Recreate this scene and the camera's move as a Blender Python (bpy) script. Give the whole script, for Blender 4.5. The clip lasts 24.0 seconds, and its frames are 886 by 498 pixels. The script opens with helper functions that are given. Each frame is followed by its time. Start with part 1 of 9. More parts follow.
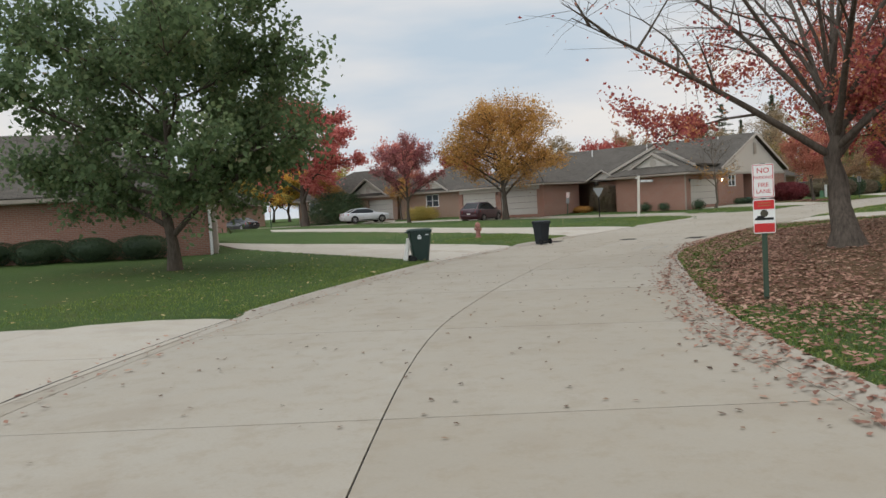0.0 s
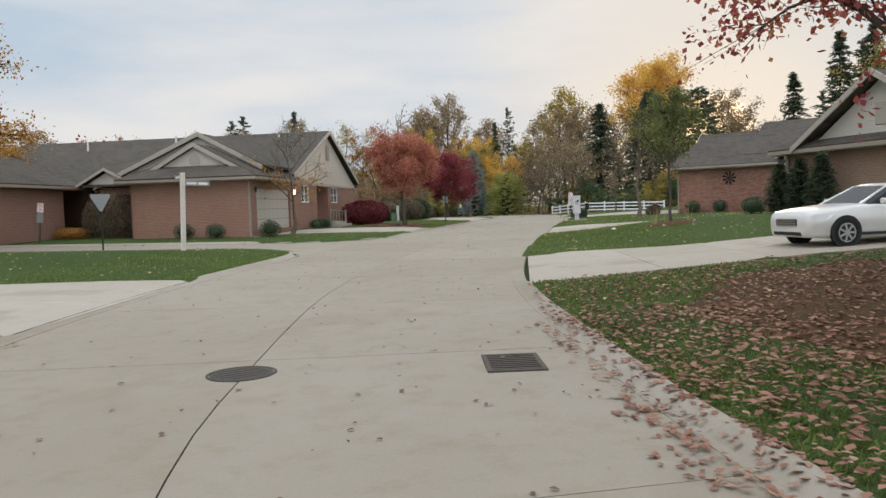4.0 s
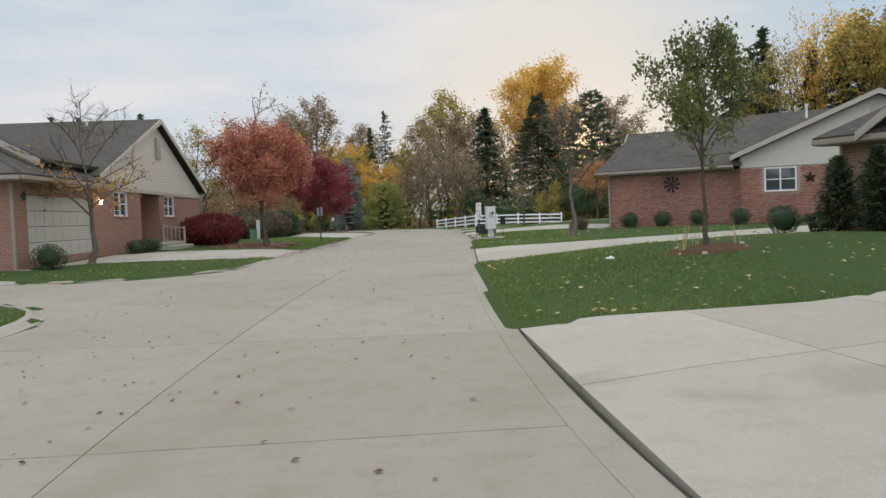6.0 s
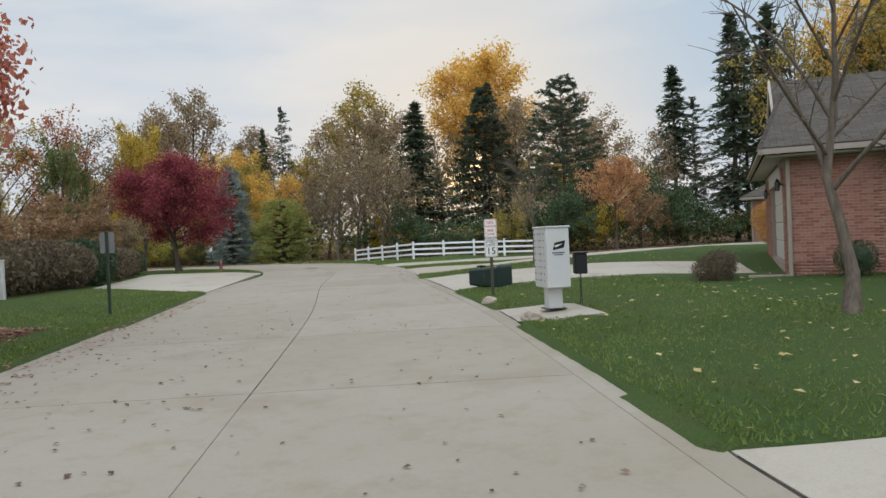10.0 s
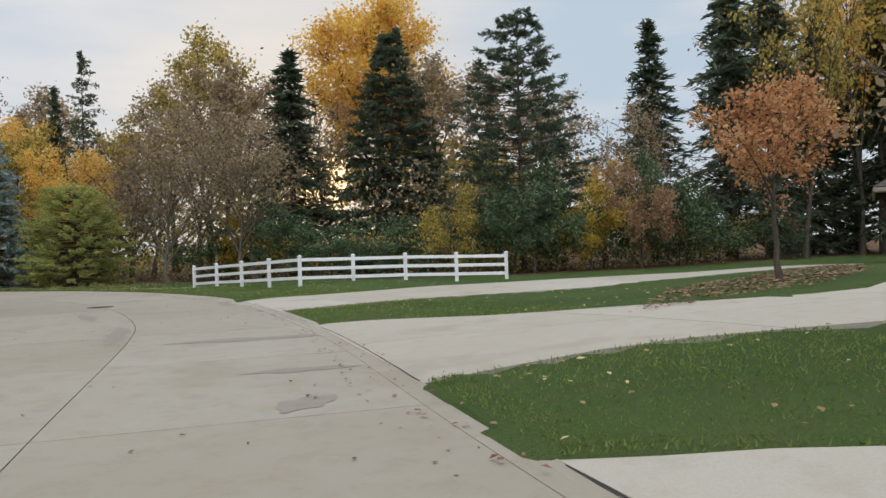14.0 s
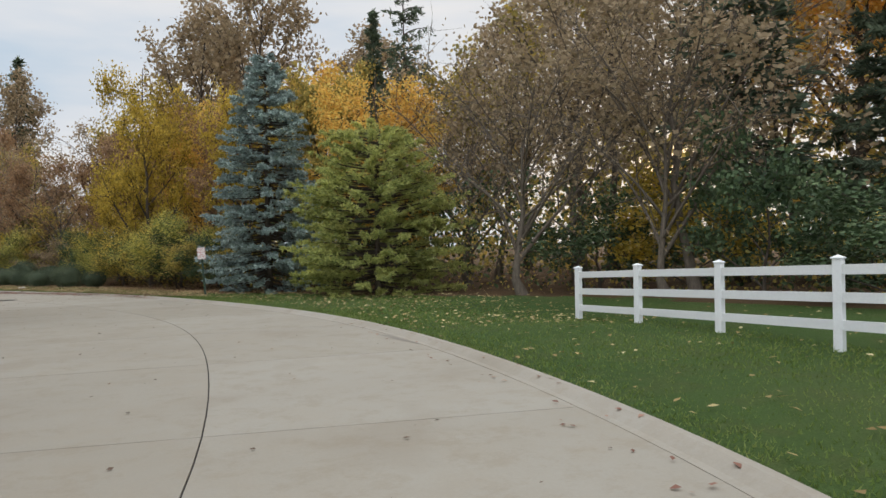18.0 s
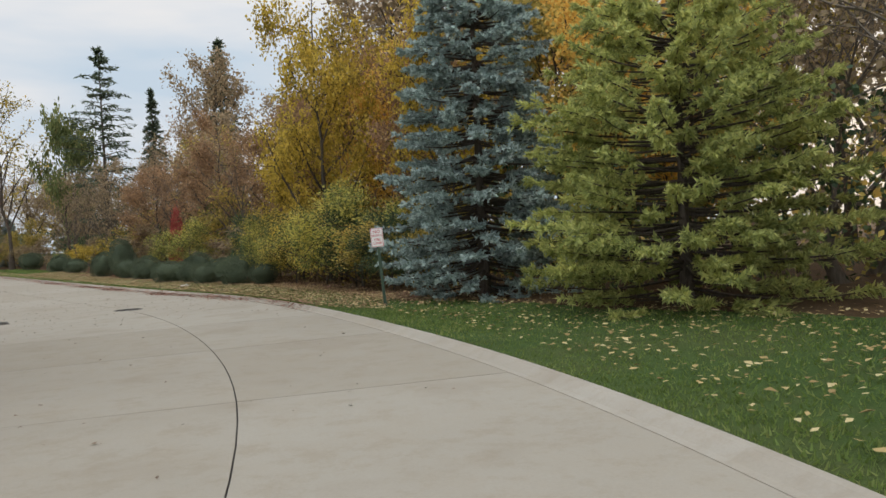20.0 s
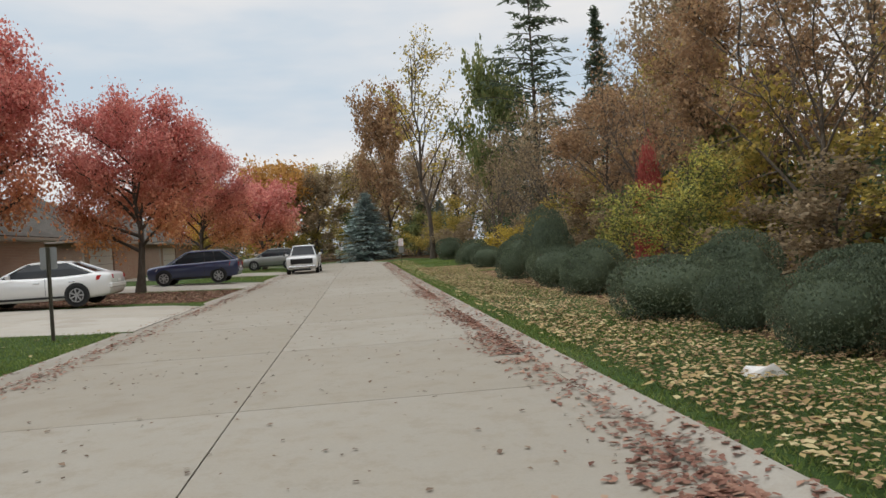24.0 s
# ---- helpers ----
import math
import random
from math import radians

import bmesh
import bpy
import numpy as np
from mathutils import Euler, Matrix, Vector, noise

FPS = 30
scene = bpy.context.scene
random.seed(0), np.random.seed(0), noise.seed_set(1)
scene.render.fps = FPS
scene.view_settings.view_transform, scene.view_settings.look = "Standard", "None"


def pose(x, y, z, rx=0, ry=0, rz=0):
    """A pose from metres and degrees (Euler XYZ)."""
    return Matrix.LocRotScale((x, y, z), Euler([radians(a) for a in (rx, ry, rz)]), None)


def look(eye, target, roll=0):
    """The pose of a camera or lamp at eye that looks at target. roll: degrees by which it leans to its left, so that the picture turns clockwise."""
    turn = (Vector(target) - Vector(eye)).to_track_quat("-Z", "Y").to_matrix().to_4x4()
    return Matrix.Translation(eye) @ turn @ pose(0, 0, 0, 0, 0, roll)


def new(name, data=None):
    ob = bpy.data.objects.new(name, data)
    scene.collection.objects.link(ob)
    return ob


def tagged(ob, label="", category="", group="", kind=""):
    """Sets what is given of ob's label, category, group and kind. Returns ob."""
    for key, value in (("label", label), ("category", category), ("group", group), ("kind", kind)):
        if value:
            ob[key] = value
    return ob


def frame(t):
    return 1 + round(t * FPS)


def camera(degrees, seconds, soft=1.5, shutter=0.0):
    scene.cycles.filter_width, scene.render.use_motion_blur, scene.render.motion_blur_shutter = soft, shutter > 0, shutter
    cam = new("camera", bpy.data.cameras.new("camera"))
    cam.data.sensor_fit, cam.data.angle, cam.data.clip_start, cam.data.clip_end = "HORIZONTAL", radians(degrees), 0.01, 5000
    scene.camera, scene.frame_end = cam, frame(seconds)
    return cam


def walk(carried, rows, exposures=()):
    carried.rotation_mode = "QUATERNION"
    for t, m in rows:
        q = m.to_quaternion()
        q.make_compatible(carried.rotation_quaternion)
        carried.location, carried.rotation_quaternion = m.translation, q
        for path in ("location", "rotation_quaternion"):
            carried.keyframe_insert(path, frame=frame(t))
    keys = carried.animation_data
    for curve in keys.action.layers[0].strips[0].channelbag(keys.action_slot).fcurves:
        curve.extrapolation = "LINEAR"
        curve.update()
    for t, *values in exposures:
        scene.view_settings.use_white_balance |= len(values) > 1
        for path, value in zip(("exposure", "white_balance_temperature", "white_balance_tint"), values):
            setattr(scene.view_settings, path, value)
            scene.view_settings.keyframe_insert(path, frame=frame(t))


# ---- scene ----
cam = camera(61.1, 24.0)
METRES, EYE, TILT, LEAN, TURN = 150.0, 1.65, 0.0, 0.0, 0.0
ROWS = [
    (0.0, 0.0, 0.0, 0.0, -0.17, -3.02, 3.31),
    (0.5, -0.0019, 0.0221, -0.0002, -4.01, -3.69, 3.54),
    (1.0, -0.0019, 0.0437, -0.0003, -9.52, -4.28, 3.49),
    (1.5, -0.0, 0.0648, -0.0004, -15.09, -4.7, 3.12),
    (2.0, 0.0035, 0.0853, -0.0003, -20.56, -4.59, 2.59),
    (2.5, 0.009, 0.1053, -0.0003, -24.94, -3.91, 2.4),
    (3.0, 0.0155, 0.1243, -0.0003, -29.04, -3.54, 2.24),
    (3.5, 0.0236, 0.1426, -0.0005, -32.94, -3.29, 2.03),
    (5.5, 0.0646, 0.2073, 0.0, -44.95, -2.68, 2.05),
    (6.0, 0.077, 0.2234, 0.0003, -46.64, -2.48, 2.14),
    (6.5, 0.0903, 0.2393, 0.0008, -48.7, -2.15, 2.35),
    (7.0, 0.1035, 0.2554, 0.0009, -49.65, -1.78, 2.65),
    (7.5, 0.1174, 0.2713, 0.0012, -50.48, -1.42, 2.7),
    (8.0, 0.1317, 0.2868, 0.0015, -51.15, -1.25, 2.73),
    (8.5, 0.1463, 0.3017, 0.0018, -51.87, -1.15, 2.82),
    (9.0, 0.1609, 0.316, 0.0021, -52.57, -1.07, 2.88),
    (9.5, 0.1752, 0.3296, 0.0023, -53.27, -0.98, 2.77),
    (10.0, 0.1896, 0.3432, 0.0023, -53.98, -0.86, 2.51),
    (10.5, 0.2037, 0.3568, 0.0026, -54.5, -0.69, 2.09),
    (12.5, 0.2615, 0.4104, 0.0034, -56.8, -1.05, 1.61),
    (13.0, 0.2773, 0.4241, 0.003, -59.93, -0.79, 1.34),
    (13.5, 0.293, 0.4377, 0.0024, -63.8, -0.43, 1.47),
    (14.0, 0.3079, 0.4508, 0.0025, -65.43, -0.25, 1.8),
    (14.5, 0.3226, 0.4639, 0.0024, -65.7, -0.15, 2.12),
    (15.0, 0.3372, 0.4768, 0.0025, -64.67, -0.08, 2.29),
    (15.5, 0.3518, 0.4899, 0.0023, -61.88, -0.02, 2.25),
    (16.0, 0.3662, 0.5031, 0.0023, -58.04, -0.1, 1.92),
    (16.5, 0.3802, 0.5166, 0.0022, -54.71, -0.26, 1.43),
    (17.0, 0.3939, 0.531, 0.0023, -50.56, -0.23, 0.81),
    (17.5, 0.4074, 0.5468, 0.0022, -44.73, -0.19, 0.8),
    (19.5, 0.4489, 0.6188, 0.0018, -28.79, -1.0, 2.83),
    (20.0, 0.4566, 0.6398, 0.0016, -24.3, -1.24, 2.94),
    (20.5, 0.463, 0.6618, 0.0014, -19.4, -1.09, 2.96),
    (21.0, 0.4678, 0.6845, 0.0011, -14.39, -0.96, 2.76),
    (21.5, 0.4711, 0.7079, 0.0008, -10.18, -0.96, 2.78),
    (22.0, 0.4725, 0.7312, 0.0004, -6.17, -0.98, 2.96),
    (22.5, 0.4723, 0.7547, 0.0001, -2.4, -0.74, 3.31),
    (23.0, 0.4708, 0.7788, -0.0002, 0.95, -0.5, 3.33),
    (23.5, 0.468, 0.8026, -0.0004, 4.1, -0.37, 3.44),
    (24.0, 0.4643, 0.8256, -0.0004, 8.21, -0.44, 3.61),
]
walk(cam, [(t, pose(0, 0, EYE, TILT, LEAN, TURN) @ pose(METRES * x, METRES * y, METRES * z, 90 + pitch, roll, yaw)) for t, x, y, z, yaw, pitch, roll in ROWS],
     [(0, 0.0, 6620, 11), (3.5, 0.0, 6560, 11), (6.5, -0.05, 6330, 10), (10.5, -0.05, 6360, 10), (13, -0.03, 6480, 11.5), (17.5, 0.05, 6500, 11.5), (20, 0.12, 6620, 11.5), (24, 0.1, 6700, 11.5)])

# ---- world, sun and exposure ----
SUN_AZ, SUN_EL = radians(56.6), radians(5.0)          # azimuth from +y towards +x


def make_world():
    w = bpy.data.worlds.new("sky")
    scene.world = w
    w.use_nodes = True
    nt = w.node_tree
    nt.nodes.clear()
    N, L = nt.nodes.new, nt.links.new
    out = N("ShaderNodeOutputWorld")
    bg = N("ShaderNodeBackground")
    tc = N("ShaderNodeTexCoord")
    sky = N("ShaderNodeTexSky")
    sky.sky_type = 'NISHITA'
    sky.sun_disc = False
    sky.sun_elevation = SUN_EL
    sky.sun_rotation = SUN_AZ
    sky.air_density, sky.dust_density, sky.ozone_density = 1.0, 2.5, 1.5
    # soft overcast deck: stretched noise in the sky's own direction
    mp = N("ShaderNodeMapping")
    mp.inputs["Scale"].default_value = (1.3, 1.3, 5.5)
    mp.inputs["Rotation"].default_value = (0.05, 0.1, 0.6)
    L(tc.outputs["Generated"], mp.inputs["Vector"])
    n1 = N("ShaderNodeTexNoise")
    n1.inputs["Scale"].default_value, n1.inputs["Detail"].default_value, n1.inputs["Roughness"].default_value = 1.6, 5.0, 0.5
    L(mp.outputs["Vector"], n1.inputs["Vector"])
    ramp = N("ShaderNodeValToRGB")
    e = ramp.color_ramp.elements
    e[0].position, e[0].color = 0.36, (0.425, 0.515, 0.60, 1)
    e[1].position, e[1].color = 0.64, (0.67, 0.665, 0.655, 1)
    m = ramp.color_ramp.elements.new(0.5)
    m.color = (0.55, 0.59, 0.63, 1)
    L(n1.outputs["Fac"], ramp.inputs["Fac"])
    # warm glow low in the west
    dot = N("ShaderNodeVectorMath")
    dot.operation = 'DOT_PRODUCT'
    dot.inputs[1].default_value = (math.sin(SUN_AZ) * math.cos(SUN_EL), math.cos(SUN_AZ) * math.cos(SUN_EL), math.sin(SUN_EL))
    L(tc.outputs["Generated"], dot.inputs[0])
    mr = N("ShaderNodeMapRange")
    mr.inputs["From Min"].default_value, mr.inputs["From Max"].default_value = 0.93, 1.0
    L(dot.outputs["Value"], mr.inputs["Value"])
    pw = N("ShaderNodeMath")
    pw.operation = 'POWER'
    pw.inputs[1].default_value = 2.0
    L(mr.outputs["Result"], pw.inputs[0])
    glow = N("ShaderNodeMix")
    glow.data_type = 'RGBA'
    L(pw.outputs["Value"], glow.inputs["Factor"])
    L(ramp.outputs["Color"], glow.inputs["A"])
    glow.inputs["B"].default_value = (0.70, 0.64, 0.56, 1)
    mx = N("ShaderNodeMix")
    mx.data_type = 'RGBA'
    mx.inputs["Factor"].default_value = 0.95
    sc = N("ShaderNodeVectorMath")
    sc.operation = 'SCALE'
    sc.inputs["Scale"].default_value = 0.04
    L(sky.outputs["Color"], sc.inputs[0])
    L(sc.outputs["Vector"], mx.inputs["A"])
    L(glow.outputs["Result"], mx.inputs["B"])
    # an overcast deck is brightest overhead
    sep = N("ShaderNodeSeparateXYZ")
    L(tc.outputs["Generated"], sep.inputs[0])
    up = N("ShaderNodeMath")
    up.operation, up.use_clamp = 'MAXIMUM', True
    up.inputs[1].default_value = 0.5
    L(sep.outputs["Z"], up.inputs[0])
    sq = N("ShaderNodeMath")
    sq.operation = 'MULTIPLY'
    L(up.outputs[0], sq.inputs[0])
    L(up.outputs[0], sq.inputs[1])
    lum = N("ShaderNodeMath")
    lum.operation = 'MULTIPLY_ADD'
    lum.inputs[1].default_value, lum.inputs[2].default_value = 3.4, 0.85
    L(sq.outputs[0], lum.inputs[0])
    # the unseen half of the sky, opposite the sun, is brightened to lift facing surfaces
    far = N("ShaderNodeVectorMath")
    far.operation = 'DOT_PRODUCT'
    far.inputs[1].default_value = (-0.77, -0.64, 0.0)
    L(tc.outputs["Generated"], far.inputs[0])
    half = N("ShaderNodeMath")
    half.operation = 'MAXIMUM'
    half.inputs[1].default_value = 0.0
    L(far.outputs["Value"], half.inputs[0])
    thin = N("ShaderNodeMath")
    thin.operation = 'MULTIPLY_ADD'
    thin.inputs[1].default_value, thin.inputs[2].default_value = 1.25, 1.0
    L(half.outputs[0], thin.inputs[0])
    deck = N("ShaderNodeMath")
    deck.operation = 'MULTIPLY'
    L(lum.outputs[0], deck.inputs[0])
    L(thin.outputs[0], deck.inputs[1])
    sc2 = N("ShaderNodeVectorMath")
    sc2.operation = 'SCALE'
    L(mx.outputs["Result"], sc2.inputs[0])
    L(deck.outputs[0], sc2.inputs["Scale"])
    L(sc2.outputs["Vector"], bg.inputs["Color"])
    bg.inputs["Strength"].default_value = SKY
    # the veiled sun itself
    core = N("ShaderNodeMapRange")
    core.inputs["From Min"].default_value, core.inputs["From Max"].default_value, core.inputs["To Max"].default_value = 0.9990, 0.9998, 2.2
    L(dot.outputs["Value"], core.inputs["Value"])
    disc = N("ShaderNodeVectorMath")
    disc.operation = 'SCALE'
    disc.inputs[0].default_value = (1.0, 0.62, 0.22)
    L(core.outputs["Result"], disc.inputs["Scale"])
    tot = N("ShaderNodeVectorMath")
    L(sc2.outputs["Vector"], tot.inputs[0])
    L(disc.outputs["Vector"], tot.inputs[1])
    L(tot.outputs["Vector"], bg.inputs["Color"])
    L(bg.outputs["Background"], out.inputs["Surface"])


SKY = 0.73
make_world()
sun_data = bpy.data.lights.new("sun", 'SUN')
sun_data.energy, sun_data.angle, sun_data.color = 0.55, radians(14), (1.0, 0.80, 0.58)
sun = new("sun", sun_data)
sun.matrix_world = look((0, 0, 0), (-math.sin(SUN_AZ), -math.cos(SUN_AZ), -math.tan(radians(12))))
sun.location = (60, 60, 80)

# ---- materials ----
MATS = {}


def nodes_of(name, rough=0.8, metal=0.0, spec=0.3):
    m = bpy.data.materials.new(name)
    m.use_nodes = True
    nt = m.node_tree
    b = nt.nodes["Principled BSDF"]
    b.inputs["Roughness"].default_value = rough
    b.inputs["Metallic"].default_value = metal
    b.inputs["Specular IOR Level"].default_value = spec
    MATS[name] = m
    return m, nt, b


def nd(nt, kind, **inputs):
    n = nt.nodes.new("ShaderNode" + kind)
    for k, v in inputs.items():
        n.inputs[k.replace("_", " ")].default_value = v
    return n


def mixc(nt, fac, a, b, blend='MIX'):
    n = nt.nodes.new("ShaderNodeMix")
    n.data_type, n.blend_type = 'RGBA', blend
    for key, v in (("Factor", fac), ("A", a), ("B", b)):
        if isinstance(v, (int, float)):
            n.inputs[key].default_value = v
        elif isinstance(v, tuple):
            n.inputs[key].default_value = (*v, 1) if len(v) == 3 else v
        else:
            nt.links.new(v, n.inputs[key])
    return n.outputs["Result"]


def ramp_of(nt, src, stops):
    r = nt.nodes.new("ShaderNodeValToRGB")
    el = r.color_ramp.elements
    while len(el) < len(stops):
        el.new(0.5)
    for e, (p, c) in zip(el, stops):
        e.position = p
        e.color = (*c, 1) if isinstance(c, tuple) else (c, c, c, 1)
    nt.links.new(src, r.inputs["Fac"])
    return r.outputs["Color"]


def coords(nt, kind="Object"):
    return nt.nodes.new("ShaderNodeTexCoord").outputs[kind]


def noise_tex(nt, vec, scale, detail=4.0, rough=0.55):
    n = nd(nt, "TexNoise", Scale=scale, Detail=detail, Roughness=rough)
    nt.links.new(vec, n.inputs["Vector"])
    return n.outputs["Fac"]


def bump(nt, b, height, strength=0.3, distance=0.02):
    n = nd(nt, "Bump", Strength=strength, Distance=distance)
    nt.links.new(height, n.inputs["Height"])
    nt.links.new(n.outputs["Normal"], b.inputs["Normal"])


def world_pos(nt):
    return nt.nodes.new("ShaderNodeNewGeometry").outputs["Position"]


def mat_plain(name, col, rough=0.6, metal=0.0, var=0.12, scale=6.0, spec=0.3):
    m, nt, b = nodes_of(name, rough, metal, spec)
    v = coords(nt)
    f = noise_tex(nt, v, scale, 5)
    f2 = noise_tex(nt, v, scale * 9, 3)
    lo = tuple(c * (1 - var) for c in col)
    hi = tuple(min(1, c * (1 + var)) for c in col)
    c = mixc(nt, f, lo, hi)
    c = mixc(nt, 0.25, c, ramp_of(nt, f2, [(0.3, tuple(x * 0.8 for x in col)), (0.7, hi)]))
    nt.links.new(c, b.inputs["Base Color"])
    bump(nt, b, f2, 0.08, 0.01)
    return m


def mat_concrete(name, a, b_, warm, k=(1.0, 1.0, 1.0), dirt=0.2):
    m, nt, b = nodes_of(name, 0.9, 0, 0.2)
    p = world_pos(nt)
    big = noise_tex(nt, p, 0.22, 5, 0.6)
    mid = noise_tex(nt, p, 1.7, 6, 0.65)
    fine = noise_tex(nt, p, 42, 4, 0.7)
    c = ramp_of(nt, big, [(0.3, a), (0.7, b_)])
    c = mixc(nt, ramp_of(nt, mid, [(0.42, 0.0), (0.75, 0.55)]), c, warm)
    rnd = nt.nodes.new("ShaderNodeObjectInfo").outputs["Random"]
    c = mixc(nt, 0.38, c, ramp_of(nt, rnd, [(0.0, tuple(u * v for u, v in zip(k, (0.335, 0.295, 0.24)))), (1.0, tuple(u * v for u, v in zip(k, (0.44, 0.41, 0.365))))]), 'MIX')
    c = mixc(nt, ramp_of(nt, fine, [(0.25, 0.28), (0.6, 0.0)]), c, (0.24, 0.215, 0.18))
    st = noise_tex(nt, p, 0.55, 3, 0.5)
    c = mixc(nt, ramp_of(nt, st, [(0.575, 0.0), (0.66, 0.40)]), c, (0.26, 0.22, 0.17))
    # trodden silt in ragged smears
    silt = noise_tex(nt, p, 2.3, 8, 0.78)
    c = mixc(nt, ramp_of(nt, silt, [(0.5, 0.0), (0.62, dirt)]), c, (0.225, 0.175, 0.115))
    nt.links.new(c, b.inputs["Base Color"])
    bump(nt, b, fine, 0.25, 0.006)
    return m


def mat_grass(name):
    m, nt, b = nodes_of(name, 0.9, 0, 0.15)
    p = world_pos(nt)
    big = noise_tex(nt, p, 0.16, 4)
    mid = noise_tex(nt, p, 1.3, 5, 0.6)
    fine = noise_tex(nt, p, 38, 3, 0.8)
    c = ramp_of(nt, big, [(0.32, (0.060, 0.104, 0.026)), (0.55, (0.082, 0.132, 0.034)), (0.75, (0.114, 0.138, 0.044))])
    c = mixc(nt, ramp_of(nt, mid, [(0.5, 0.0), (0.72, 0.5)]), c, (0.125, 0.12, 0.045))
    c = mixc(nt, ramp_of(nt, fine, [(0.35, 0.0), (0.65, 0.65)]), c, (0.022, 0.045, 0.010))
    nt.links.new(c, b.inputs["Base Color"])
    bump(nt, b, fine, 0.9, 0.05)
    return m


def mat_soil(name):
    m, nt, b = nodes_of(name, 0.95, 0, 0.1)
    p = world_pos(nt)
    mid = noise_tex(nt, p, 1.1, 6, 0.7)
    fine = noise_tex(nt, p, 16, 4, 0.75)
    c = ramp_of(nt, mid, [(0.3, (0.045, 0.032, 0.020)), (0.7, (0.115, 0.070, 0.038))])
    c = mixc(nt, ramp_of(nt, fine, [(0.4, 0.0), (0.7, 0.7)]), c, (0.17, 0.10, 0.05))
    nt.links.new(c, b.inputs["Base Color"])
    bump(nt, b, fine, 0.8, 0.05)
    return m


def mat_brick(name, c1, c2, mortar):
    m, nt, b = nodes_of(name, 0.9, 0, 0.15)
    v = coords(nt)
    sx = nt.nodes.new("ShaderNodeSeparateXYZ")
    nt.links.new(v, sx.inputs[0])
    add = nt.nodes.new("ShaderNodeMath")
    add.operation = 'ADD'
    nt.links.new(sx.outputs["X"], add.inputs[0])
    nt.links.new(sx.outputs["Y"], add.inputs[1])
    cx = nt.nodes.new("ShaderNodeCombineXYZ")
    nt.links.new(add.outputs[0], cx.inputs["X"])
    nt.links.new(sx.outputs["Z"], cx.inputs["Y"])
    br = nd(nt, "TexBrick", Scale=1.0, Mortar_Size=0.010, Mortar_Smooth=0.1, Bias=0.0, Brick_Width=0.215, Row_Height=0.075)
    br.inputs["Color1"].default_value, br.inputs["Color2"].default_value, br.inputs["Mortar"].default_value = (*c1, 1), (*c2, 1), (*mortar, 1)
    nt.links.new(cx.outputs[0], br.inputs["Vector"])
    big = noise_tex(nt, v, 0.8, 4)
    c = mixc(nt, ramp_of(nt, big, [(0.35, 0.0), (0.75, 0.35)]), br.outputs["Color"], tuple(x * 0.72 for x in c1))
    fine = noise_tex(nt, v, 55, 3)
    c = mixc(nt, ramp_of(nt, fine, [(0.35, 0.25), (0.6, 0.0)]), c, tuple(x * 0.5 for x in c2))
    nt.links.new(c, b.inputs["Base Color"])
    inv = nt.nodes.new("ShaderNodeMath")
    inv.operation = 'SUBTRACT'
    inv.inputs[0].default_value = 1.0
    nt.links.new(br.outputs["Fac"], inv.inputs[1])
    bump(nt, b, inv.outputs[0], 0.6, 0.012)
    return m


def mat_piece(name, stops, rough=0.9):
    """Single bricks or stones: colour by the piece."""
    m, nt, b = nodes_of(name, rough, 0, 0.15)
    isl = nt.nodes.new("ShaderNodeNewGeometry").outputs["Random Per Island"]
    c = ramp_of(nt, isl, stops)
    v = coords(nt)
    fine = noise_tex(nt, v, 40, 4)
    c = mixc(nt, ramp_of(nt, fine, [(0.3, 0.35), (0.6, 0.0)]), c, tuple(x * 0.45 for x in stops[0][1]))
    nt.links.new(c, b.inputs["Base Color"])
    bump(nt, b, fine, 0.4, 0.006)
    return m


def mat_shingle(name, base):
    m, nt, b = nodes_of(name, 0.95, 0, 0.1)
    v = coords(nt, "UV")
    br = nd(nt, "TexBrick", Scale=1.0, Mortar_Size=0.008, Mortar_Smooth=0.3, Brick_Width=0.33, Row_Height=0.145)
    br.inputs["Color1"].default_value = (*[x * 0.8 for x in base], 1)
    br.inputs["Color2"].default_value = (*[x * 1.2 for x in base], 1)
    br.inputs["Mortar"].default_value = (*[x * 0.35 for x in base], 1)
    nt.links.new(v, br.inputs["Vector"])
    big = noise_tex(nt, v, 0.5, 5, 0.65)
    c = mixc(nt, ramp_of(nt, big, [(0.4, 0.0), (0.7, 0.5)]), br.outputs["Color"], tuple(x * 1.35 for x in base))
    fine = noise_tex(nt, v, 30, 3, 0.8)
    c = mixc(nt, ramp_of(nt, fine, [(0.35, 0.4), (0.6, 0.0)]), c, tuple(x * 0.45 for x in base))
    nt.links.new(c, b.inputs["Base Color"])
    bump(nt, b, br.outputs["Fac"], 0.5, -0.012)
    return m


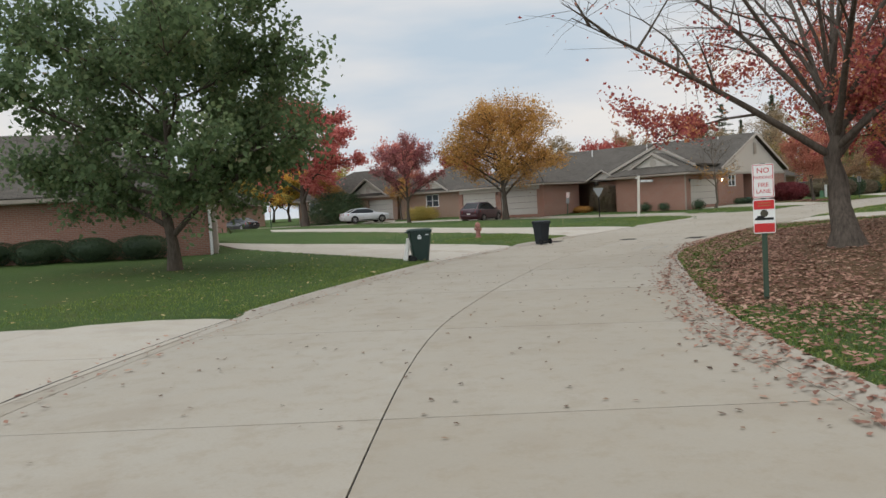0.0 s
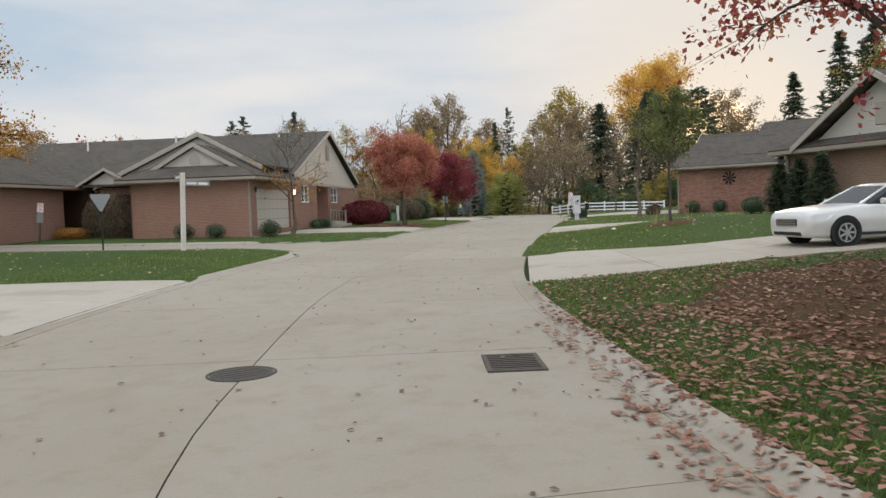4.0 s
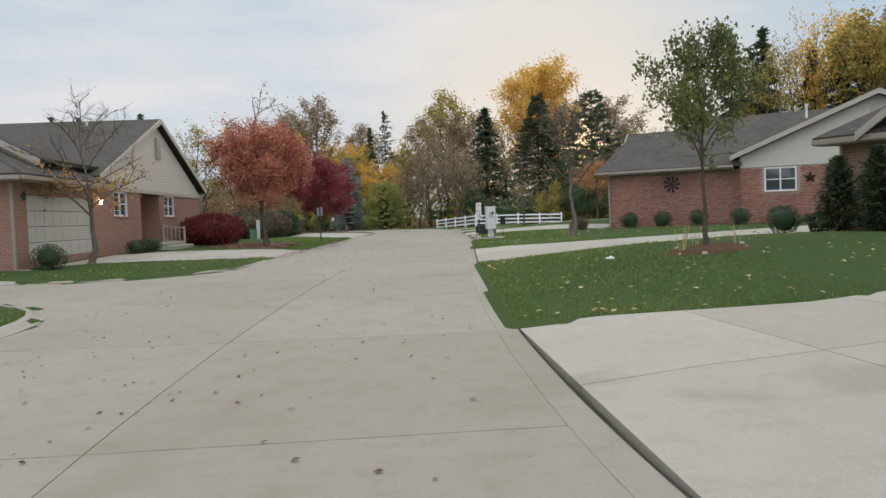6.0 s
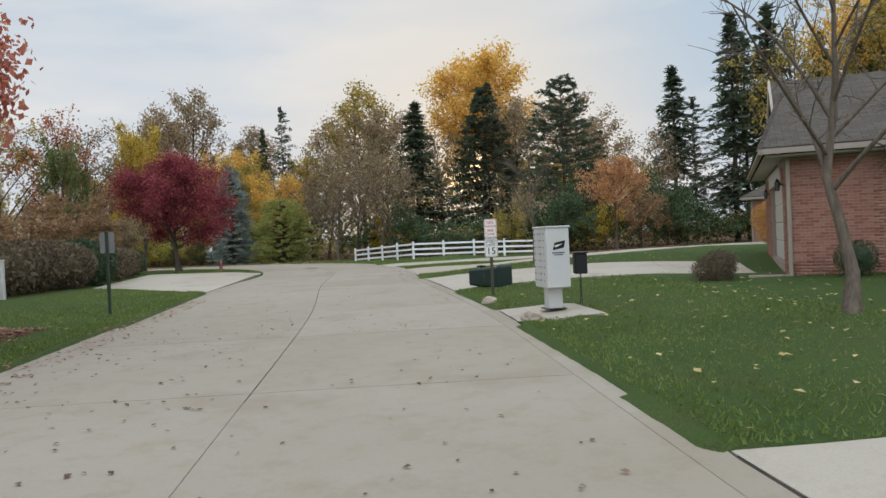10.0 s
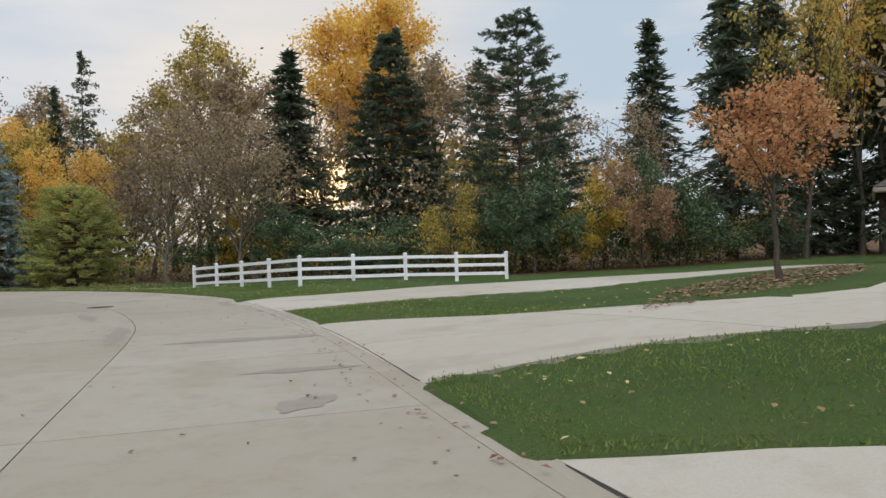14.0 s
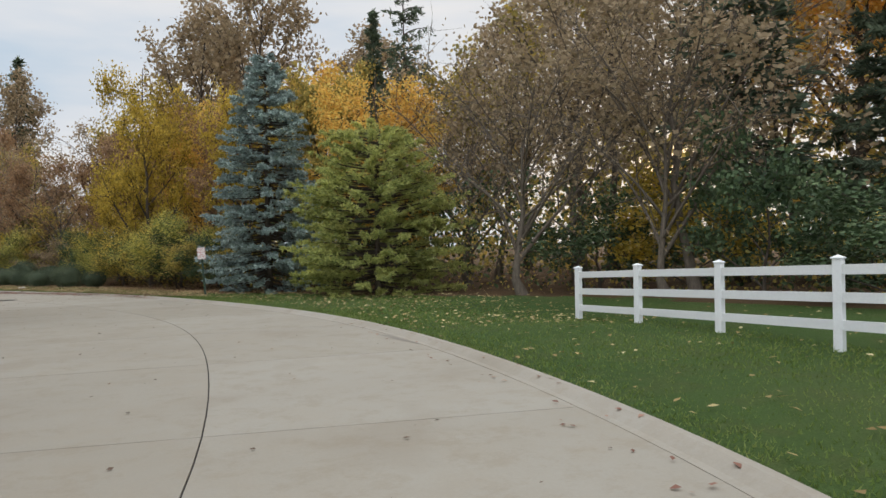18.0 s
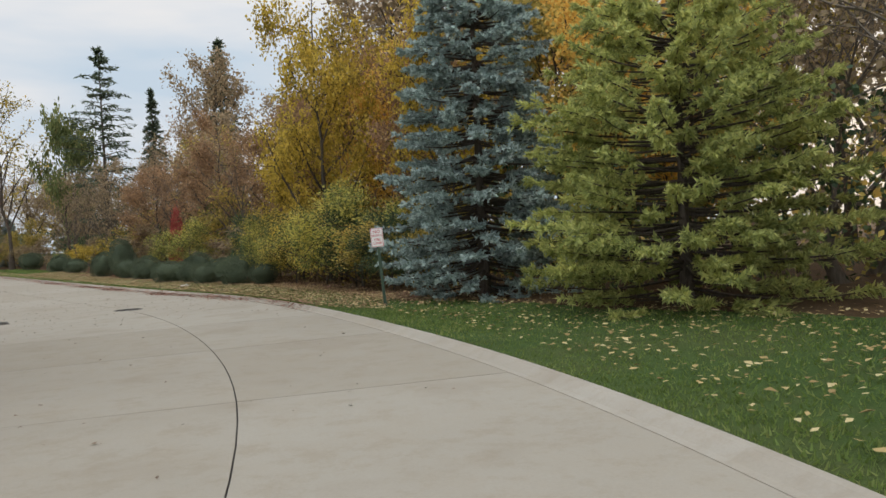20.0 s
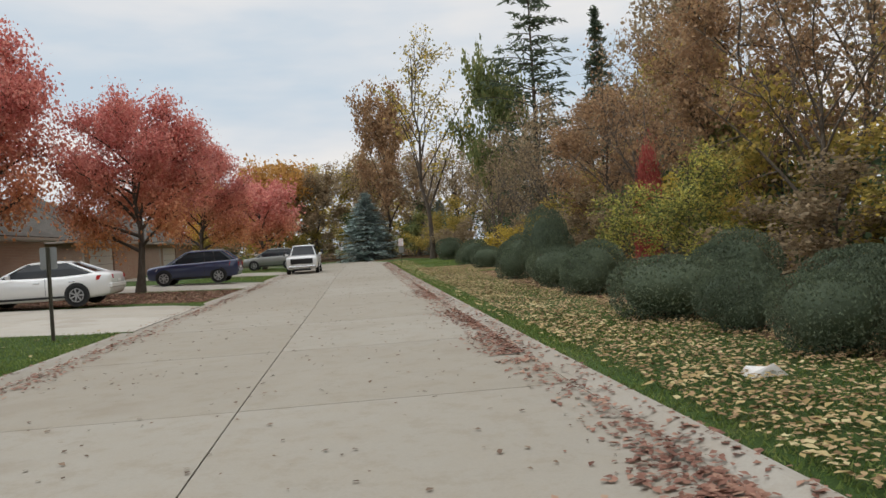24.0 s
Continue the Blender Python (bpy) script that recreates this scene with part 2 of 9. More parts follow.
def mat_leaf(name, stops, rough=0.65, trans=0.45, low=None):
    """Leaves: colour by the leaf, part of the light passes through; low: the hue of the lower boughs."""
    m, nt, b = nodes_of(name, rough, 0, 0.2)
    isl = nt.nodes.new("ShaderNodeNewGeometry").outputs["Random Per Island"]
    p = world_pos(nt)
    big = noise_tex(nt, p, 0.7, 3)
    k = nt.nodes.new("ShaderNodeMath")
    k.operation = 'MULTIPLY_ADD'
    k.inputs[1].default_value, k.inputs[2].default_value = 0.55, 0.0
    nt.links.new(isl, k.inputs[0])
    k2 = nt.nodes.new("ShaderNodeMath")
    k2.operation = 'MULTIPLY_ADD'
    k2.inputs[1].default_value = 0.85
    nt.links.new(big, k2.inputs[0])
    nt.links.new(k.outputs[0], k2.inputs[2])
    k3 = nt.nodes.new("ShaderNodeMath")
    k3.operation = 'SUBTRACT'
    k3.inputs[1].default_value = 0.2
    nt.links.new(k2.outputs[0], k3.inputs[0])
    c = ramp_of(nt, k3.outputs[0], stops)
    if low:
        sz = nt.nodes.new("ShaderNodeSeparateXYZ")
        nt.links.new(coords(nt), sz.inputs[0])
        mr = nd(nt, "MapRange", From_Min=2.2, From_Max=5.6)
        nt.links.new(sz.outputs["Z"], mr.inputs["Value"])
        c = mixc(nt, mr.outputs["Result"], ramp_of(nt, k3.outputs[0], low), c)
    nt.links.new(c, b.inputs["Base Color"])
    tr = nt.nodes.new("ShaderNodeBsdfTranslucent")
    nt.links.new(c, tr.inputs["Color"])
    mix = nt.nodes.new("ShaderNodeMixShader")
    mix.inputs[0].default_value = trans
    nt.links.new(b.outputs[0], mix.inputs[1])
    nt.links.new(tr.outputs[0], mix.inputs[2])
    nt.links.new(mix.outputs[0], nt.nodes["Material Output"].inputs["Surface"])
    return m


def mat_bark(name, a, c2):
    m, nt, b = nodes_of(name, 0.95, 0, 0.1)
    v = coords(nt)
    mp = nd(nt, "Mapping", Scale=(9, 9, 1.6))
    nt.links.new(v, mp.inputs["Vector"])
    f = noise_tex(nt, mp.outputs["Vector"], 1.6, 6, 0.7)
    c = ramp_of(nt, f, [(0.3, a), (0.7, c2)])
    nt.links.new(c, b.inputs["Base Color"])
    bump(nt, b, f, 0.8, 0.03)
    return m


def mat_glass(name, tint=(0.03, 0.035, 0.04), spec=0.6, coat=0.3):
    m, nt, b = nodes_of(name, 0.05, 0, spec)
    b.inputs["Base Color"].default_value = (*tint, 1)
    v = coords(nt)
    f = noise_tex(nt, v, 1.2, 2)
    nt.links.new(mixc(nt, f, tint, tuple(min(1, t * 2.2) for t in tint)), b.inputs["Base Color"])
    b.inputs["Coat Weight"].default_value = coat
    return m


def mat_paint(name, col):
    m, nt, b = nodes_of(name, 0.28, 0.15, 0.5)
    v = coords(nt)
    f = noise_tex(nt, v, 2.5, 4)
    nt.links.new(mixc(nt, f, tuple(x * 0.88 for x in col), col), b.inputs["Base Color"])
    b.inputs["Coat Weight"].default_value, b.inputs["Coat Roughness"].default_value = 0.7, 0.06
    return m


mat_concrete("road concrete", (0.278, 0.245, 0.197), (0.335, 0.305, 0.255), (0.295, 0.243, 0.178), (0.86, 0.85, 0.80), 0.26)
mat_concrete("drive concrete", (0.385, 0.355, 0.305), (0.45, 0.42, 0.37), (0.40, 0.345, 0.265), (1.0, 0.965, 0.90), 0.14)
mat_concrete("kerb concrete", (0.305, 0.270, 0.220), (0.365, 0.335, 0.285), (0.315, 0.265, 0.20), (0.90, 0.89, 0.86))
mat_plain("damp stain", (0.235, 0.205, 0.168), 0.75, 0, 0.3, 3)
mat_plain("tyre mark", (0.25, 0.23, 0.20), 0.85, 0, 0.2, 12)
mat_plain("joint", (0.035, 0.03, 0.026), 0.95, 0, 0.3, 20)
mat_grass("lawn")
mat_soil("leaf mould")
mat_brick("red brick", (0.375, 0.188, 0.136), (0.315, 0.148, 0.106), (0.36, 0.30, 0.25))
mat_brick("tan brick", (0.36, 0.22, 0.155), (0.30, 0.175, 0.12), (0.36, 0.31, 0.26))
mat_piece("brick piece", [(0.0, (0.265, 0.120, 0.086)), (0.5, (0.355, 0.170, 0.124)), (1.0, (0.42, 0.225, 0.172))])
def mat_single(name, stops):
    """Bricks that are objects of their own: colour by the object."""
    m, nt, b = nodes_of(name, 0.9, 0, 0.15)
    c = ramp_of(nt, nt.nodes.new("ShaderNodeObjectInfo").outputs["Random"], stops)
    fine = noise_tex(nt, world_pos(nt), 40, 4)
    c = mixc(nt, ramp_of(nt, fine, [(0.3, 0.35), (0.6, 0.0)]), c, tuple(x * 0.45 for x in stops[0][1]))
    nt.links.new(c, b.inputs["Base Color"])
    bump(nt, b, fine, 0.4, 0.006)


mat_single("single brick", [(0.0, (0.265, 0.120, 0.086)), (0.5, (0.355, 0.170, 0.124)), (1.0, (0.42, 0.225, 0.172))])
mat_plain("mortar", (0.34, 0.285, 0.24), 0.95, 0, 0.15, 20)
mat_shingle("roof shingle", (0.105, 0.093, 0.080))
mat_plain("siding", (0.52, 0.485, 0.43), 0.6, 0, 0.06, 3)
mat_plain("trim", (0.40, 0.36, 0.31), 0.6, 0, 0.08, 4)
mat_plain("gutter", (0.33, 0.28, 0.235), 0.45, 0.2, 0.08, 4)
mat_plain("garage door", (0.50, 0.47, 0.42), 0.55, 0, 0.05, 2)
mat_plain("white vinyl", (0.80, 0.80, 0.80), 0.45, 0, 0.05, 3)
mat_plain("white frame", (0.72, 0.71, 0.69), 0.5, 0, 0.06, 5)
# near-black: shade put into the colour of room and entry backings; also doors
mat_plain("dark door and shade", (0.035, 0.028, 0.026), 0.7)
mat_plain("dark metal", (0.030, 0.026, 0.024), 0.5, 0.6)
mat_plain("post green", (0.055, 0.085, 0.058), 0.55, 0.3)
mat_plain("post brown", (0.085, 0.075, 0.055), 0.6, 0.3)
mat_plain("sign white", (0.78, 0.77, 0.74), 0.4, 0.1, 0.05)
mat_plain("sign back", (0.30, 0.30, 0.30), 0.4, 0.7, 0.15)
mat_plain("sign red", (0.55, 0.035, 0.035), 0.45)
mat_plain("sign black", (0.012, 0.012, 0.012), 0.5)
mat_plain("bin green", (0.018, 0.036, 0.030), 0.5, 0, 0.2, 4)
mat_plain("bin dark", (0.014, 0.018, 0.022), 0.5, 0, 0.2, 4)
mat_plain("bin mark", (0.55, 0.58, 0.58), 0.6)
mat_plain("mailbox grey", (0.60, 0.60, 0.585), 0.4, 0.1, 0.05)
mat_plain("logo blue", (0.02, 0.035, 0.09), 0.5)
mat_plain("boulder", (0.42, 0.35, 0.29), 0.9, 0, 0.3, 5)
mat_plain("hydrant red", (0.34, 0.155, 0.125), 0.7)
mat_plain("tyre", (0.016, 0.016, 0.016), 0.9)
mat_plain("alloy", (0.42, 0.42, 0.43), 0.3, 0.9)
mat_plain("black plastic", (0.018, 0.018, 0.018), 0.5)
mat_plain("iron", (0.085, 0.075, 0.065), 0.7, 0.5, 0.3, 12)
mat_plain("straw", (0.42, 0.33, 0.16), 0.9)
mat_plain("terracotta", (0.40, 0.14, 0.06), 0.8)
mat_plain("wood post", (0.66, 0.60, 0.53), 0.7, 0, 0.12, 5)
mat_plain("paper", (0.75, 0.72, 0.68), 0.8)
mat_plain("teal glaze", (0.12, 0.34, 0.30), 0.35)
mat_plain("utility green", (0.10, 0.20, 0.12), 0.5)
mat_plain("chrome", (0.6, 0.6, 0.6), 0.15, 1.0)
mat_plain("tail lamp", (0.42, 0.02, 0.02), 0.2)
mat_plain("head lamp", (0.62, 0.63, 0.63), 0.12, 0.3)
mat_glass("window glass")
lit, lit_nt, lit_b = nodes_of("lit lamp", 0.3)
lit_b.inputs["Base Color"].default_value = (0.9, 0.8, 0.6, 1)
lit_b.inputs["Emission Color"].default_value = (1.0, 0.78, 0.45, 1)
lit_b.inputs["Emission Strength"].default_value = 9.0
mat_glass("car glass", (0.012, 0.014, 0.016), 0.25, 0.0)
for n_, c_ in (("car white", (0.72, 0.71, 0.69)), ("car silver", (0.55, 0.56, 0.57)), ("car maroon", (0.075, 0.018, 0.028)), ("car navy", (0.018, 0.026, 0.075)), ("car grey", (0.22, 0.22, 0.20)), ("car black", (0.02, 0.021, 0.025))):
    mat_paint(n_, c_)
mat_bark("bark", (0.050, 0.040, 0.032), (0.135, 0.110, 0.088))
mat_bark("bark pale", (0.085, 0.068, 0.052), (0.20, 0.165, 0.13))
mat_leaf("leaf green", [(0.15, (0.085, 0.125, 0.060)), (0.5, (0.135, 0.195, 0.090)), (0.8, (0.20, 0.245, 0.115)), (0.95, (0.26, 0.15, 0.12))], trans=0.5)
mat_leaf("leaf pear", [(0.2, (0.115, 0.142, 0.054)), (0.6, (0.196, 0.223, 0.081)), (0.9, (0.311, 0.270, 0.095))])
mat_leaf("leaf red", [(0.15, (0.26, 0.045, 0.042)), (0.5, (0.44, 0.095, 0.080)), (0.85, (0.60, 0.20, 0.15))])
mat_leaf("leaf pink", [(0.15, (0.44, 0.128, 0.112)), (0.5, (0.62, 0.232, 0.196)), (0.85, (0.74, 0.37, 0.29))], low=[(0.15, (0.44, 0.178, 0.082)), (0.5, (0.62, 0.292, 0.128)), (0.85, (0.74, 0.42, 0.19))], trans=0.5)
mat_leaf("leaf burgundy", [(0.15, (0.095, 0.022, 0.028)), (0.5, (0.19, 0.040, 0.048)), (0.85, (0.32, 0.085, 0.085))])
mat_leaf("leaf bramble", [(0.10, (0.077, 0.098, 0.039)), (0.40, (0.161, 0.181, 0.063)), (0.52, (0.308, 0.288, 0.086)), (0.60, (0.784, 0.537, 0.109)), (0.9, (0.800, 0.688, 0.138))])
mat_leaf("leaf coral", [(0.15, (0.34, 0.115, 0.085)), (0.5, (0.52, 0.205, 0.140)), (0.85, (0.66, 0.33, 0.22))])
mat_leaf("leaf crimson", [(0.15, (0.16, 0.032, 0.045)), (0.5, (0.30, 0.062, 0.080)), (0.85, (0.46, 0.13, 0.13))])
mat_leaf("leaf amber", [(0.15, (0.36, 0.165, 0.075)), (0.5, (0.55, 0.28, 0.13)), (0.85, (0.68, 0.42, 0.22))])
mat_leaf("leaf plum", [(0.15, (0.20, 0.062, 0.072)), (0.5, (0.34, 0.115, 0.120)), (0.85, (0.50, 0.22, 0.18))])
mat_leaf("leaf rust", [(0.15, (0.24, 0.085, 0.045)), (0.5, (0.42, 0.155, 0.075)), (0.85, (0.58, 0.27, 0.12))])
mat_leaf("leaf maple", [(0.12, (0.22, 0.050, 0.052)), (0.40, (0.38, 0.095, 0.090)), (0.62, (0.50, 0.16, 0.115)), (0.85, (0.62, 0.31, 0.13))])
mat_leaf("leaf scarlet", [(0.15, (0.36, 0.085, 0.085)), (0.5, (0.56, 0.155, 0.140)), (0.85, (0.68, 0.29, 0.23))])
mat_leaf("leaf orange", [(0.15, (0.30, 0.165, 0.050)), (0.5, (0.50, 0.265, 0.080)), (0.8, (0.62, 0.36, 0.110)), (0.95, (0.40, 0.35, 0.11))])
mat_leaf("leaf gold", [(0.15, (0.598, 0.319, 0.065)), (0.5, (0.800, 0.501, 0.115)), (0.85, (0.800, 0.660, 0.200))], trans=0.5)
mat_leaf("leaf yellow", [(0.12, (0.19, 0.15, 0.040)), (0.36, (0.38, 0.28, 0.050)), (0.62, (0.60, 0.43, 0.070)), (0.9, (0.76, 0.56, 0.11))])
mat_leaf("hedge brown", [(0.15, (0.085, 0.062, 0.045)), (0.5, (0.15, 0.11, 0.075)), (0.85, (0.20, 0.17, 0.095))], 0.7, 0.2)
mat_leaf("box green", [(0.15, (0.024, 0.042, 0.024)), (0.5, (0.050, 0.078, 0.040)), (0.85, (0.10, 0.13, 0.062))], 0.6, 0.15)
mat_leaf("leaf olive", [(0.12, (0.179, 0.168, 0.050)), (0.5, (0.377, 0.301, 0.083)), (0.88, (0.711, 0.493, 0.124))])
mat_leaf("leaf brown", [(0.12, (0.185, 0.140, 0.088)), (0.4, (0.31, 0.232, 0.140)), (0.65, (0.38, 0.285, 0.175)), (0.9, (0.48, 0.375, 0.235))])
mat_leaf("leaf russet", [(0.12, (0.19, 0.115, 0.065)), (0.5, (0.34, 0.205, 0.115)), (0.88, (0.48, 0.32, 0.17))])
mat_leaf("needle dark", [(0.15, (0.058, 0.078, 0.052)), (0.5, (0.098, 0.128, 0.082)), (0.85, (0.165, 0.195, 0.120))], 0.7, 0.45)
mat_leaf("needle blue", [(0.15, (0.182, 0.230, 0.215)), (0.5, (0.324, 0.398, 0.370)), (0.85, (0.581, 0.689, 0.637))], 0.7, 0.4)
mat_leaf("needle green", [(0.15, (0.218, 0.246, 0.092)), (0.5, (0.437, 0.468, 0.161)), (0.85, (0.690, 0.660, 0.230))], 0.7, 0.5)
mat_leaf("shrub green", [(0.15, (0.037, 0.062, 0.033)), (0.5, (0.075, 0.115, 0.053)), (0.85, (0.144, 0.188, 0.085))], 0.6, 0.15)
mat_leaf("fallen leaf", [(0.15, (0.13, 0.060, 0.042)), (0.45, (0.245, 0.120, 0.085)), (0.75, (0.37, 0.215, 0.150)), (0.95, (0.44, 0.335, 0.235))], 0.8, 0.1)
mat_leaf("fallen brown", [(0.15, (0.070, 0.045, 0.032)), (0.5, (0.15, 0.098, 0.068)), (0.85, (0.26, 0.18, 0.12))], 0.8, 0.1)
mat_leaf("fallen tan", [(0.15, (0.15, 0.090, 0.045)), (0.5, (0.33, 0.215, 0.110)), (0.85, (0.50, 0.365, 0.20))], 0.8, 0.1)
mat_leaf("fallen pale", [(0.15, (0.21, 0.135, 0.055)), (0.5, (0.42, 0.31, 0.135)), (0.85, (0.58, 0.49, 0.27))], 0.8, 0.1)
mat_leaf("grass blade", [(0.15, (0.107, 0.150, 0.037)), (0.5, (0.164, 0.235, 0.059)), (0.9, (0.286, 0.307, 0.107))], 0.6, 0.5)
mat_leaf("leaf lime", [(0.15, (0.10, 0.125, 0.045)), (0.42, (0.22, 0.245, 0.075)), (0.6, (0.50, 0.45, 0.11)), (0.85, (0.72, 0.60, 0.15))])
mat_leaf("yew", [(0.15, (0.062, 0.082, 0.052)), (0.5, (0.096, 0.122, 0.074)), (0.85, (0.155, 0.180, 0.105))], 0.7, 0.2)

# ---- mesh helpers ----
class Shape:
    """Gathers vertices and faces for one mesh."""

    def __init__(self):
        self.v, self.f, self.uv = [], [], None

    def add(self, verts, faces):
        n = len(self.v)
        self.v.extend(verts)
        self.f.extend([tuple(i + n for i in f) for f in faces])
        return self

    def box(self, x0, y0, z0, x1, y1, z1, bev=0.0):
        if bev <= 0:
            vs = [(x, y, z) for z in (z0, z1) for y in (y0, y1) for x in (x0, x1)]
            return self.add(vs, [(0, 2, 3, 1), (4, 5, 7, 6), (0, 1, 5, 4), (2, 6, 7, 3), (0, 4, 6, 2), (1, 3, 7, 5)])
        b = min(bev, (x1 - x0) / 2.01, (y1 - y0) / 2.01, (z1 - z0) / 2.01)
        rings = []
        for z, s in ((z0, b), (z0 + b, 0), (z1 - b, 0), (z1, b)):
            X0, X1, Y0, Y1 = x0 + s, x1 - s, y0 + s, y1 - s
            c = b if s == 0 else b * 0.5
            rings.append([(X0 + c, Y0, z), (X1 - c, Y0, z), (X1, Y0 + c, z), (X1, Y1 - c, z), (X1 - c, Y1, z), (X0 + c, Y1, z), (X0, Y1 - c, z), (X0, Y0 + c, z)])
        return self.loft(rings)

    def loft(self, rings, cap=True, closed=True):
        n, k = len(self.v), len(rings[0])
        for r in rings:
            self.v.extend(r)
        for i in range(len(rings) - 1):
            for j in range(k if closed else k - 1):
                a, b = n + i * k + j, n + i * k + (j + 1) % k
                self.f.append((a, b, b + k, a + k))
        if cap:
            self.f.append(tuple(n + j for j in reversed(range(k))))
            self.f.append(tuple(n + (len(rings) - 1) * k + j for j in range(k)))
        return self

    def cyl(self, p, q, r0, r1=None, sides=10, cap=True):
        r1 = r0 if r1 is None else r1
        p, q = Vector(p), Vector(q)
        d = (q - p).normalized()
        u = d.orthogonal().normalized()
        w = d.cross(u)
        rings = [[tuple(c + (u * math.cos(a) + w * math.sin(a)) * r) for a in [2 * math.pi * i / sides for i in range(sides)]] for c, r in ((p, r0), (q, r1))]
        return self.loft(rings, cap)

    def lathe(self, c, prof, sides=14, axis='z', cap=True):
        rings = []
        for r, h in prof:
            ring = []
            for i in range(sides):
                a = 2 * math.pi * i / sides
                u, w = r * math.cos(a), r * math.sin(a)
                ring.append((c[0] + u, c[1] + w, c[2] + h) if axis == 'z' else ((c[0] + u, c[1] + h, c[2] - w) if axis == 'y' else (c[0] + h, c[1] + u, c[2] + w)))
            rings.append(ring)
        return self.loft(rings, cap)

    def prism(self, poly, y0, y1):
        """A polygon in x, z drawn out along y."""
        return self.loft([[(x, y0, z) for x, z in poly], [(x, y1, z) for x, z in poly]])

    def mesh(self, name, smooth=False, fix=True):
        me = bpy.data.meshes.new(name)
        me.from_pydata([tuple(v) for v in self.v], [], self.f)
        if fix and len(self.f) < 6000:
            bm = bmesh.new()
            bm.from_mesh(me)
            bmesh.ops.recalc_face_normals(bm, faces=bm.faces)
            bm.to_mesh(me)
            bm.free()
        if smooth:
            me.polygons.foreach_set("use_smooth", [True] * len(me.polygons))
        return me


def part(name, shape, material, parent=None, label="", smooth=False, fix=True, kind=""):
    me = shape.mesh(name, smooth, fix) if isinstance(shape, Shape) else shape
    if not me.materials:
        me.materials.append(MATS[material])
    ob = new(name, me)
    if parent is not None:
        ob.parent = parent
    return tagged(ob, label, kind=kind)


def empty(name, m, label="", category="", group="", kind=""):
    ob = new(name)
    ob.matrix_basis = m
    return tagged(ob, label, category, group, kind)


def quick_mesh(name, verts, faces_n, mat_names, mat_idx=None):
    """A mesh from numpy: verts (n,3), faces as an (m,k) array."""
    me = bpy.data.meshes.new(name)
    m, k = faces_n.shape
    me.vertices.add(len(verts))
    me.vertices.foreach_set("co", np.asarray(verts, dtype=np.float32).ravel())
    me.loops.add(m * k)
    me.loops.foreach_set("vertex_index", faces_n.astype(np.int32).ravel())
    me.polygons.add(m)
    me.polygons.foreach_set("loop_start", np.arange(0, m * k, k, dtype=np.int32))
    for n in mat_names:
        me.materials.append(MATS[n])
    if mat_idx is not None:
        me.polygons.foreach_set("material_index", mat_idx.astype(np.int32))
    me.update(calc_edges=True)
    return me


# ---- plan of the streets: x, y, height of the middle joint ----
MAIN = [(-1.6, -40, 0), (-1.2, -12, 0), (-0.75, 2, 0), (-0.3, 9.4, -0.03), (0.7, 14.2, -0.05), (1.9, 18.2, -0.05), (3.3, 22.3, -0.05), (6.0, 28.3, -0.06), (7.9, 31.5, -0.05),
        (11.6, 36.8, 0.0), (15.8, 41.5, 0.08), (21.9, 47.4, 0.2), (29.6, 54.4, 0.32), (39.6, 63.2, 0.44), (48.3, 71.6, 0.42), (57.0, 79.4, 0.36), (60.3, 82.9, 0.34), (63.5, 87.3, 0.33),
        (65.9, 91.8, 0.31), (68.3, 98, 0.27), (69.6, 103.6, 0.22), (70.0, 109.5, 0.16), (69.7, 116, 0.08), (68.8, 121.6, 0.02), (67.6, 126.4, -0.03), (65.7, 133.5, -0.04), (61.0, 151.5, 0.0),
        (57.2, 166, 0.05), (53.4, 181, 0.1), (50.6, 191, 0.1), (46.5, 198.5, 0.1), (39, 203, 0.1), (28, 206, 0.1), (10, 209, 0.1)]
SIDE = [(22.0, 50.0, 0.20), (17.6, 52.9, 0.28), (13.4, 56.4, 0.36), (8.2, 61.0, 0.46), (3, 65.2, 0.54), (-8, 73.5, 0.62), (-30, 89, 0.65), (-70, 116, 0.7)]


def spline(pts, step=0.5):
    """Catmull-Rom through the points, in even steps."""
    P = np.array(pts, float)
    P = np.vstack([2 * P[0] - P[1], P, 2 * P[-1] - P[-2]])
    out = []
    for i in range(1, len(P) - 2):
        n = max(2, int(np.linalg.norm((P[i + 1] - P[i])[:2]) / step))
        for u in np.arange(n) / n:
            a, b, c, d = P[i - 1], P[i], P[i + 1], P[i + 2]
            out.append(0.5 * ((2 * b) + (c - a) * u + (2 * a - 5 * b + 4 * c - d) * u * u + (3 * b - a - 3 * c + d) * u ** 3))
    out.append(P[-2])
    return np.array(out)


MAIN_L, SIDE_L = spline(MAIN), spline(SIDE)
LEVELS = np.vstack([MAIN_L[::4], SIDE_L[::6]])
HALF, SIDE_HALF = 3.75, 2.7
# where the kerb stands closer to the middle joint: centre, reach along x and y, metres
NARROW = [(74.0, 107.5, 3.2, 13.0, 0.66), (62.0, 78.0, 3.4, 5.5, 0.28), (7.0, 21.5, 2.6, 7.5, 0.44)]


def seg_dist(x, y, line):
    best = np.full(x.shape, 1e9)
    pts = line[::2]
    for i in range(0, len(pts) - 1):
        a, b = pts[i, :2], pts[i + 1, :2]
        d = b - a
        l2 = d @ d
        if l2 == 0:
            continue
        u = np.clip(((x - a[0]) * d[0] + (y - a[1]) * d[1]) / l2, 0, 1)
        best = np.minimum(best, (x - a[0] - u * d[0]) ** 2 + (y - a[1] - u * d[1]) ** 2)
    return np.sqrt(best)


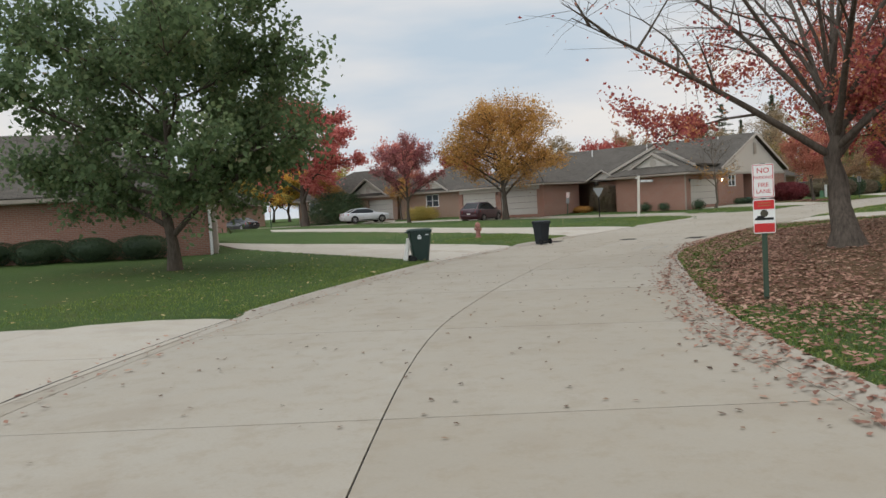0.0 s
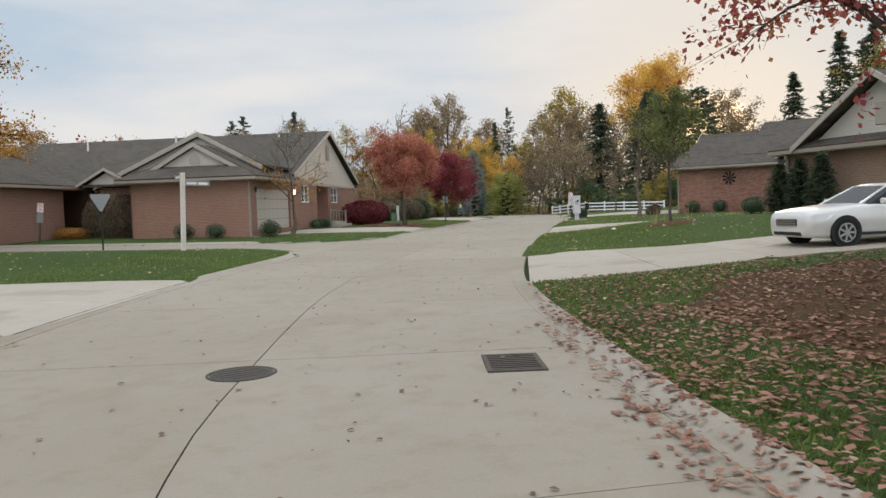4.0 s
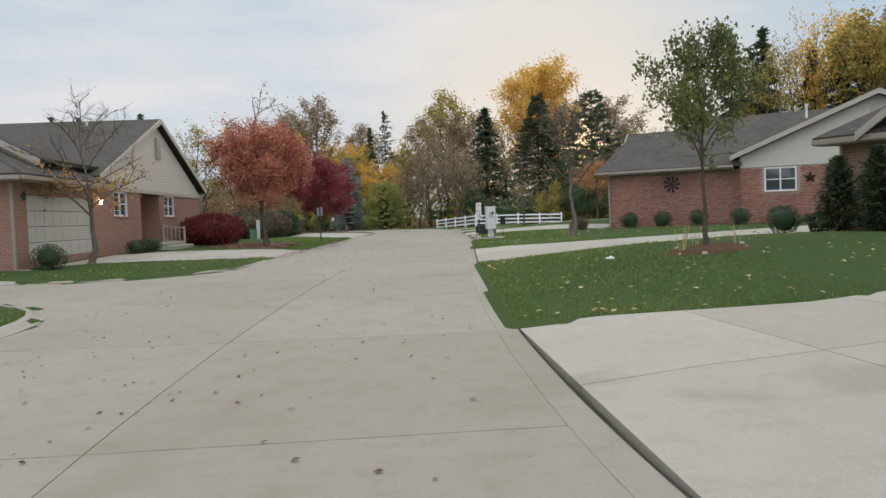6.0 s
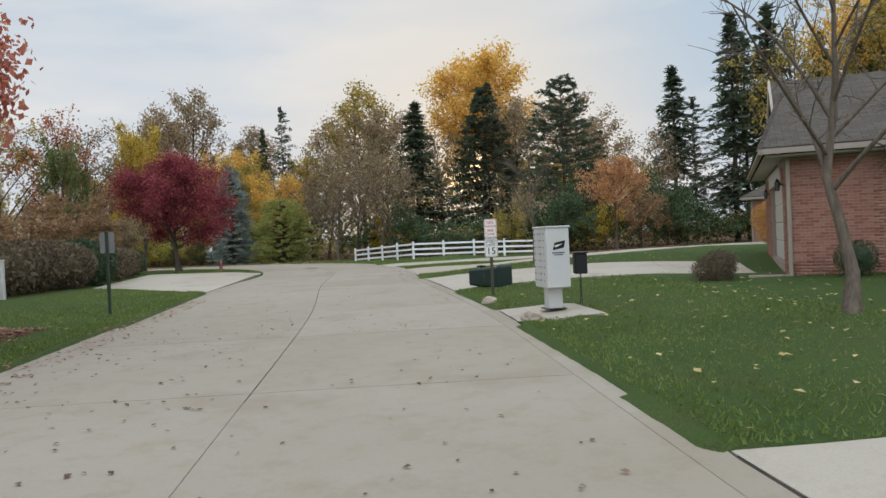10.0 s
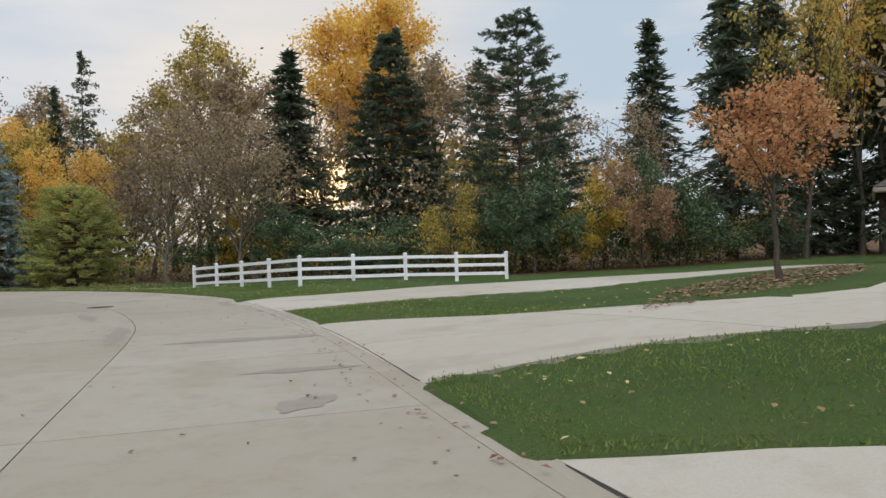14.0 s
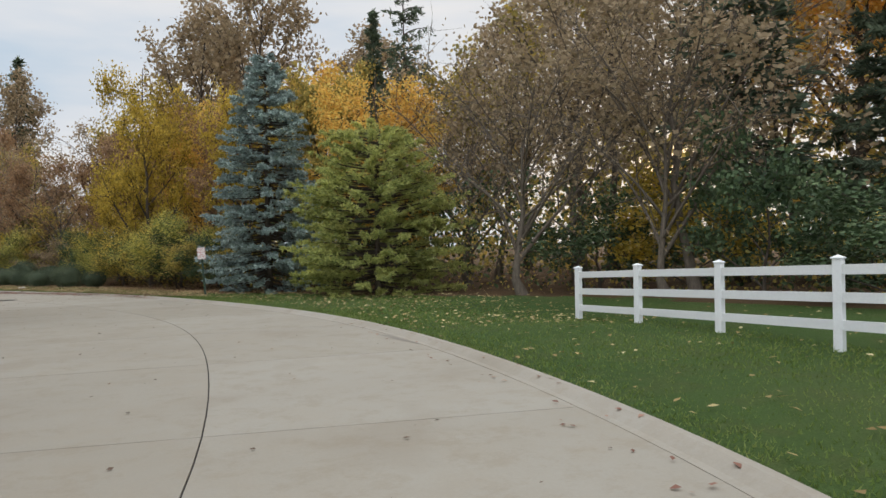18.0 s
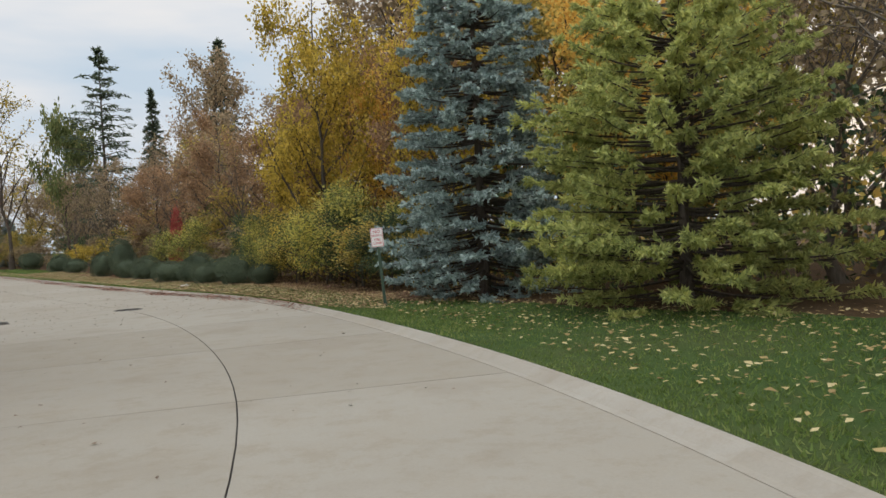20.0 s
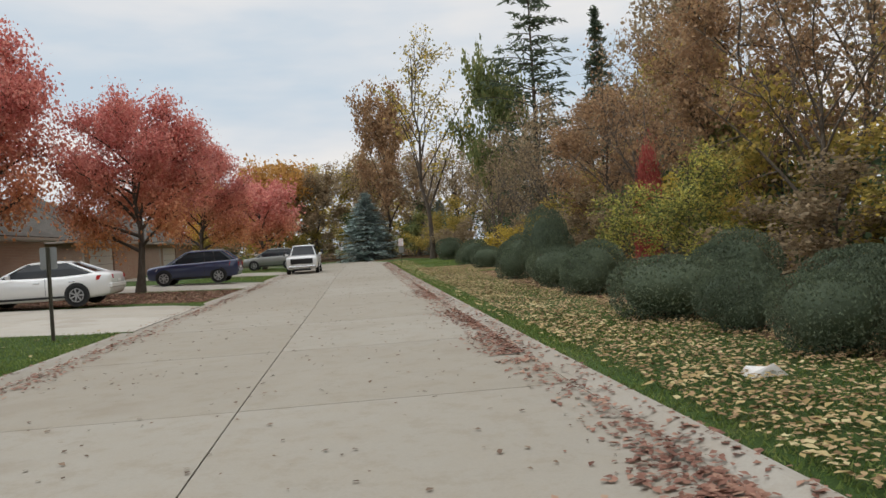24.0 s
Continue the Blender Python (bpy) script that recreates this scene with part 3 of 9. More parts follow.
def road_sdf(x, y):
    """Metres outside the edge of the streets, rounded where they meet."""
    x, y = np.atleast_1d(np.asarray(x, float)), np.atleast_1d(np.asarray(y, float))
    a, b = seg_dist(x, y, MAIN_L) - HALF, seg_dist(x, y, SIDE_L) - SIDE_HALF
    for cx, cy, rx, ry, d in NARROW:
        a = a + d * np.exp(-((x - cx) / rx) ** 2 - ((y - cy) / ry) ** 2)
    b = b + 4.0 * np.clip((x - 21.9) * 0.336 - (y - 47.4) * 0.370, 0, 1)     # the side street ends at the middle joint
    k = 4.5
    h = np.maximum(k - np.abs(a - b), 0) / k
    return np.minimum(a, b) - h * h * k / 4


def road_z(x, y):
    x, y = np.atleast_1d(np.asarray(x, float)), np.atleast_1d(np.asarray(y, float))
    num, den = np.zeros(x.shape), np.zeros(x.shape)
    for px, py, pz in LEVELS:
        w = 1 / ((x - px) ** 2 + (y - py) ** 2 + 9) ** 2
        num += w * pz
        den += w
    m = np.clip(1 - ((x - 30.0) ** 2 + (y - 39.5) ** 2) / 72.0, 0, 1)     # low mound between two driveways
    k = np.clip(1 - ((x - 70.0) / 24) ** 2 - ((y - 63.0) / 11) ** 2, 0, 1)     # lots on the lane lie higher
    return num / den + 0.48 * m * m + 0.5 * k ** 1.5 + 0.22 * np.clip(1 - ((x - 74.6) ** 2 + (y - 84.4) ** 2) / 20.0, 0, 1) ** 2 - 0.18 * np.clip(1 - ((x - 77.2) ** 2 + (y - 96.4) ** 2) / 22.0, 0, 1) ** 2


def lawn_rise(s, x):
    u = np.clip((np.asarray(x) - 57.0) / 14.0, 0, 1)          # the outer bend lies flatter than the house lots
    return np.where(s < 0.1, -0.16, 0.055 + (0.52 - 0.44 * u * u * (3 - 2 * u)) * (1 - np.exp(-np.maximum(s, 0) / 13.0)))


def lawn_z(x, y):
    return road_z(x, y) + lawn_rise(road_sdf(x, y), x)


def gz(x, y):
    return float(lawn_z(x, y)[0])


# driveways: the two edges, from the street outwards
DRIVES = {
    "L0": ([(-4.3, 6.2), (-9, 5.4), (-18, 4.0)], [(-3.8, 13.0), (-6.9, 11.7), (-17, 9.2)]),
    "L1": ([(-0.9, 24.5), (-2.9, 26.7), (-5.7, 29.8), (-7.6, 32.0), (-9.5, 34.5)], [(2.7, 31.2), (-2.2, 33.7), (-7.6, 36.6), (-10.5, 38.8), (-12.5, 40.5)]),
    "L2": ([(5.8, 36.0), (4.1, 38.7), (-0.7, 42.2), (-11.3, 50.3)], [(10.2, 42.0), (6.1, 43.0), (1.6, 45.2), (-12.6, 55.0)]),
    "S2": ([(-8.6, 73.6), (-8.5, 75.5), (-7.9, 82.6)], [(-4.8, 70.8), (-4.5, 72.8), (-5.0, 81.0)]),
    "S1": ([(1.9, 65.6), (1.5, 67), (2.4, 70.5)], [(8.0, 61.4), (8.4, 63), (9.0, 65.2)]),
    "H1": ([(28.0, 58.0), (25.6, 58.6), (22.6, 60.2), (20.6, 60.2)], [(31.9, 61.8), (30.4, 63.4), (27.2, 65.0), (24.6, 64.4)]),
    "LOT": ([(44.5, 73.1), (44.2, 75.5), (43.9, 79.6)], [(58.4, 86.0), (57.4, 89.0), (53.6, 90.8)]),
    "R1": ([(14.6, 34.9), (17.2, 33.6), (21.4, 32.2), (31.0, 27.8)], [(19.6, 40.3), (22.6, 36.9), (25.6, 35.1), (31.2, 32.2)]),
    "R3": ([(28.5, 47.8), (30.5, 46.9), (34.6, 45.0), (45, 40.0)], [(34.1, 52.9), (35.5, 50.6), (39.0, 47.7), (46.2, 43.8)]),
    "PAD": ([(39.8, 58.3), (40.3, 57.7), (40.9, 57.0)], [(41.6, 60.0), (42.0, 59.3), (42.6, 58.6)]),
    "R4": ([(45.7, 63.7), (48.0, 62.3), (49.5, 59.6), (49.4, 56.5)], [(51.5, 68.9), (51.9, 66.7), (53.5, 62.7), (53.4, 58.0)]),
    "R5": ([(54.1, 71.5), (56.3, 69.4), (57.3, 66.3), (59.3, 63.6), (64.0, 62.1), (74.0, 59.4)], [(60.1, 76.7), (61.4, 71.6), (61.2, 67.5), (62.0, 66.3), (66.5, 65.0), (75.5, 62.6)]),
    "R6": ([(62.8, 79.9), (66.1, 78.0), (73.7, 72.2), (79.2, 64.9)], [(66.3, 84.7), (68.4, 83.1), (73.6, 80.4), (81.5, 73.0), (84.5, 68.0)]),
    "D1": ([(60.5, 139.6), (57, 138.6), (46, 134.5)], [(58.3, 147.6), (55, 146.8), (43.5, 143.6)]),
    "D2": ([(56.0, 156.6), (53, 155.8), (42, 152.8)], [(54.3, 163.4), (51, 162.6), (40, 159.6)]),
    "D3": ([(52.2, 171.6), (49, 170.8), (39, 168)], [(50.3, 178.6), (47, 177.8), (37, 175)]),
}


def resample(pl, n):
    P = np.array(pl, float)
    s = np.concatenate([[0], np.cumsum(np.hypot(*(P[1:] - P[:-1]).T))])
    u = np.linspace(0, s[-1], n)
    return np.stack([np.interp(u, s, P[:, 0]), np.interp(u, s, P[:, 1])], 1)


def in_poly(x, y, poly):
    inside = np.zeros(np.shape(x), bool)
    j = len(poly) - 1
    for i in range(len(poly)):
        xi, yi, xj, yj = *poly[i], *poly[j]
        if yi != yj:
            inside ^= ((yi > y) != (yj > y)) & (x < (xj - xi) * (y - yi) / (yj - yi) + xi)
        j = i
    return inside


def from_kerb(line):
    """Begin an edge of a driveway at the outer lip of the kerb."""
    P = np.array(line, float)
    d = P[1] - P[0]
    d /= np.hypot(*d)
    u = np.linspace(-3.5, 3.5, 281)
    s = road_sdf(P[0, 0] + u * d[0], P[0, 1] + u * d[1])
    k = u[np.nonzero(s < 0.185)[0][-1]] if (s < 0.185).any() else 0.0
    P[0] = P[0] + d * k
    return [tuple(p) for p in P]


DRIVES = {k: (from_kerb(a), from_kerb(b)) for k, (a, b) in DRIVES.items()}
DRIVE_POLY = {k: a + b[::-1] for k, (a, b) in DRIVES.items()}


def towards_road(r, d=0.9):
    p, q = np.array(r[0]), np.array(r[1])
    return [tuple(p - (q - p) / np.hypot(*(q - p)) * d)] + r


DRIVE_EXT = {k: towards_road(a) + towards_road(b)[::-1] for k, (a, b) in DRIVES.items()}

# ---- ground: one sheet to the horizon ----


def make_ground():
    st = 0.6
    xs = np.concatenate([[-1500, -800, -400, -220, -130, -90, -65], np.arange(-50, 112, st), [118, 130, 150, 190, 260, 420, 800, 1500]])
    ys = np.concatenate([[-1500, -800, -400, -200, -110, -70, -45, -30], np.arange(-20, 200, st), [208, 218, 235, 260, 310, 420, 800, 1500]])
    X, Y = np.meshgrid(xs, ys)
    x, y = X.ravel().copy(), Y.ravel().copy()
    s = road_sdf(x, y)
    e = 0.05
    gx, gy = (road_sdf(x + e, y) - s) / e, (road_sdf(x, y + e) - s) / e
    edge = 0.12
    snap = (s > edge - 0.2) & (s < edge + 0.42)
    x[snap] -= gx[snap] * (s[snap] - edge)
    y[snap] -= gy[snap] * (s[snap] - edge)
    s = np.where(snap, edge, s)
    z = road_z(x, y) + lawn_rise(s, x)
    for a, b in DRIVES.values():
        ext = [towards_road(r) for r in (a, b)]
        k = in_poly(x, y, ext[0] + ext[1][::-1])
        if k.any():
            near = np.minimum(seg_dist(x[k], y[k], np.repeat(np.array(ext[0]), 2, 0)), seg_dist(x[k], y[k], np.repeat(np.array(ext[1]), 2, 0)))
            z[np.nonzero(k)[0][near > 0.22]] -= 0.13
    # gentle unevenness of the lawns
    z += np.where(s > 0.5, 0.02 * np.sin(x * 0.7) * np.cos(y * 0.6), 0)
    nx, ny = len(xs), len(ys)
    idx = np.arange(nx * ny).reshape(ny, nx)
    faces = np.stack([idx[:-1, :-1], idx[:-1, 1:], idx[1:, 1:], idx[1:, :-1]], -1).reshape(-1, 4)
    fx, fy = x[faces].mean(1), y[faces].mean(1)
    mi = np.zeros(len(faces), int)
    wood = in_poly(fx, fy, WOODS)
    mi[wood] = 1
    for bed in BEDS:
        mi[in_poly(fx, fy, bed)] = 1
    me = quick_mesh("ground", np.stack([x, y, z], 1), faces, ["lawn", "leaf mould"], mi)
    me.polygons.foreach_set("use_smooth", [True] * len(me.polygons))
    tagged(new("ground", me), "mown green lawns with leaf-strewn earth under the woods", "ground", kind="structure")


WOODS = [(106, 65.5), (97, 69.5), (89.5, 73.5), (85.0, 77.5), (82.0, 82), (80.5, 88), (81.2, 98), (79.5, 103), (77.5, 108), (76.5, 113), (76.2, 118), (76.0, 124), (75.0, 130), (73.0, 138), (70.5, 148), (66.5, 163), (62.5, 180), (59, 192), (53, 202), (44, 208.5), (30, 212), (0, 216), (0, 320), (400, 320), (400, -100), (120, 40)]
BEDS = [[(4.0, 10.6), (5.3, 15.2), (7.6, 20.0), (10, 23.6), (13.6, 30.3), (17.5, 31.8), (25, 28.5), (28, 22), (20, 11), (10, 8.5)], [(75.6, 113.8), (75.2, 123), (73.6, 131.5), (70.6, 141.5), (67.5, 153), (66, 160), (68, 160), (72, 143), (77, 128), (78, 114)], [(31.4, 62.8), (35.8, 66.6), (34.0, 69.8), (29.8, 66.8)], [(57.6, 148.4), (56.0, 155.8), (48.5, 153.8), (50.0, 146.4)]]
make_ground()

# ---- roads, kerbs and driveways ----


def strip_slabs(parent, line, half, lengths, dz, name, material, gap=0.008, lanes=2, start=0.0):
    """Concrete slabs along a line, in two lanes, with open joints."""
    P = line
    s = np.concatenate([[0], np.cumsum(np.hypot(*(P[1:, :2] - P[:-1, :2]).T))])
    u = start
    while u < s[-1] - 1:
        v = min(u + lengths, s[-1])
        ts = np.linspace(u + gap, v - gap, 6)
        cx, cy = np.interp(ts, s, P[:, 0]), np.interp(ts, s, P[:, 1])
        ax, ay = np.interp(ts + 0.05, s, P[:, 0]) - np.interp(ts - 0.05, s, P[:, 0]), np.interp(ts + 0.05, s, P[:, 1]) - np.interp(ts - 0.05, s, P[:, 1])
        ln = np.hypot(ax, ay)
        nx, ny = -ay / ln, ax / ln
        for k in range(lanes):
            o0, o1 = (-half, -gap) if k == 0 else (gap, half)
            sh = Shape()
            cols = np.linspace(o0, o1, 4)
            top = []
            for i in range(6):
                X, Y = cx[i] + nx[i] * cols, cy[i] + ny[i] * cols
                Z = road_z(X, Y) + dz
                top.append([(X[j], Y[j], Z[j]) for j in range(4)])
            sh.loft([[*r] for r in top], cap=False, closed=False)
            rim = [top[0][j] for j in range(4)] + [top[i][3] for i in range(1, 6)] + [top[5][j] for j in (2, 1, 0)] + [top[i][0] for i in range(4, 0, -1)]
            sh.loft([rim, [(a, b, c - 0.1) for a, b, c in rim]], cap=False)
            part(name, sh, material, parent, fix=True)
        u = v


road = empty("road", pose(0, 0, 0), "pale concrete residential street with dark tarred joints", "road", kind="structure")
side_road = empty("side_road", pose(0, 0, 0), "pale concrete side street branching off the road", "road", kind="structure")


def bed_strip(line, half, dz):
    sh = Shape()
    P = line[::3]
    rows = []
    for i in range(len(P)):
        a = P[min(i + 1, len(P) - 1)] - P[max(i - 1, 0)]
        n = np.array([-a[1], a[0]]) / np.hypot(a[0], a[1])
        X, Y = P[i, 0] + n[0] * np.array([-half, 0, half]), P[i, 1] + n[1] * np.array([-half, 0, half])
        Z = road_z(X, Y) + dz
        rows.append([(X[j], Y[j], Z[j]) for j in range(3)])
    return sh.loft(rows, cap=False, closed=False)


part("joint_filler", bed_strip(MAIN_L, HALF - 0.02, -0.014), "joint", road, "dark tar in the joints", fix=False)
part("joint_filler", bed_strip(SIDE_L, SIDE_HALF - 0.02, -0.026), "joint", side_road, "dark tar in the joints", fix=False)


def contour(level, x0, x1, y0, y1, st):
    """Lines on which the street's edge lies at the given distance: marching squares, chained."""
    xs, ys = np.arange(x0, x1, st), np.arange(y0, y1, st)
    X, Y = np.meshgrid(xs, ys)
    S = road_sdf(X.ravel(), Y.ravel()).reshape(X.shape) - level
    pts, nxt = {}, {}
    def cut(i, j, k, l):
        key = (i, j, k, l) if (i, j) < (k, l) else (k, l, i, j)
        if key not in pts:
            a, b = S[key[0], key[1]], S[key[2], key[3]]
            u = a / (a - b)
            pts[key] = (xs[key[1]] + u * (xs[key[3]] - xs[key[1]]), ys[key[0]] + u * (ys[key[2]] - ys[key[0]]))
        return key
    pos = S > 0
    ii, jj = np.nonzero((pos[:-1, :-1] != pos[1:, 1:]) | (pos[1:, :-1] != pos[:-1, 1:]) | (pos[:-1, :-1] != pos[1:, :-1]))
    for i, j in zip(ii, jj):
        c = [(i, j), (i, j + 1), (i + 1, j + 1), (i + 1, j)]
        ks = [cut(*c[n], *c[(n + 1) % 4]) for n in range(4) if pos[c[n]] != pos[c[(n + 1) % 4]]]
        for a, b in zip(ks[::2], ks[1::2]):
            nxt.setdefault(a, []).append(b)
            nxt.setdefault(b, []).append(a)
    lines, seen = [], set()
    for start in sorted(nxt, key=lambda k: len(nxt[k])):
        if start in seen:
            continue
        line, cur = [], start
        while cur is not None:
            seen.add(cur)
            line.append(pts[cur])
            cur = next((k for k in nxt[cur] if k not in seen), None)
        if len(line) > 8:
            lines.append(np.array(line))
    return lines


EDGES = contour(0.0, -60, 110, -25, 205, 0.5)
kerb = empty("kerb", pose(0, 0, 0), "low rolled concrete kerb along the street", "kerb", kind="structure")
PROFILE = [(-0.13, 0.006), (-0.05, 0.014), (0.03, 0.055), (0.09, 0.082), (0.18, 0.084), (0.19, -0.12), (-0.13, -0.06)]
FLAT = [(-0.13, 0.005), (-0.06, 0.007), (0.03, 0.009), (0.10, 0.013), (0.15, 0.018), (0.155, -0.12), (-0.13, -0.06)]
SUNK = [(-0.13, 0.005), (-0.05, 0.008), (0.03, 0.014), (0.09, 0.026), (0.18, 0.034), (0.19, -0.12), (-0.13, -0.06)]
for edge_line in EDGES:
    n = max(3, int(np.hypot(*(edge_line[1:] - edge_line[:-1]).T).sum() / 0.75))
    L_ = resample(edge_line, n)
    for it in range(2):
        L_[1:-1] = 0.25 * L_[:-2] + 0.5 * L_[1:-1] + 0.25 * L_[2:]
    T_ = np.gradient(L_, axis=0)
    T_ /= np.hypot(T_[:, 0], T_[:, 1])[:, None]
    N_ = np.stack([-T_[:, 1], T_[:, 0]], 1)
    if road_sdf(L_[n // 2, 0] + N_[n // 2, 0], L_[n // 2, 1] + N_[n // 2, 1])[0] < 0:
        N_ = -N_
    for i in range(0, n - 1, 4):
        k = list(range(i, min(i + 5, n)))
        if len(k) < 2:
            continue
        rings = []
        for q in k:
            o = L_[q] + N_[q] * 0.7
            low = any(in_poly(o[0], o[1], p) for p in DRIVE_POLY.values())
            sunk = 18.5 < L_[q, 0] < 57.5 and L_[q, 1] < 85
            prof = FLAT if low else SUNK if sunk else PROFILE
            zz = road_z(L_[q, 0], L_[q, 1])[0]
            f = 0.992 if q == k[0] or q == k[-1] else 1
            rings.append([(L_[q, 0] + N_[q, 0] * a, L_[q, 1] + N_[q, 1] * a, zz + b * f) for a, b in prof])
        part("kerb_stone", Shape().loft(rings), "road concrete" if low or sunk else "kerb concrete", kerb)

# junction pan under the two streets, out to the kerbs
pan = Shape()
jx, jy = np.arange(6, 34, 0.5), np.arange(38, 66, 0.5)
JX, JY = np.meshgrid(jx, jy)
JS = road_sdf(JX.ravel(), JY.ravel()).reshape(JX.shape)
JZ = road_z(JX.ravel(), JY.ravel()).reshape(JX.shape) - 0.008
pan.v = [(JX[i, j], JY[i, j], JZ[i, j]) for i in range(len(jy)) for j in range(len(jx))]
pan.f = [(i * len(jx) + j, i * len(jx) + j + 1, (i + 1) * len(jx) + j + 1, (i + 1) * len(jx) + j) for i in range(len(jy) - 1) for j in range(len(jx) - 1) if JS[i, j] < 0.0 and JS[i + 1, j + 1] < 0.0 and JS[i + 1, j] < 0 and JS[i, j + 1] < 0]
part("junction_pan", pan, "road concrete", road, "worn concrete where the streets meet", fix=False)

# infill where the two streets part
infill = [[(16.35 + r * math.cos(k * math.pi / 8), 47.6 + r * math.sin(k * math.pi / 8)) for k in range(16)] for r in (0.02, 0.5, 1.0)]
part("slab", Shape().loft([[(x, y, float(road_z(x, y)[0]) - 0.004) for x, y in ring] for ring in infill], cap=False), "road concrete", road, fix=False)
strip_slabs(road, MAIN_L, HALF - 0.10, 4.6, 0.0, "slab", "road concrete")
strip_slabs(side_road, SIDE_L[10:], SIDE_HALF - 0.10, 4.6, -0.014, "slab", "road concrete")


def driveway(key, nl, nw, label):
    a, b = DRIVES[key]
    top = empty("driveway", pose(0, 0, 0), label, "driveway", kind="structure")
    A, B = resample(a, nl * 4 + 1), resample(b, nl * 4 + 1)
    g = 0.012
    for i in range(nl):
        for w in range(nw):
            rows = []
            for q in range(i * 4, i * 4 + 5):
                r = []
                for u in np.linspace(w / nw, (w + 1) / nw, 4):
                    p = A[q] * (1 - u) + B[q] * u
                    r.append(p)
                rows.append(r)
            R = np.array(rows)
            c = R.mean((0, 1))
            R = c + (R - c) * (1 - g / 2.2)
            s = road_sdf(R[..., 0].ravel(), R[..., 1].ravel()).reshape(R.shape[:2])
            lz = road_z(R[..., 0].ravel(), R[..., 1].ravel()).reshape(s.shape)
            k = np.clip((s - 0.1) / 1.2, 0, 1)
            Z = lz + 0.018 + (lawn_rise(np.maximum(s, 0.2), R[..., 0]) + 0.005 - 0.018) * k
            grid = [[(R[y, x, 0], R[y, x, 1], Z[y, x]) for x in range(4)] for y in range(5)]
            sh = Shape().loft(grid, cap=False, closed=False)
            rim = grid[0] + [grid[y][3] for y in range(1, 5)] + grid[4][2::-1] + [grid[y][0] for y in range(3, 0, -1)]
            sh.loft([rim, [(x, y, z - 0.12) for x, y, z in rim]], cap=False)
            part("slab", sh, "drive concrete", top)
    # tarred joint between the street and the driveway
    E_ = A[0] + (B[0] - A[0]) * np.linspace(0.02, 0.98, 15)[:, None]
    away = A[1] + B[1] - A[0] - B[0]
    away /= np.hypot(*away)
    E_ = E_ + away * (0.155 - road_sdf(E_[:, 0], E_[:, 1]))[:, None]
    rows = []
    for p in E_:
        q = p + away * (0.017 + 0.007 * math.sin(p[0] * 5 + p[1] * 3))
        rows.append([(p[0], p[1], road_z(*p)[0] + 0.024), (q[0], q[1], road_z(*q)[0] + 0.028)])
    part("joint_filler", Shape().loft(rows, cap=False, closed=False), "joint", top, "dark tarred joint")


for key, nl, nw in (("L0", 5, 2), ("L1", 5, 2), ("L2", 7, 2), ("S1", 2, 2), ("S2", 4, 2), ("H1", 4, 2), ("LOT", 2, 4), ("R1", 6, 2), ("R3", 6, 2), ("PAD", 1, 1), ("R4", 4, 2), ("R5", 5, 2), ("R6", 10, 2), ("D1", 4, 2), ("D2", 4, 2), ("D3", 4, 2)):
    driveway(key, nl, nw, {"PAD": "small concrete pad under the mailboxes", "LOT": "broad pale concrete turning lot beside the road"}.get(key, "pale concrete driveway in broad slabs"))

# ---- trees and shrubs ----


def tube_into(V, F, pts, rad, sides):
    pts = np.asarray(pts, float)
    d = np.gradient(pts, axis=0)
    d /= np.linalg.norm(d, axis=1)[:, None] + 1e-9
    ref = np.array([0.31, 0.87, 0.39])
    u = np.cross(d, ref)
    u /= np.linalg.norm(u, axis=1)[:, None] + 1e-9
    w = np.cross(d, u)
    a = np.linspace(0, 2 * math.pi, sides, endpoint=False)
    ring = pts[:, None, :] + rad[:, None, None] * (u[:, None, :] * np.cos(a)[None, :, None] + w[:, None, :] * np.sin(a)[None, :, None])
    n0 = sum(len(v) for v in V)
    V.append(ring.reshape(-1, 3))
    k = len(pts)
    i, j = np.meshgrid(np.arange(k - 1), np.arange(sides), indexing='ij')
    j2 = (j + 1) % sides
    F.append((n0 + np.stack([i * sides + j, i * sides + j2, (i + 1) * sides + j2, (i + 1) * sides + j], -1)).reshape(-1, 4))


def leaf_quads(rng, c, size, flat=0.0, long=1.0, axis=None, wide=0.36):
    """Small four-cornered leaves round the centres c."""
    n = len(c)
    a = rng.normal(size=(n, 3)) if axis is None else axis + 0.35 * rng.normal(size=(n, 3))
    a /= np.linalg.norm(a, axis=1)[:, None]
    b = rng.normal(size=(n, 3))
    b[:, 2] *= 1 - flat
    b -= a * (a * b).sum(1)[:, None]
    b /= np.linalg.norm(b, axis=1)[:, None] + 1e-9
    s = size * rng.uniform(0.6, 1.3, n)[:, None]
    V = np.stack([c - a * s * long * 0.5, c + b * s * wide + a * s * 0.05, c + a * s * long * 0.5, c - b * s * wide + a * s * 0.05], 1).reshape(-1, 3)
    return V, np.arange(4 * n).reshape(n, 4)


def bend(rng, p, q, k, sag=0.0, wob=0.05):
    u = np.linspace(0, 1, k)[:, None]
    L = np.linalg.norm(q - p)
    m = (p + q) / 2 + rng.normal(size=3) * L * wob + np.array([0, 0, sag * L])
    return (1 - u) ** 2 * p + 2 * u * (1 - u) * m + u ** 2 * q


LIB = {}


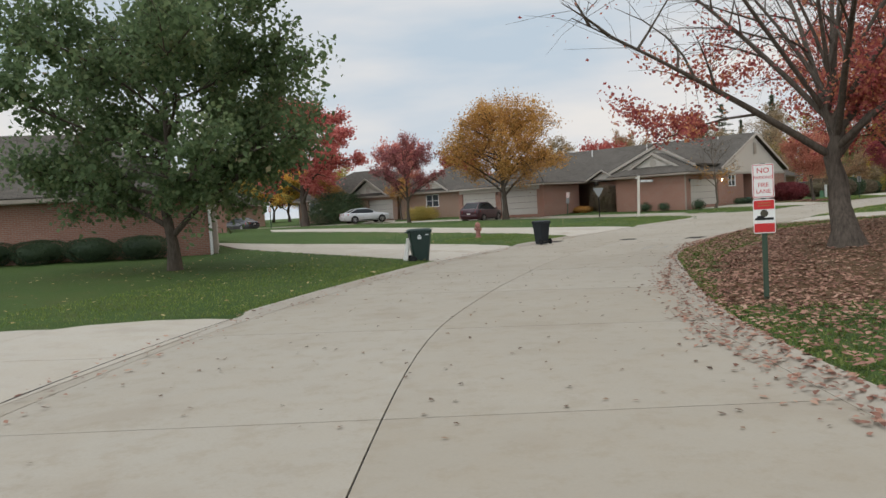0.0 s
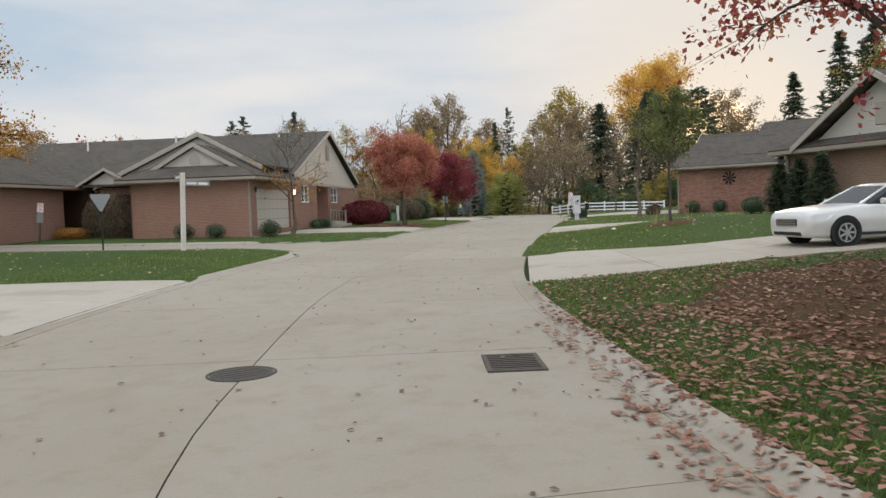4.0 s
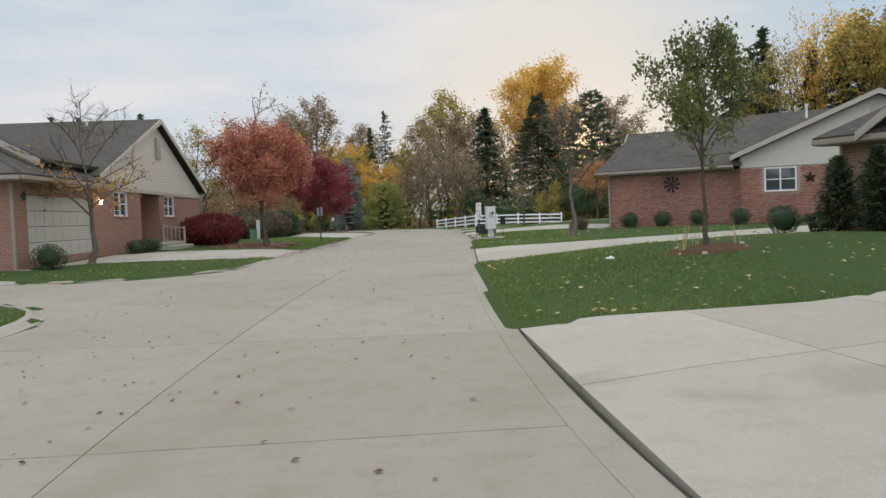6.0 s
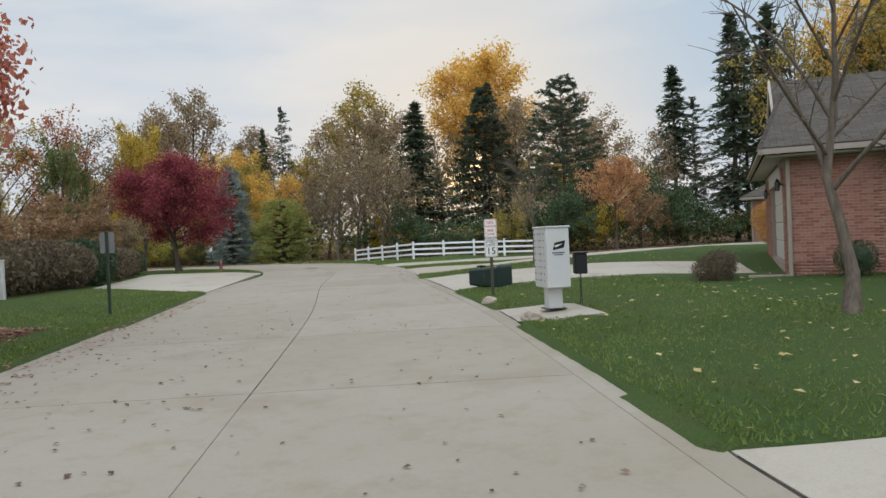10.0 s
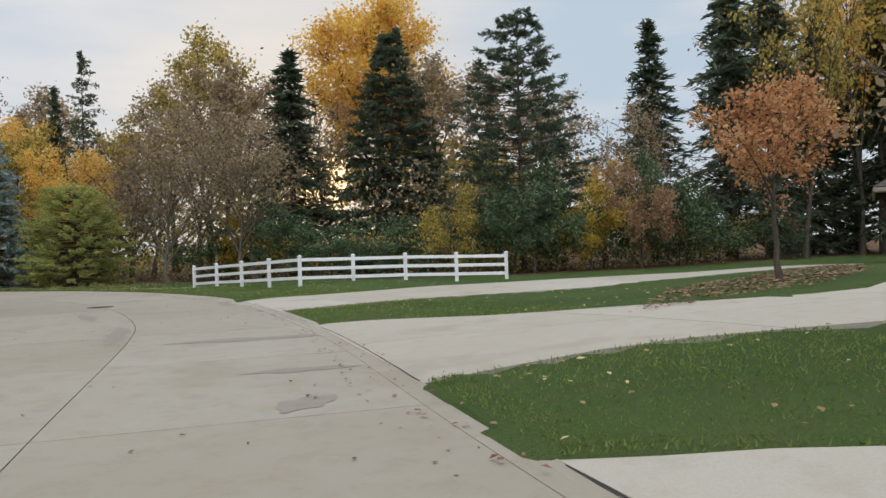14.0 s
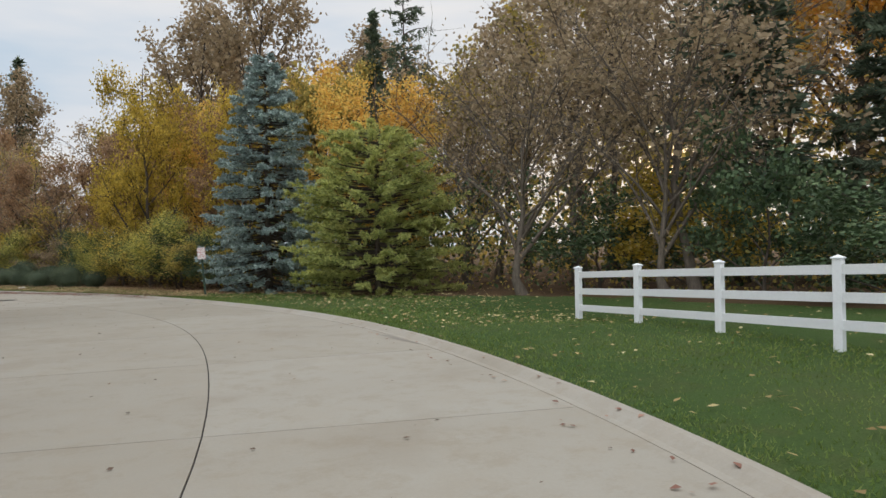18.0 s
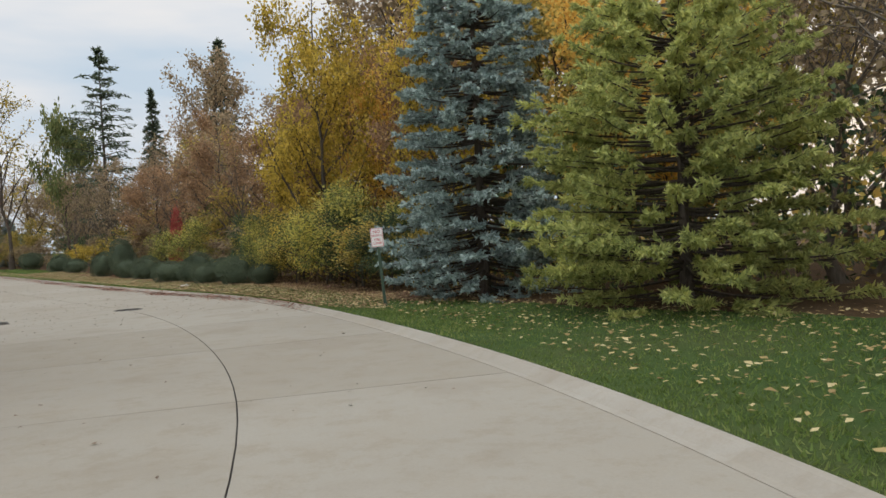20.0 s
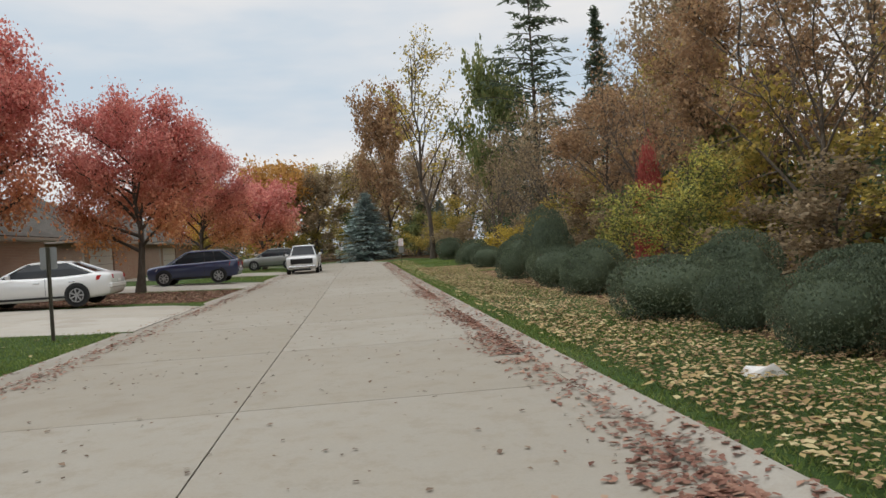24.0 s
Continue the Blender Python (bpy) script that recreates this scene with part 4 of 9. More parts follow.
def broadleaf(key, seed, H, R, base, limbs=11, subs=6, twigs=5, leaves=8000, size=0.2, top=0.5, spread=0.55, trunk_r=0.17, bare=0.0, crest=2.0, up=0.5, el0=-0.35, fork=0.0, sides=7, droop=0.0, clump=0.32, tidy=1.0):
    """A tapered trunk with limbs, branches and twigs in a rounded outline, and a crown of single leaves."""
    rng = np.random.default_rng(seed)
    V, F = [], []
    zc = base + (H - base) * top
    rz_u, rz_d = H - zc, zc - base

    def outline(d):
        rz = rz_u if d[2] > 0 else rz_d
        k = 1 / math.sqrt((d[0] ** 2 + d[1] ** 2) / R ** 2 + d[2] ** 2 / rz ** 2 + 1e-9)
        return np.array([0, 0, zc]) + d * k * rng.uniform(1 - 0.26 * tidy, 1 + 0.1 * (2 * tidy - 1))

    th = H * (0.9 if fork == 0 else fork)
    k = 9
    tp = np.stack([np.cumsum(rng.normal(size=k) * 0.012 * H), np.cumsum(rng.normal(size=k) * 0.012 * H), np.linspace(-0.15, th, k)], 1)
    tp[:, :2] -= tp[0, :2]
    tr = trunk_r * (1 - 0.85 * np.linspace(0, 1, k) ** 0.8) * (1 if fork == 0 else 1)
    tr[0] *= 1.5
    tr[1] *= 1.06
    tube_into(V, F, tp, tr, sides + 1)
    ends, lw = [], []
    for i in range(limbs):
        h = base * 0.85 + (th - base * 0.85) * (0.02 + 0.9 * i / limbs)
        p = np.array([np.interp(h, tp[:, 2], tp[:, 0]), np.interp(h, tp[:, 2], tp[:, 1]), h])
        az = i * 2.4 + rng.uniform(-0.4, 0.4)
        el = el0 + up * 1.45 * i / limbs + rng.uniform(-0.1, 0.35)
        d = np.array([math.cos(az) * math.cos(el), math.sin(az) * math.cos(el), math.sin(el)])
        q = outline(d)
        L = np.linalg.norm(q - p)
        c = bend(rng, p, q, 7, 0.10 - droop, 0.07)
        r0 = max(0.018, np.interp(h, tp[:, 2], tr) * 0.62)
        tube_into(V, F, c, np.linspace(r0, 0.012, 7), 5)
        for s in range(subs):
            u = 0.25 + 0.72 * (s + rng.uniform(0, 0.6)) / subs
            ps = c[int(u * 6)] + (c[min(6, int(u * 6) + 1)] - c[int(u * 6)]) * (u * 6 % 1)
            dd = rng.normal(size=3) * 0.9 + (q - p) / L
            dd[2] += 0.25
            dd /= np.linalg.norm(dd)
            qs = ps + dd * R * spread * tidy ** 0.6 * rng.uniform(0.45, 1.0) * (1.1 - 0.5 * u)
            cs = bend(rng, ps, qs, 5, 0.06 - droop, 0.08)
            tube_into(V, F, cs, np.linspace(max(0.011, r0 * 0.4), 0.006, 5), 4)
            for t_ in range(twigs):
                uu = rng.uniform(0.3, 1)
                pt = cs[min(4, int(uu * 4))]
                dt = rng.normal(size=3) + 0.8 * dd + np.array([0, 0, 0.15 - droop * 2])
                qt = pt + dt / np.linalg.norm(dt) * R * 0.24 * tidy * rng.uniform(0.4, 1.2)
                ct = bend(rng, pt, qt, 3, 0.04, 0.08)
                tube_into(V, F, ct, np.linspace(0.008, 0.003, 3), 3)
                ends.append(ct)
                lw.append(0.004 if pt[2] > base + (H - base) * crest * rng.uniform(0.9, 1.1) else 0.1 if rng.uniform() < bare * (0.4 + 1.2 * max(0, (pt[2] - base) / (H - base))) else 1.0)
    wood = quick_mesh("trunk", np.vstack(V), np.vstack(F), ["bark"])
    wood.polygons.foreach_set("use_smooth", [True] * len(wood.polygons))
    ends = np.array(ends)
    lw = np.array(lw) / np.sum(lw)
    pick = rng.choice(len(ends), leaves, p=lw)
    u = rng.uniform(0, 1.1, leaves)[:, None]
    c = ends[pick, 0] * (1 - u) + ends[pick, 2] * u + rng.normal(size=(leaves, 3)) * R * clump * 0.22
    c[:, 2] = np.maximum(c[:, 2], base * 0.55)
    V2, F2 = leaf_quads(rng, c, size, 0.3)
    LIB[key] = (wood, quick_mesh("crown", V2, F2, ["leaf green"]), H, R)


def conifer(key, seed, H, R, base, levels=30, per=9, n=26, size=0.3, droop=0.25, power=0.8, gap=0.0, irregular=0.15, trunk_r=0.2):
    """A straight trunk with whorls of drooping boughs, each with sprays of needles."""
    rng = np.random.default_rng(seed)
    V, F, C, A = [], [], [], []
    tube_into(V, F, np.stack([np.zeros(8), np.zeros(8), np.linspace(-0.15, H * 0.985, 8)], 1), trunk_r * (1 - 0.93 * np.linspace(0, 1, 8)), 7)
    for l in range(levels):
        f = (l + rng.uniform(0, 0.8)) / levels
        h = base + (H - base) * f
        if rng.uniform() < gap:
            continue
        L0 = R * max(0.02, 1 - f) ** power * (0.82 + 0.18 * min(1, f * 6)) + 0.12
        for b in range(per):
            az = 2 * math.pi * (b + rng.uniform(0, 0.9)) / per + l
            L = L0 * rng.uniform(1 - irregular * 2, 1 + irregular)
            d = np.array([math.cos(az), math.sin(az), 0])
            p = np.array([0, 0, h + rng.uniform(-0.5, 0.5) * (H - base) / levels * 1.6])
            q = p + d * L + np.array([0, 0, -droop * L + 0.1 * L * f])
            c = bend(rng, p, q, 5, 0.08, 0.03)
            tube_into(V, F, c, np.linspace(0.03 + 0.02 * L / R, 0.006, 5), 3)
            k = max(5, int(n * (0.35 + 0.65 * L / R)))
            u = rng.uniform(0.12, 1.04, k) ** 0.75
            pos = c[0] * (1 - u)[:, None] ** 2 + 2 * (u * (1 - u))[:, None] * c[2] + (u ** 2)[:, None] * c[4]
            side = np.array([-d[1], d[0], 0])
            lat = rng.normal(size=k) * 0.22 * L * (1.15 - u)
            pos = pos + side * lat[:, None] + rng.normal(size=(k, 3)) * 0.05 + np.array([0, 0, -1]) * np.abs(rng.normal(size=k))[:, None] * 0.09 * (0.5 + L / R)
            C.append(pos)
            A.append(d[None] * 0.75 + side * np.sign(lat)[:, None] * 0.55 + np.array([0, 0, -0.25 + 0.3 * f]))
    tipn = 60
    C.append(np.stack([rng.normal(size=tipn) * 0.08, rng.normal(size=tipn) * 0.08, H - rng.uniform(0, 0.09 * H, tipn)], 1))
    A.append(np.tile([0, 0, 1.0], (tipn, 1)) + rng.normal(size=(tipn, 3)) * 0.5)
    wood = quick_mesh("trunk", np.vstack(V), np.vstack(F), ["bark"])
    V2, F2 = leaf_quads(rng, np.vstack(C), size, 0.5, 1.5, np.vstack(A), 0.17)
    LIB[key] = (wood, quick_mesh("crown", V2, F2, ["needle dark"]), H, R)


def fir(key, seed, H, R, base, levels, per, shoots, needles, nl, nw, reach, droop, power):
    """A dense conifer: boughs set with side shoots, each shoot a brush of short needles."""
    rng = np.random.default_rng(seed)
    V, F, S, D, T = [], [], [], [], []
    tube_into(V, F, np.stack([np.zeros(8), np.zeros(8), np.linspace(-0.15, H * 0.98, 8)], 1), 0.17 * (1 - 0.93 * np.linspace(0, 1, 8)), 7)
    for l in range(levels):
        f = (l + rng.uniform(0, 0.7)) / levels
        L0 = R * max(0.03, 1 - f) ** power * (0.8 + 0.2 * min(1, f * 6)) + 0.1
        for b in range(per):
            az = 2 * math.pi * (b + rng.uniform(0, 0.9)) / per + l * 1.7
            L = L0 * rng.uniform(0.62, 1.16)
            d = np.array([math.cos(az), math.sin(az), 0])
            p = np.array([0, 0, base + (H - base) * f + rng.uniform(-0.3, 0.3)])
            q = p + d * L + np.array([0, 0, -droop * L + 0.25 * L * f])
            c = bend(rng, p, q, 5, -0.07, 0.04)
            tube_into(V, F, c, np.linspace(0.022 + 0.02 * L / R, 0.006, 5), 3)
            k = max(4, int(shoots * (0.35 + 0.65 * L / R)))
            u = rng.uniform(0.3, 1.0, k) ** 0.6
            u[0] = 0.97
            pos = c[0] * (1 - u)[:, None] ** 2 + 2 * (u * (1 - u))[:, None] * c[2] + (u ** 2)[:, None] * c[4]
            side = np.array([-d[1], d[0], 0])
            sg = np.where(rng.uniform(size=k) < 0.5, -1, 1)
            ax = d[None] * rng.uniform(0.5, 1.0, k)[:, None] + side * (sg * rng.uniform(0.2, 0.9, k))[:, None] + np.array([0, 0, 1]) * rng.normal(-0.05, 0.28, k)[:, None]
            ax[0] = d
            ax /= np.linalg.norm(ax, axis=1)[:, None]
            S.append(pos)
            D.append(ax)
            T.append(reach * rng.uniform(0.55, 1.15, k) * (1.15 - 0.45 * u) * (0.5 + 0.5 * L / R))
    S.append(np.tile([0, 0, H * 0.96], (6, 1)) + rng.normal(size=(6, 3)) * 0.05)
    D.append(np.tile([0, 0, 1.0], (6, 1)) + rng.normal(size=(6, 3)) * 0.3)
    T.append(np.full(6, reach))
    S, D, T = np.vstack(S), np.vstack(D), np.concatenate(T)
    i = np.repeat(np.arange(len(S)), needles)
    u = rng.uniform(0, 1, len(i))
    n = rng.normal(size=(len(i), 3))
    n -= D[i] * (n * D[i]).sum(1)[:, None]
    n /= np.linalg.norm(n, axis=1)[:, None] + 1e-9
    a = D[i] * 0.75 + n * 0.75
    c = S[i] + D[i] * (T[i] * u)[:, None] + a * nl * 0.45
    V2, F2 = leaf_quads(rng, c, nl, 0.3, 1.5, a * 3, nw / nl * 1.4)
    wood = quick_mesh("trunk", np.vstack(V), np.vstack(F), ["bark"])
    LIB[key] = (wood, quick_mesh("crown", V2, F2, ["needle blue"]), H, R)


def shrub(key, seed, n=2600, size=0.07, lumps=7, flat=0.72, shell=0.25, wild=0.0, amp=0.22):
    """A clipped or wild bush, one metre in radius: stems, and leaves near an uneven rounded shell."""
    rng = np.random.default_rng(seed)
    V, F = [], []
    for i in range(9):
        a = rng.uniform(0, 6.28)
        q = np.array([math.cos(a) * 0.7, math.sin(a) * 0.7, rng.uniform(0.5, 1.2) * flat * 2 * 0.7])
        tube_into(V, F, bend(rng, np.array([0.1 * math.cos(a), 0.1 * math.sin(a), -0.1]), q, 5, 0.1, 0.06), np.linspace(0.03, 0.008, 5), 4)
    d = rng.normal(size=(n, 3))
    d /= np.linalg.norm(d, axis=1)[:, None]
    ld = rng.normal(size=(lumps, 3))
    ld /= np.linalg.norm(ld, axis=1)[:, None]
    r = 1.01 - amp * 0.5 + amp * np.max(np.clip(d @ ld.T - 0.5, 0, 1) * 2, axis=1)
    r = r * (1 - shell * rng.uniform(0, 1, n) ** 2) + wild * np.abs(rng.normal(size=n))
    c = d * r[:, None]
    c[:, 2] = (c[:, 2] + 0.92) * flat
    c[:, 2] = np.maximum(c[:, 2], 0.02)
    V2, F2 = leaf_quads(rng, c, size)
    # dense twiggy heart under the leaves
    na, nb = 14, 9
    th, ph = np.meshgrid(np.linspace(0, 2 * math.pi, na, endpoint=False), np.linspace(0.12, 2.6, nb))
    dd = np.stack([np.cos(th) * np.sin(ph), np.sin(th) * np.sin(ph), np.cos(ph)], -1).reshape(-1, 3)
    rr = (1.01 - amp * 0.5 + amp * np.max(np.clip(dd @ ld.T - 0.5, 0, 1) * 2, axis=1)) * (0.87 - shell * 0.6) * rng.uniform(0.96, 1.03, len(dd))
    hv = dd * rr[:, None]
    hv[:, 2] = np.maximum((hv[:, 2] + 0.92) * flat, 0.03)
    i, j = np.meshgrid(np.arange(nb - 1), np.arange(na), indexing='ij')
    hf = np.stack([i * na + j, (i + 1) * na + j, (i + 1) * na + (j + 1) % na, i * na + (j + 1) % na], -1).reshape(-1, 4) + len(V2)
    V2, F2 = np.vstack([V2, hv]), np.vstack([F2, hf])
    LIB[key] = (quick_mesh("stem", np.vstack(V), np.vstack(F), ["bark"]), quick_mesh("foliage", V2, F2, ["shrub green"]), flat * 1.92, 1.0)


broadleaf("maple", 3, 9.5, 6.6, 2.6, limbs=16, subs=9, twigs=8, leaves=30000, size=0.125, top=0.42, trunk_r=0.34, bare=0.5, up=0.8, el0=-0.05, fork=0.45, spread=0.5, clump=0.12)
broadleaf("maple_bare", 4, 10.5, 6.6, 2.5, limbs=16, subs=9, twigs=7, leaves=14000, size=0.105, top=0.42, trunk_r=0.34, up=0.8, el0=-0.08, fork=0.45, spread=0.5, clump=0.12, crest=0.26, bare=0.3)
broadleaf("round", 5, 8.5, 4.2, 1.9, limbs=24, subs=8, twigs=6, leaves=38000, size=0.145, clump=0.34, tidy=0.38, top=0.42, trunk_r=0.2, up=0.85)
broadleaf("dome", 7, 8.5, 4.2, 1.9, limbs=26, subs=9, twigs=6, leaves=40000, size=0.125, clump=0.26, tidy=0.72, top=0.42, trunk_r=0.2, up=0.85)
broadleaf("airy", 15, 7.6, 3.4, 1.7, limbs=18, subs=8, twigs=7, leaves=15000, size=0.12, clump=0.2, tidy=0.5, top=0.42, trunk_r=0.15, up=0.9)
broadleaf("round_far", 6, 8.5, 4.2, 1.9, limbs=12, subs=5, twigs=3, leaves=6500, size=0.30, top=0.42, trunk_r=0.2, up=0.85)
broadleaf("oval", 8, 9.0, 3.0, 1.6, limbs=16, subs=7, twigs=6, leaves=30000, size=0.14, tidy=0.65, top=0.40, trunk_r=0.17, up=1.0, clump=0.2)
broadleaf("pear", 9, 8.3, 5.0, 1.0, limbs=20, subs=9, twigs=7, leaves=46000, size=0.17, tidy=0.8, clump=0.17, top=0.42, trunk_r=0.19, up=0.9, bare=0.2, el0=-0.5)
broadleaf("bare_top", 10, 8.0, 2.45, 1.7, limbs=20, subs=7, twigs=6, leaves=24000, size=0.12, top=0.34, trunk_r=0.13, up=1.05, crest=0.62, clump=0.42, tidy=0.6)
broadleaf("small", 11, 5.5, 2.2, 2.3, limbs=13, subs=6, twigs=6, leaves=6000, size=0.12, top=0.4, trunk_r=0.09, up=0.8, el0=-0.1, clump=0.3, tidy=0.7)
broadleaf("thin_low", 13, 6.0, 2.2, 2.0, limbs=12, subs=6, twigs=6, leaves=420, size=0.14, top=0.45, trunk_r=0.10, up=1.1, crest=0.34)
broadleaf("bare_young", 14, 6.5, 2.1, 2.1, limbs=13, subs=6, twigs=6, leaves=40, size=0.12, top=0.5, trunk_r=0.115, up=1.1)
broadleaf("thin", 12, 6.5, 1.9, 2.3, limbs=11, subs=6, twigs=5, leaves=700, size=0.12, top=0.5, trunk_r=0.11, up=1.1, bare=0.6)
broadleaf("wood_dense", 21, 13, 4.4, 2.0, limbs=13, subs=6, twigs=5, leaves=11000, size=0.28, top=0.5, trunk_r=0.2, up=1.0, clump=0.3)
broadleaf("wood_thin", 22, 14, 4.0, 3.0, limbs=13, subs=6, twigs=4, leaves=3000, size=0.24, top=0.55, trunk_r=0.18, up=1.1, bare=0.4)
broadleaf("wood_tall", 23, 20, 4.2, 6.5, limbs=13, subs=6, twigs=4, leaves=5000, size=0.32, top=0.6, trunk_r=0.26, up=1.2, clump=0.45)
broadleaf("wispy", 27, 19, 3.6, 4.5, limbs=15, subs=7, twigs=5, leaves=1500, size=0.26, top=0.55, trunk_r=0.2, up=1.4)
broadleaf("poplar", 28, 25.5, 6.4, 5.5, limbs=28, subs=9, twigs=5, leaves=26000, size=0.32, top=0.5, trunk_r=0.35, up=0.95, tidy=0.6, clump=0.4)
broadleaf("wood_vine", 24, 11, 3.4, 0.8, limbs=15, subs=7, twigs=6, leaves=17000, size=0.15, top=0.45, trunk_r=0.16, up=0.9, droop=0.14, clump=0.28)
broadleaf("under", 25, 4.6, 2.5, 0.25, limbs=9, subs=4, twigs=4, leaves=5200, size=0.15, top=0.42, trunk_r=0.06, up=0.8, clump=0.36)
broadleaf("under_fine", 29, 4.6, 2.5, 0.15, limbs=12, subs=6, twigs=5, leaves=15000, size=0.09, top=0.42, trunk_r=0.05, up=0.8, clump=0.3, droop=0.06)
broadleaf("tangle", 26, 9.5, 4.6, 1.2, limbs=14, subs=7, twigs=6, leaves=2300, size=0.14, top=0.45, trunk_r=0.18, up=0.8, fork=0.6)
conifer("spruce", 31, 14.5, 3.2, 0.4, levels=40, per=11, n=40, size=0.36, droop=0.28)
conifer("spruce_b", 32, 16, 2.6, 1.5, levels=38, per=8, n=28, size=0.40, droop=0.42, gap=0.1, irregular=0.28)
conifer("pine", 33, 15.5, 3.4, 3.0, levels=24, per=6, n=40, size=0.34, droop=-0.08, power=0.6, gap=0.2, irregular=0.4)
fir("blue_spruce", 34, 9.6, 2.6, 0.2, 36, 13, 19, 15, 0.10, 0.019, 0.38, 0.14, 0.55)
fir("white_pine", 35, 6.4, 4.0, 0.25, 24, 13, 26, 19, 0.115, 0.014, 0.42, 0.02, 0.36)
conifer("arborvitae", 36, 3.0, 0.72, 0.03, levels=30, per=10, n=16, size=0.14, droop=-0.5, power=0.75, trunk_r=0.06)
fir("near_spruce", 37, 14.6, 3.4, 0.4, 40, 12, 14, 13, 0.17, 0.022, 0.55, 0.28, 0.8)
fir("near_pine", 38, 15.2, 3.6, 2.6, 26, 9, 14, 12, 0.20, 0.022, 0.6, -0.08, 0.55)
shrub("ball", 41)
shrub("ball_b", 42, 2600, 0.075, 11, 0.72, 0.35, 0.02)
shrub("mound", 43, 4200, 0.085, 12, 0.55, 0.3, 0.03)
shrub("hedge_ball", 44, 11000, 0.045, 7, 0.70, 0.2, 0.012, 0.36)
shrub("hedge_lump", 46, 11000, 0.045, 9, 0.62, 0.22, 0.016, 0.45)
shrub("wild", 45, 14000, 0.06, 8, 0.66, 0.5, 0.16, 0.5)


def plant(name, key, x, y, h, w, leaf, label, category="tree", group="", bark="", rot=None, z=None, seed=0):
    """A plant of the library, h metres high and w across."""
    wood, crown, H, R = LIB[key]
    a = (x * 37 + y * 91) % 360 if rot is None else rot
    z = gz(x, y) - 0.02 if z is None else z
    top = new(name)
    top.matrix_basis = pose(x, y, z, 0, 0, a) @ Matrix.Diagonal((w / (2 * R), w / (2 * R), h / H, 1))
    tagged(top, label, category, group)
    names = ("stem", "foliage") if wood.name.startswith("stem") else ("trunk", "crown")
    for n, me, mt in ((names[0], wood, bark), (names[1], crown, leaf)):
        ob = new(n, me)
        ob.parent = top
        if mt:
            ob.material_slots[0].link = 'OBJECT'
            ob.material_slots[0].material = MATS[mt]
    return top


T_ = plant
T_("pear_tree", "pear", -8.35, 23.3, 8.7, 10.2, "leaf green", "broad pear tree with dark green leaves turning at the tips")
T_("maple_tree", "maple_bare", 10.1, 18.7, 10.4, 14.2, "leaf maple", "maple with bare upper branches and red and orange lower leaves", rot=40)
T_("maple_tree", "maple", 16.75, 27.25, 9.0, 13.4, "leaf maple", "half-bare maple with red leaves over a leaf-strewn lawn", rot=200)
T_("maple_tree", "oval", -14.6, 80.5, 15.4, 13.6, "leaf scarlet", "tall broad maple with bright pinkish-red leaves")
T_("maple_tree", "airy", -2.6, 61.2, 7.2, 6.2, "leaf plum", "small maple with mauve-red leaves")
T_("maple_tree", "dome", 5.1, 59.4, 9.3, 9.4, "leaf orange", "rounded maple with golden orange leaves", rot=15)
T_("maple_tree", "round", 9.9, 71.5, 5.0, 4.2, "leaf orange", "young maple with thin rust-orange leaves")
for x, y, h, w in ((-4.0, 78.2, 4.4, 3.6), (-12.4, 84.2, 4.8, 4.0)):
    T_("maple_tree", "small", x, y, h, w, "leaf orange", "young tree with orange leaves near a garage")
T_("young_tree", "thin_low", 22.0, 60.3, 5.6, 4.4, "leaf orange", "young nearly bare tree with a few yellow leaves", bark="bark pale")
T_("maple_tree", "bare_top", 32.3, 65.0, 7.9, 4.6, "leaf coral", "young maple with rust-red leaves and a bare top")
T_("maple_tree", "round", 57.9, 94.3, 7.5, 8.2, "leaf crimson", "rounded maple with burgundy leaves beside the lot")
T_("young_tree", "bare_young", 41.2, 53.2, 6.5, 4.2, "leaf brown", "nearly bare young tree on the lawn", bark="bark pale")
T_("pear_tree", "small", 27.25, 40.5, 4.7, 2.9, "leaf pear", "young pear tree with thin green leaves in a mulch ring")
T_("young_tree", "thin_low", 53.9, 65.7, 4.9, 3.0, "leaf brown", "bare young tree on a strip of grass", bark="bark pale")
T_("maple_tree", "small", 66.9, 67.75, 5.0, 4.3, "leaf amber", "young maple with orange-brown leaves over fallen leaves")

# ---- the woods ----
T_ = plant
W_ = "woodland tree"
T_("spruce_tree", "near_spruce", 93.4, 92.9, 16.9, 11.0, "needle dark", "dense dark green spruce behind the white fence")
T_("pine_tree", "near_pine", 89.2, 82.0, 15.2, 9.5, "needle dark", "dark ragged pine behind the white fence")
T_("spruce_tree", "spruce_b", 89.9, 99.1, 15.8, 8.5, "needle dark", "narrow dark spruce in the woods")
T_("poplar_tree", "poplar", 105.2, 100.7, 25.8, 13.5, "leaf gold", "tall poplar with bright golden leaves")
T_("woodland_tree", "wood_tall", 95.0, 111.2, 20.2, 8.6, "leaf olive", "tall tree with thin olive green leaves")
T_("pine_tree", "pine", 86.2, 115.2, 17.2, 4.4, "needle dark", "tall thin dark pine in the woods")
for x, y, h, w, k in ((103.5, 71.0, 22, 8.5, "spruce_b"), (102.0, 76.3, 17.5, 7.5, "spruce_b"), (112, 77.5, 16, 6, "pine"), (107, 68.5, 23, 9, "spruce_b"), (112, 72, 22, 9, "pine"), (114, 65, 21, 8, "spruce"), (118, 60, 24, 9, "spruce_b"), (111, 61, 21, 8, "spruce_b"), (88, 120.5, 15.5, 4.0, "spruce_b")):
    T_("spruce_tree" if k != "pine" else "pine_tree", k, x, y, h, w, "needle dark", "tall dark conifer at the edge of the woods")
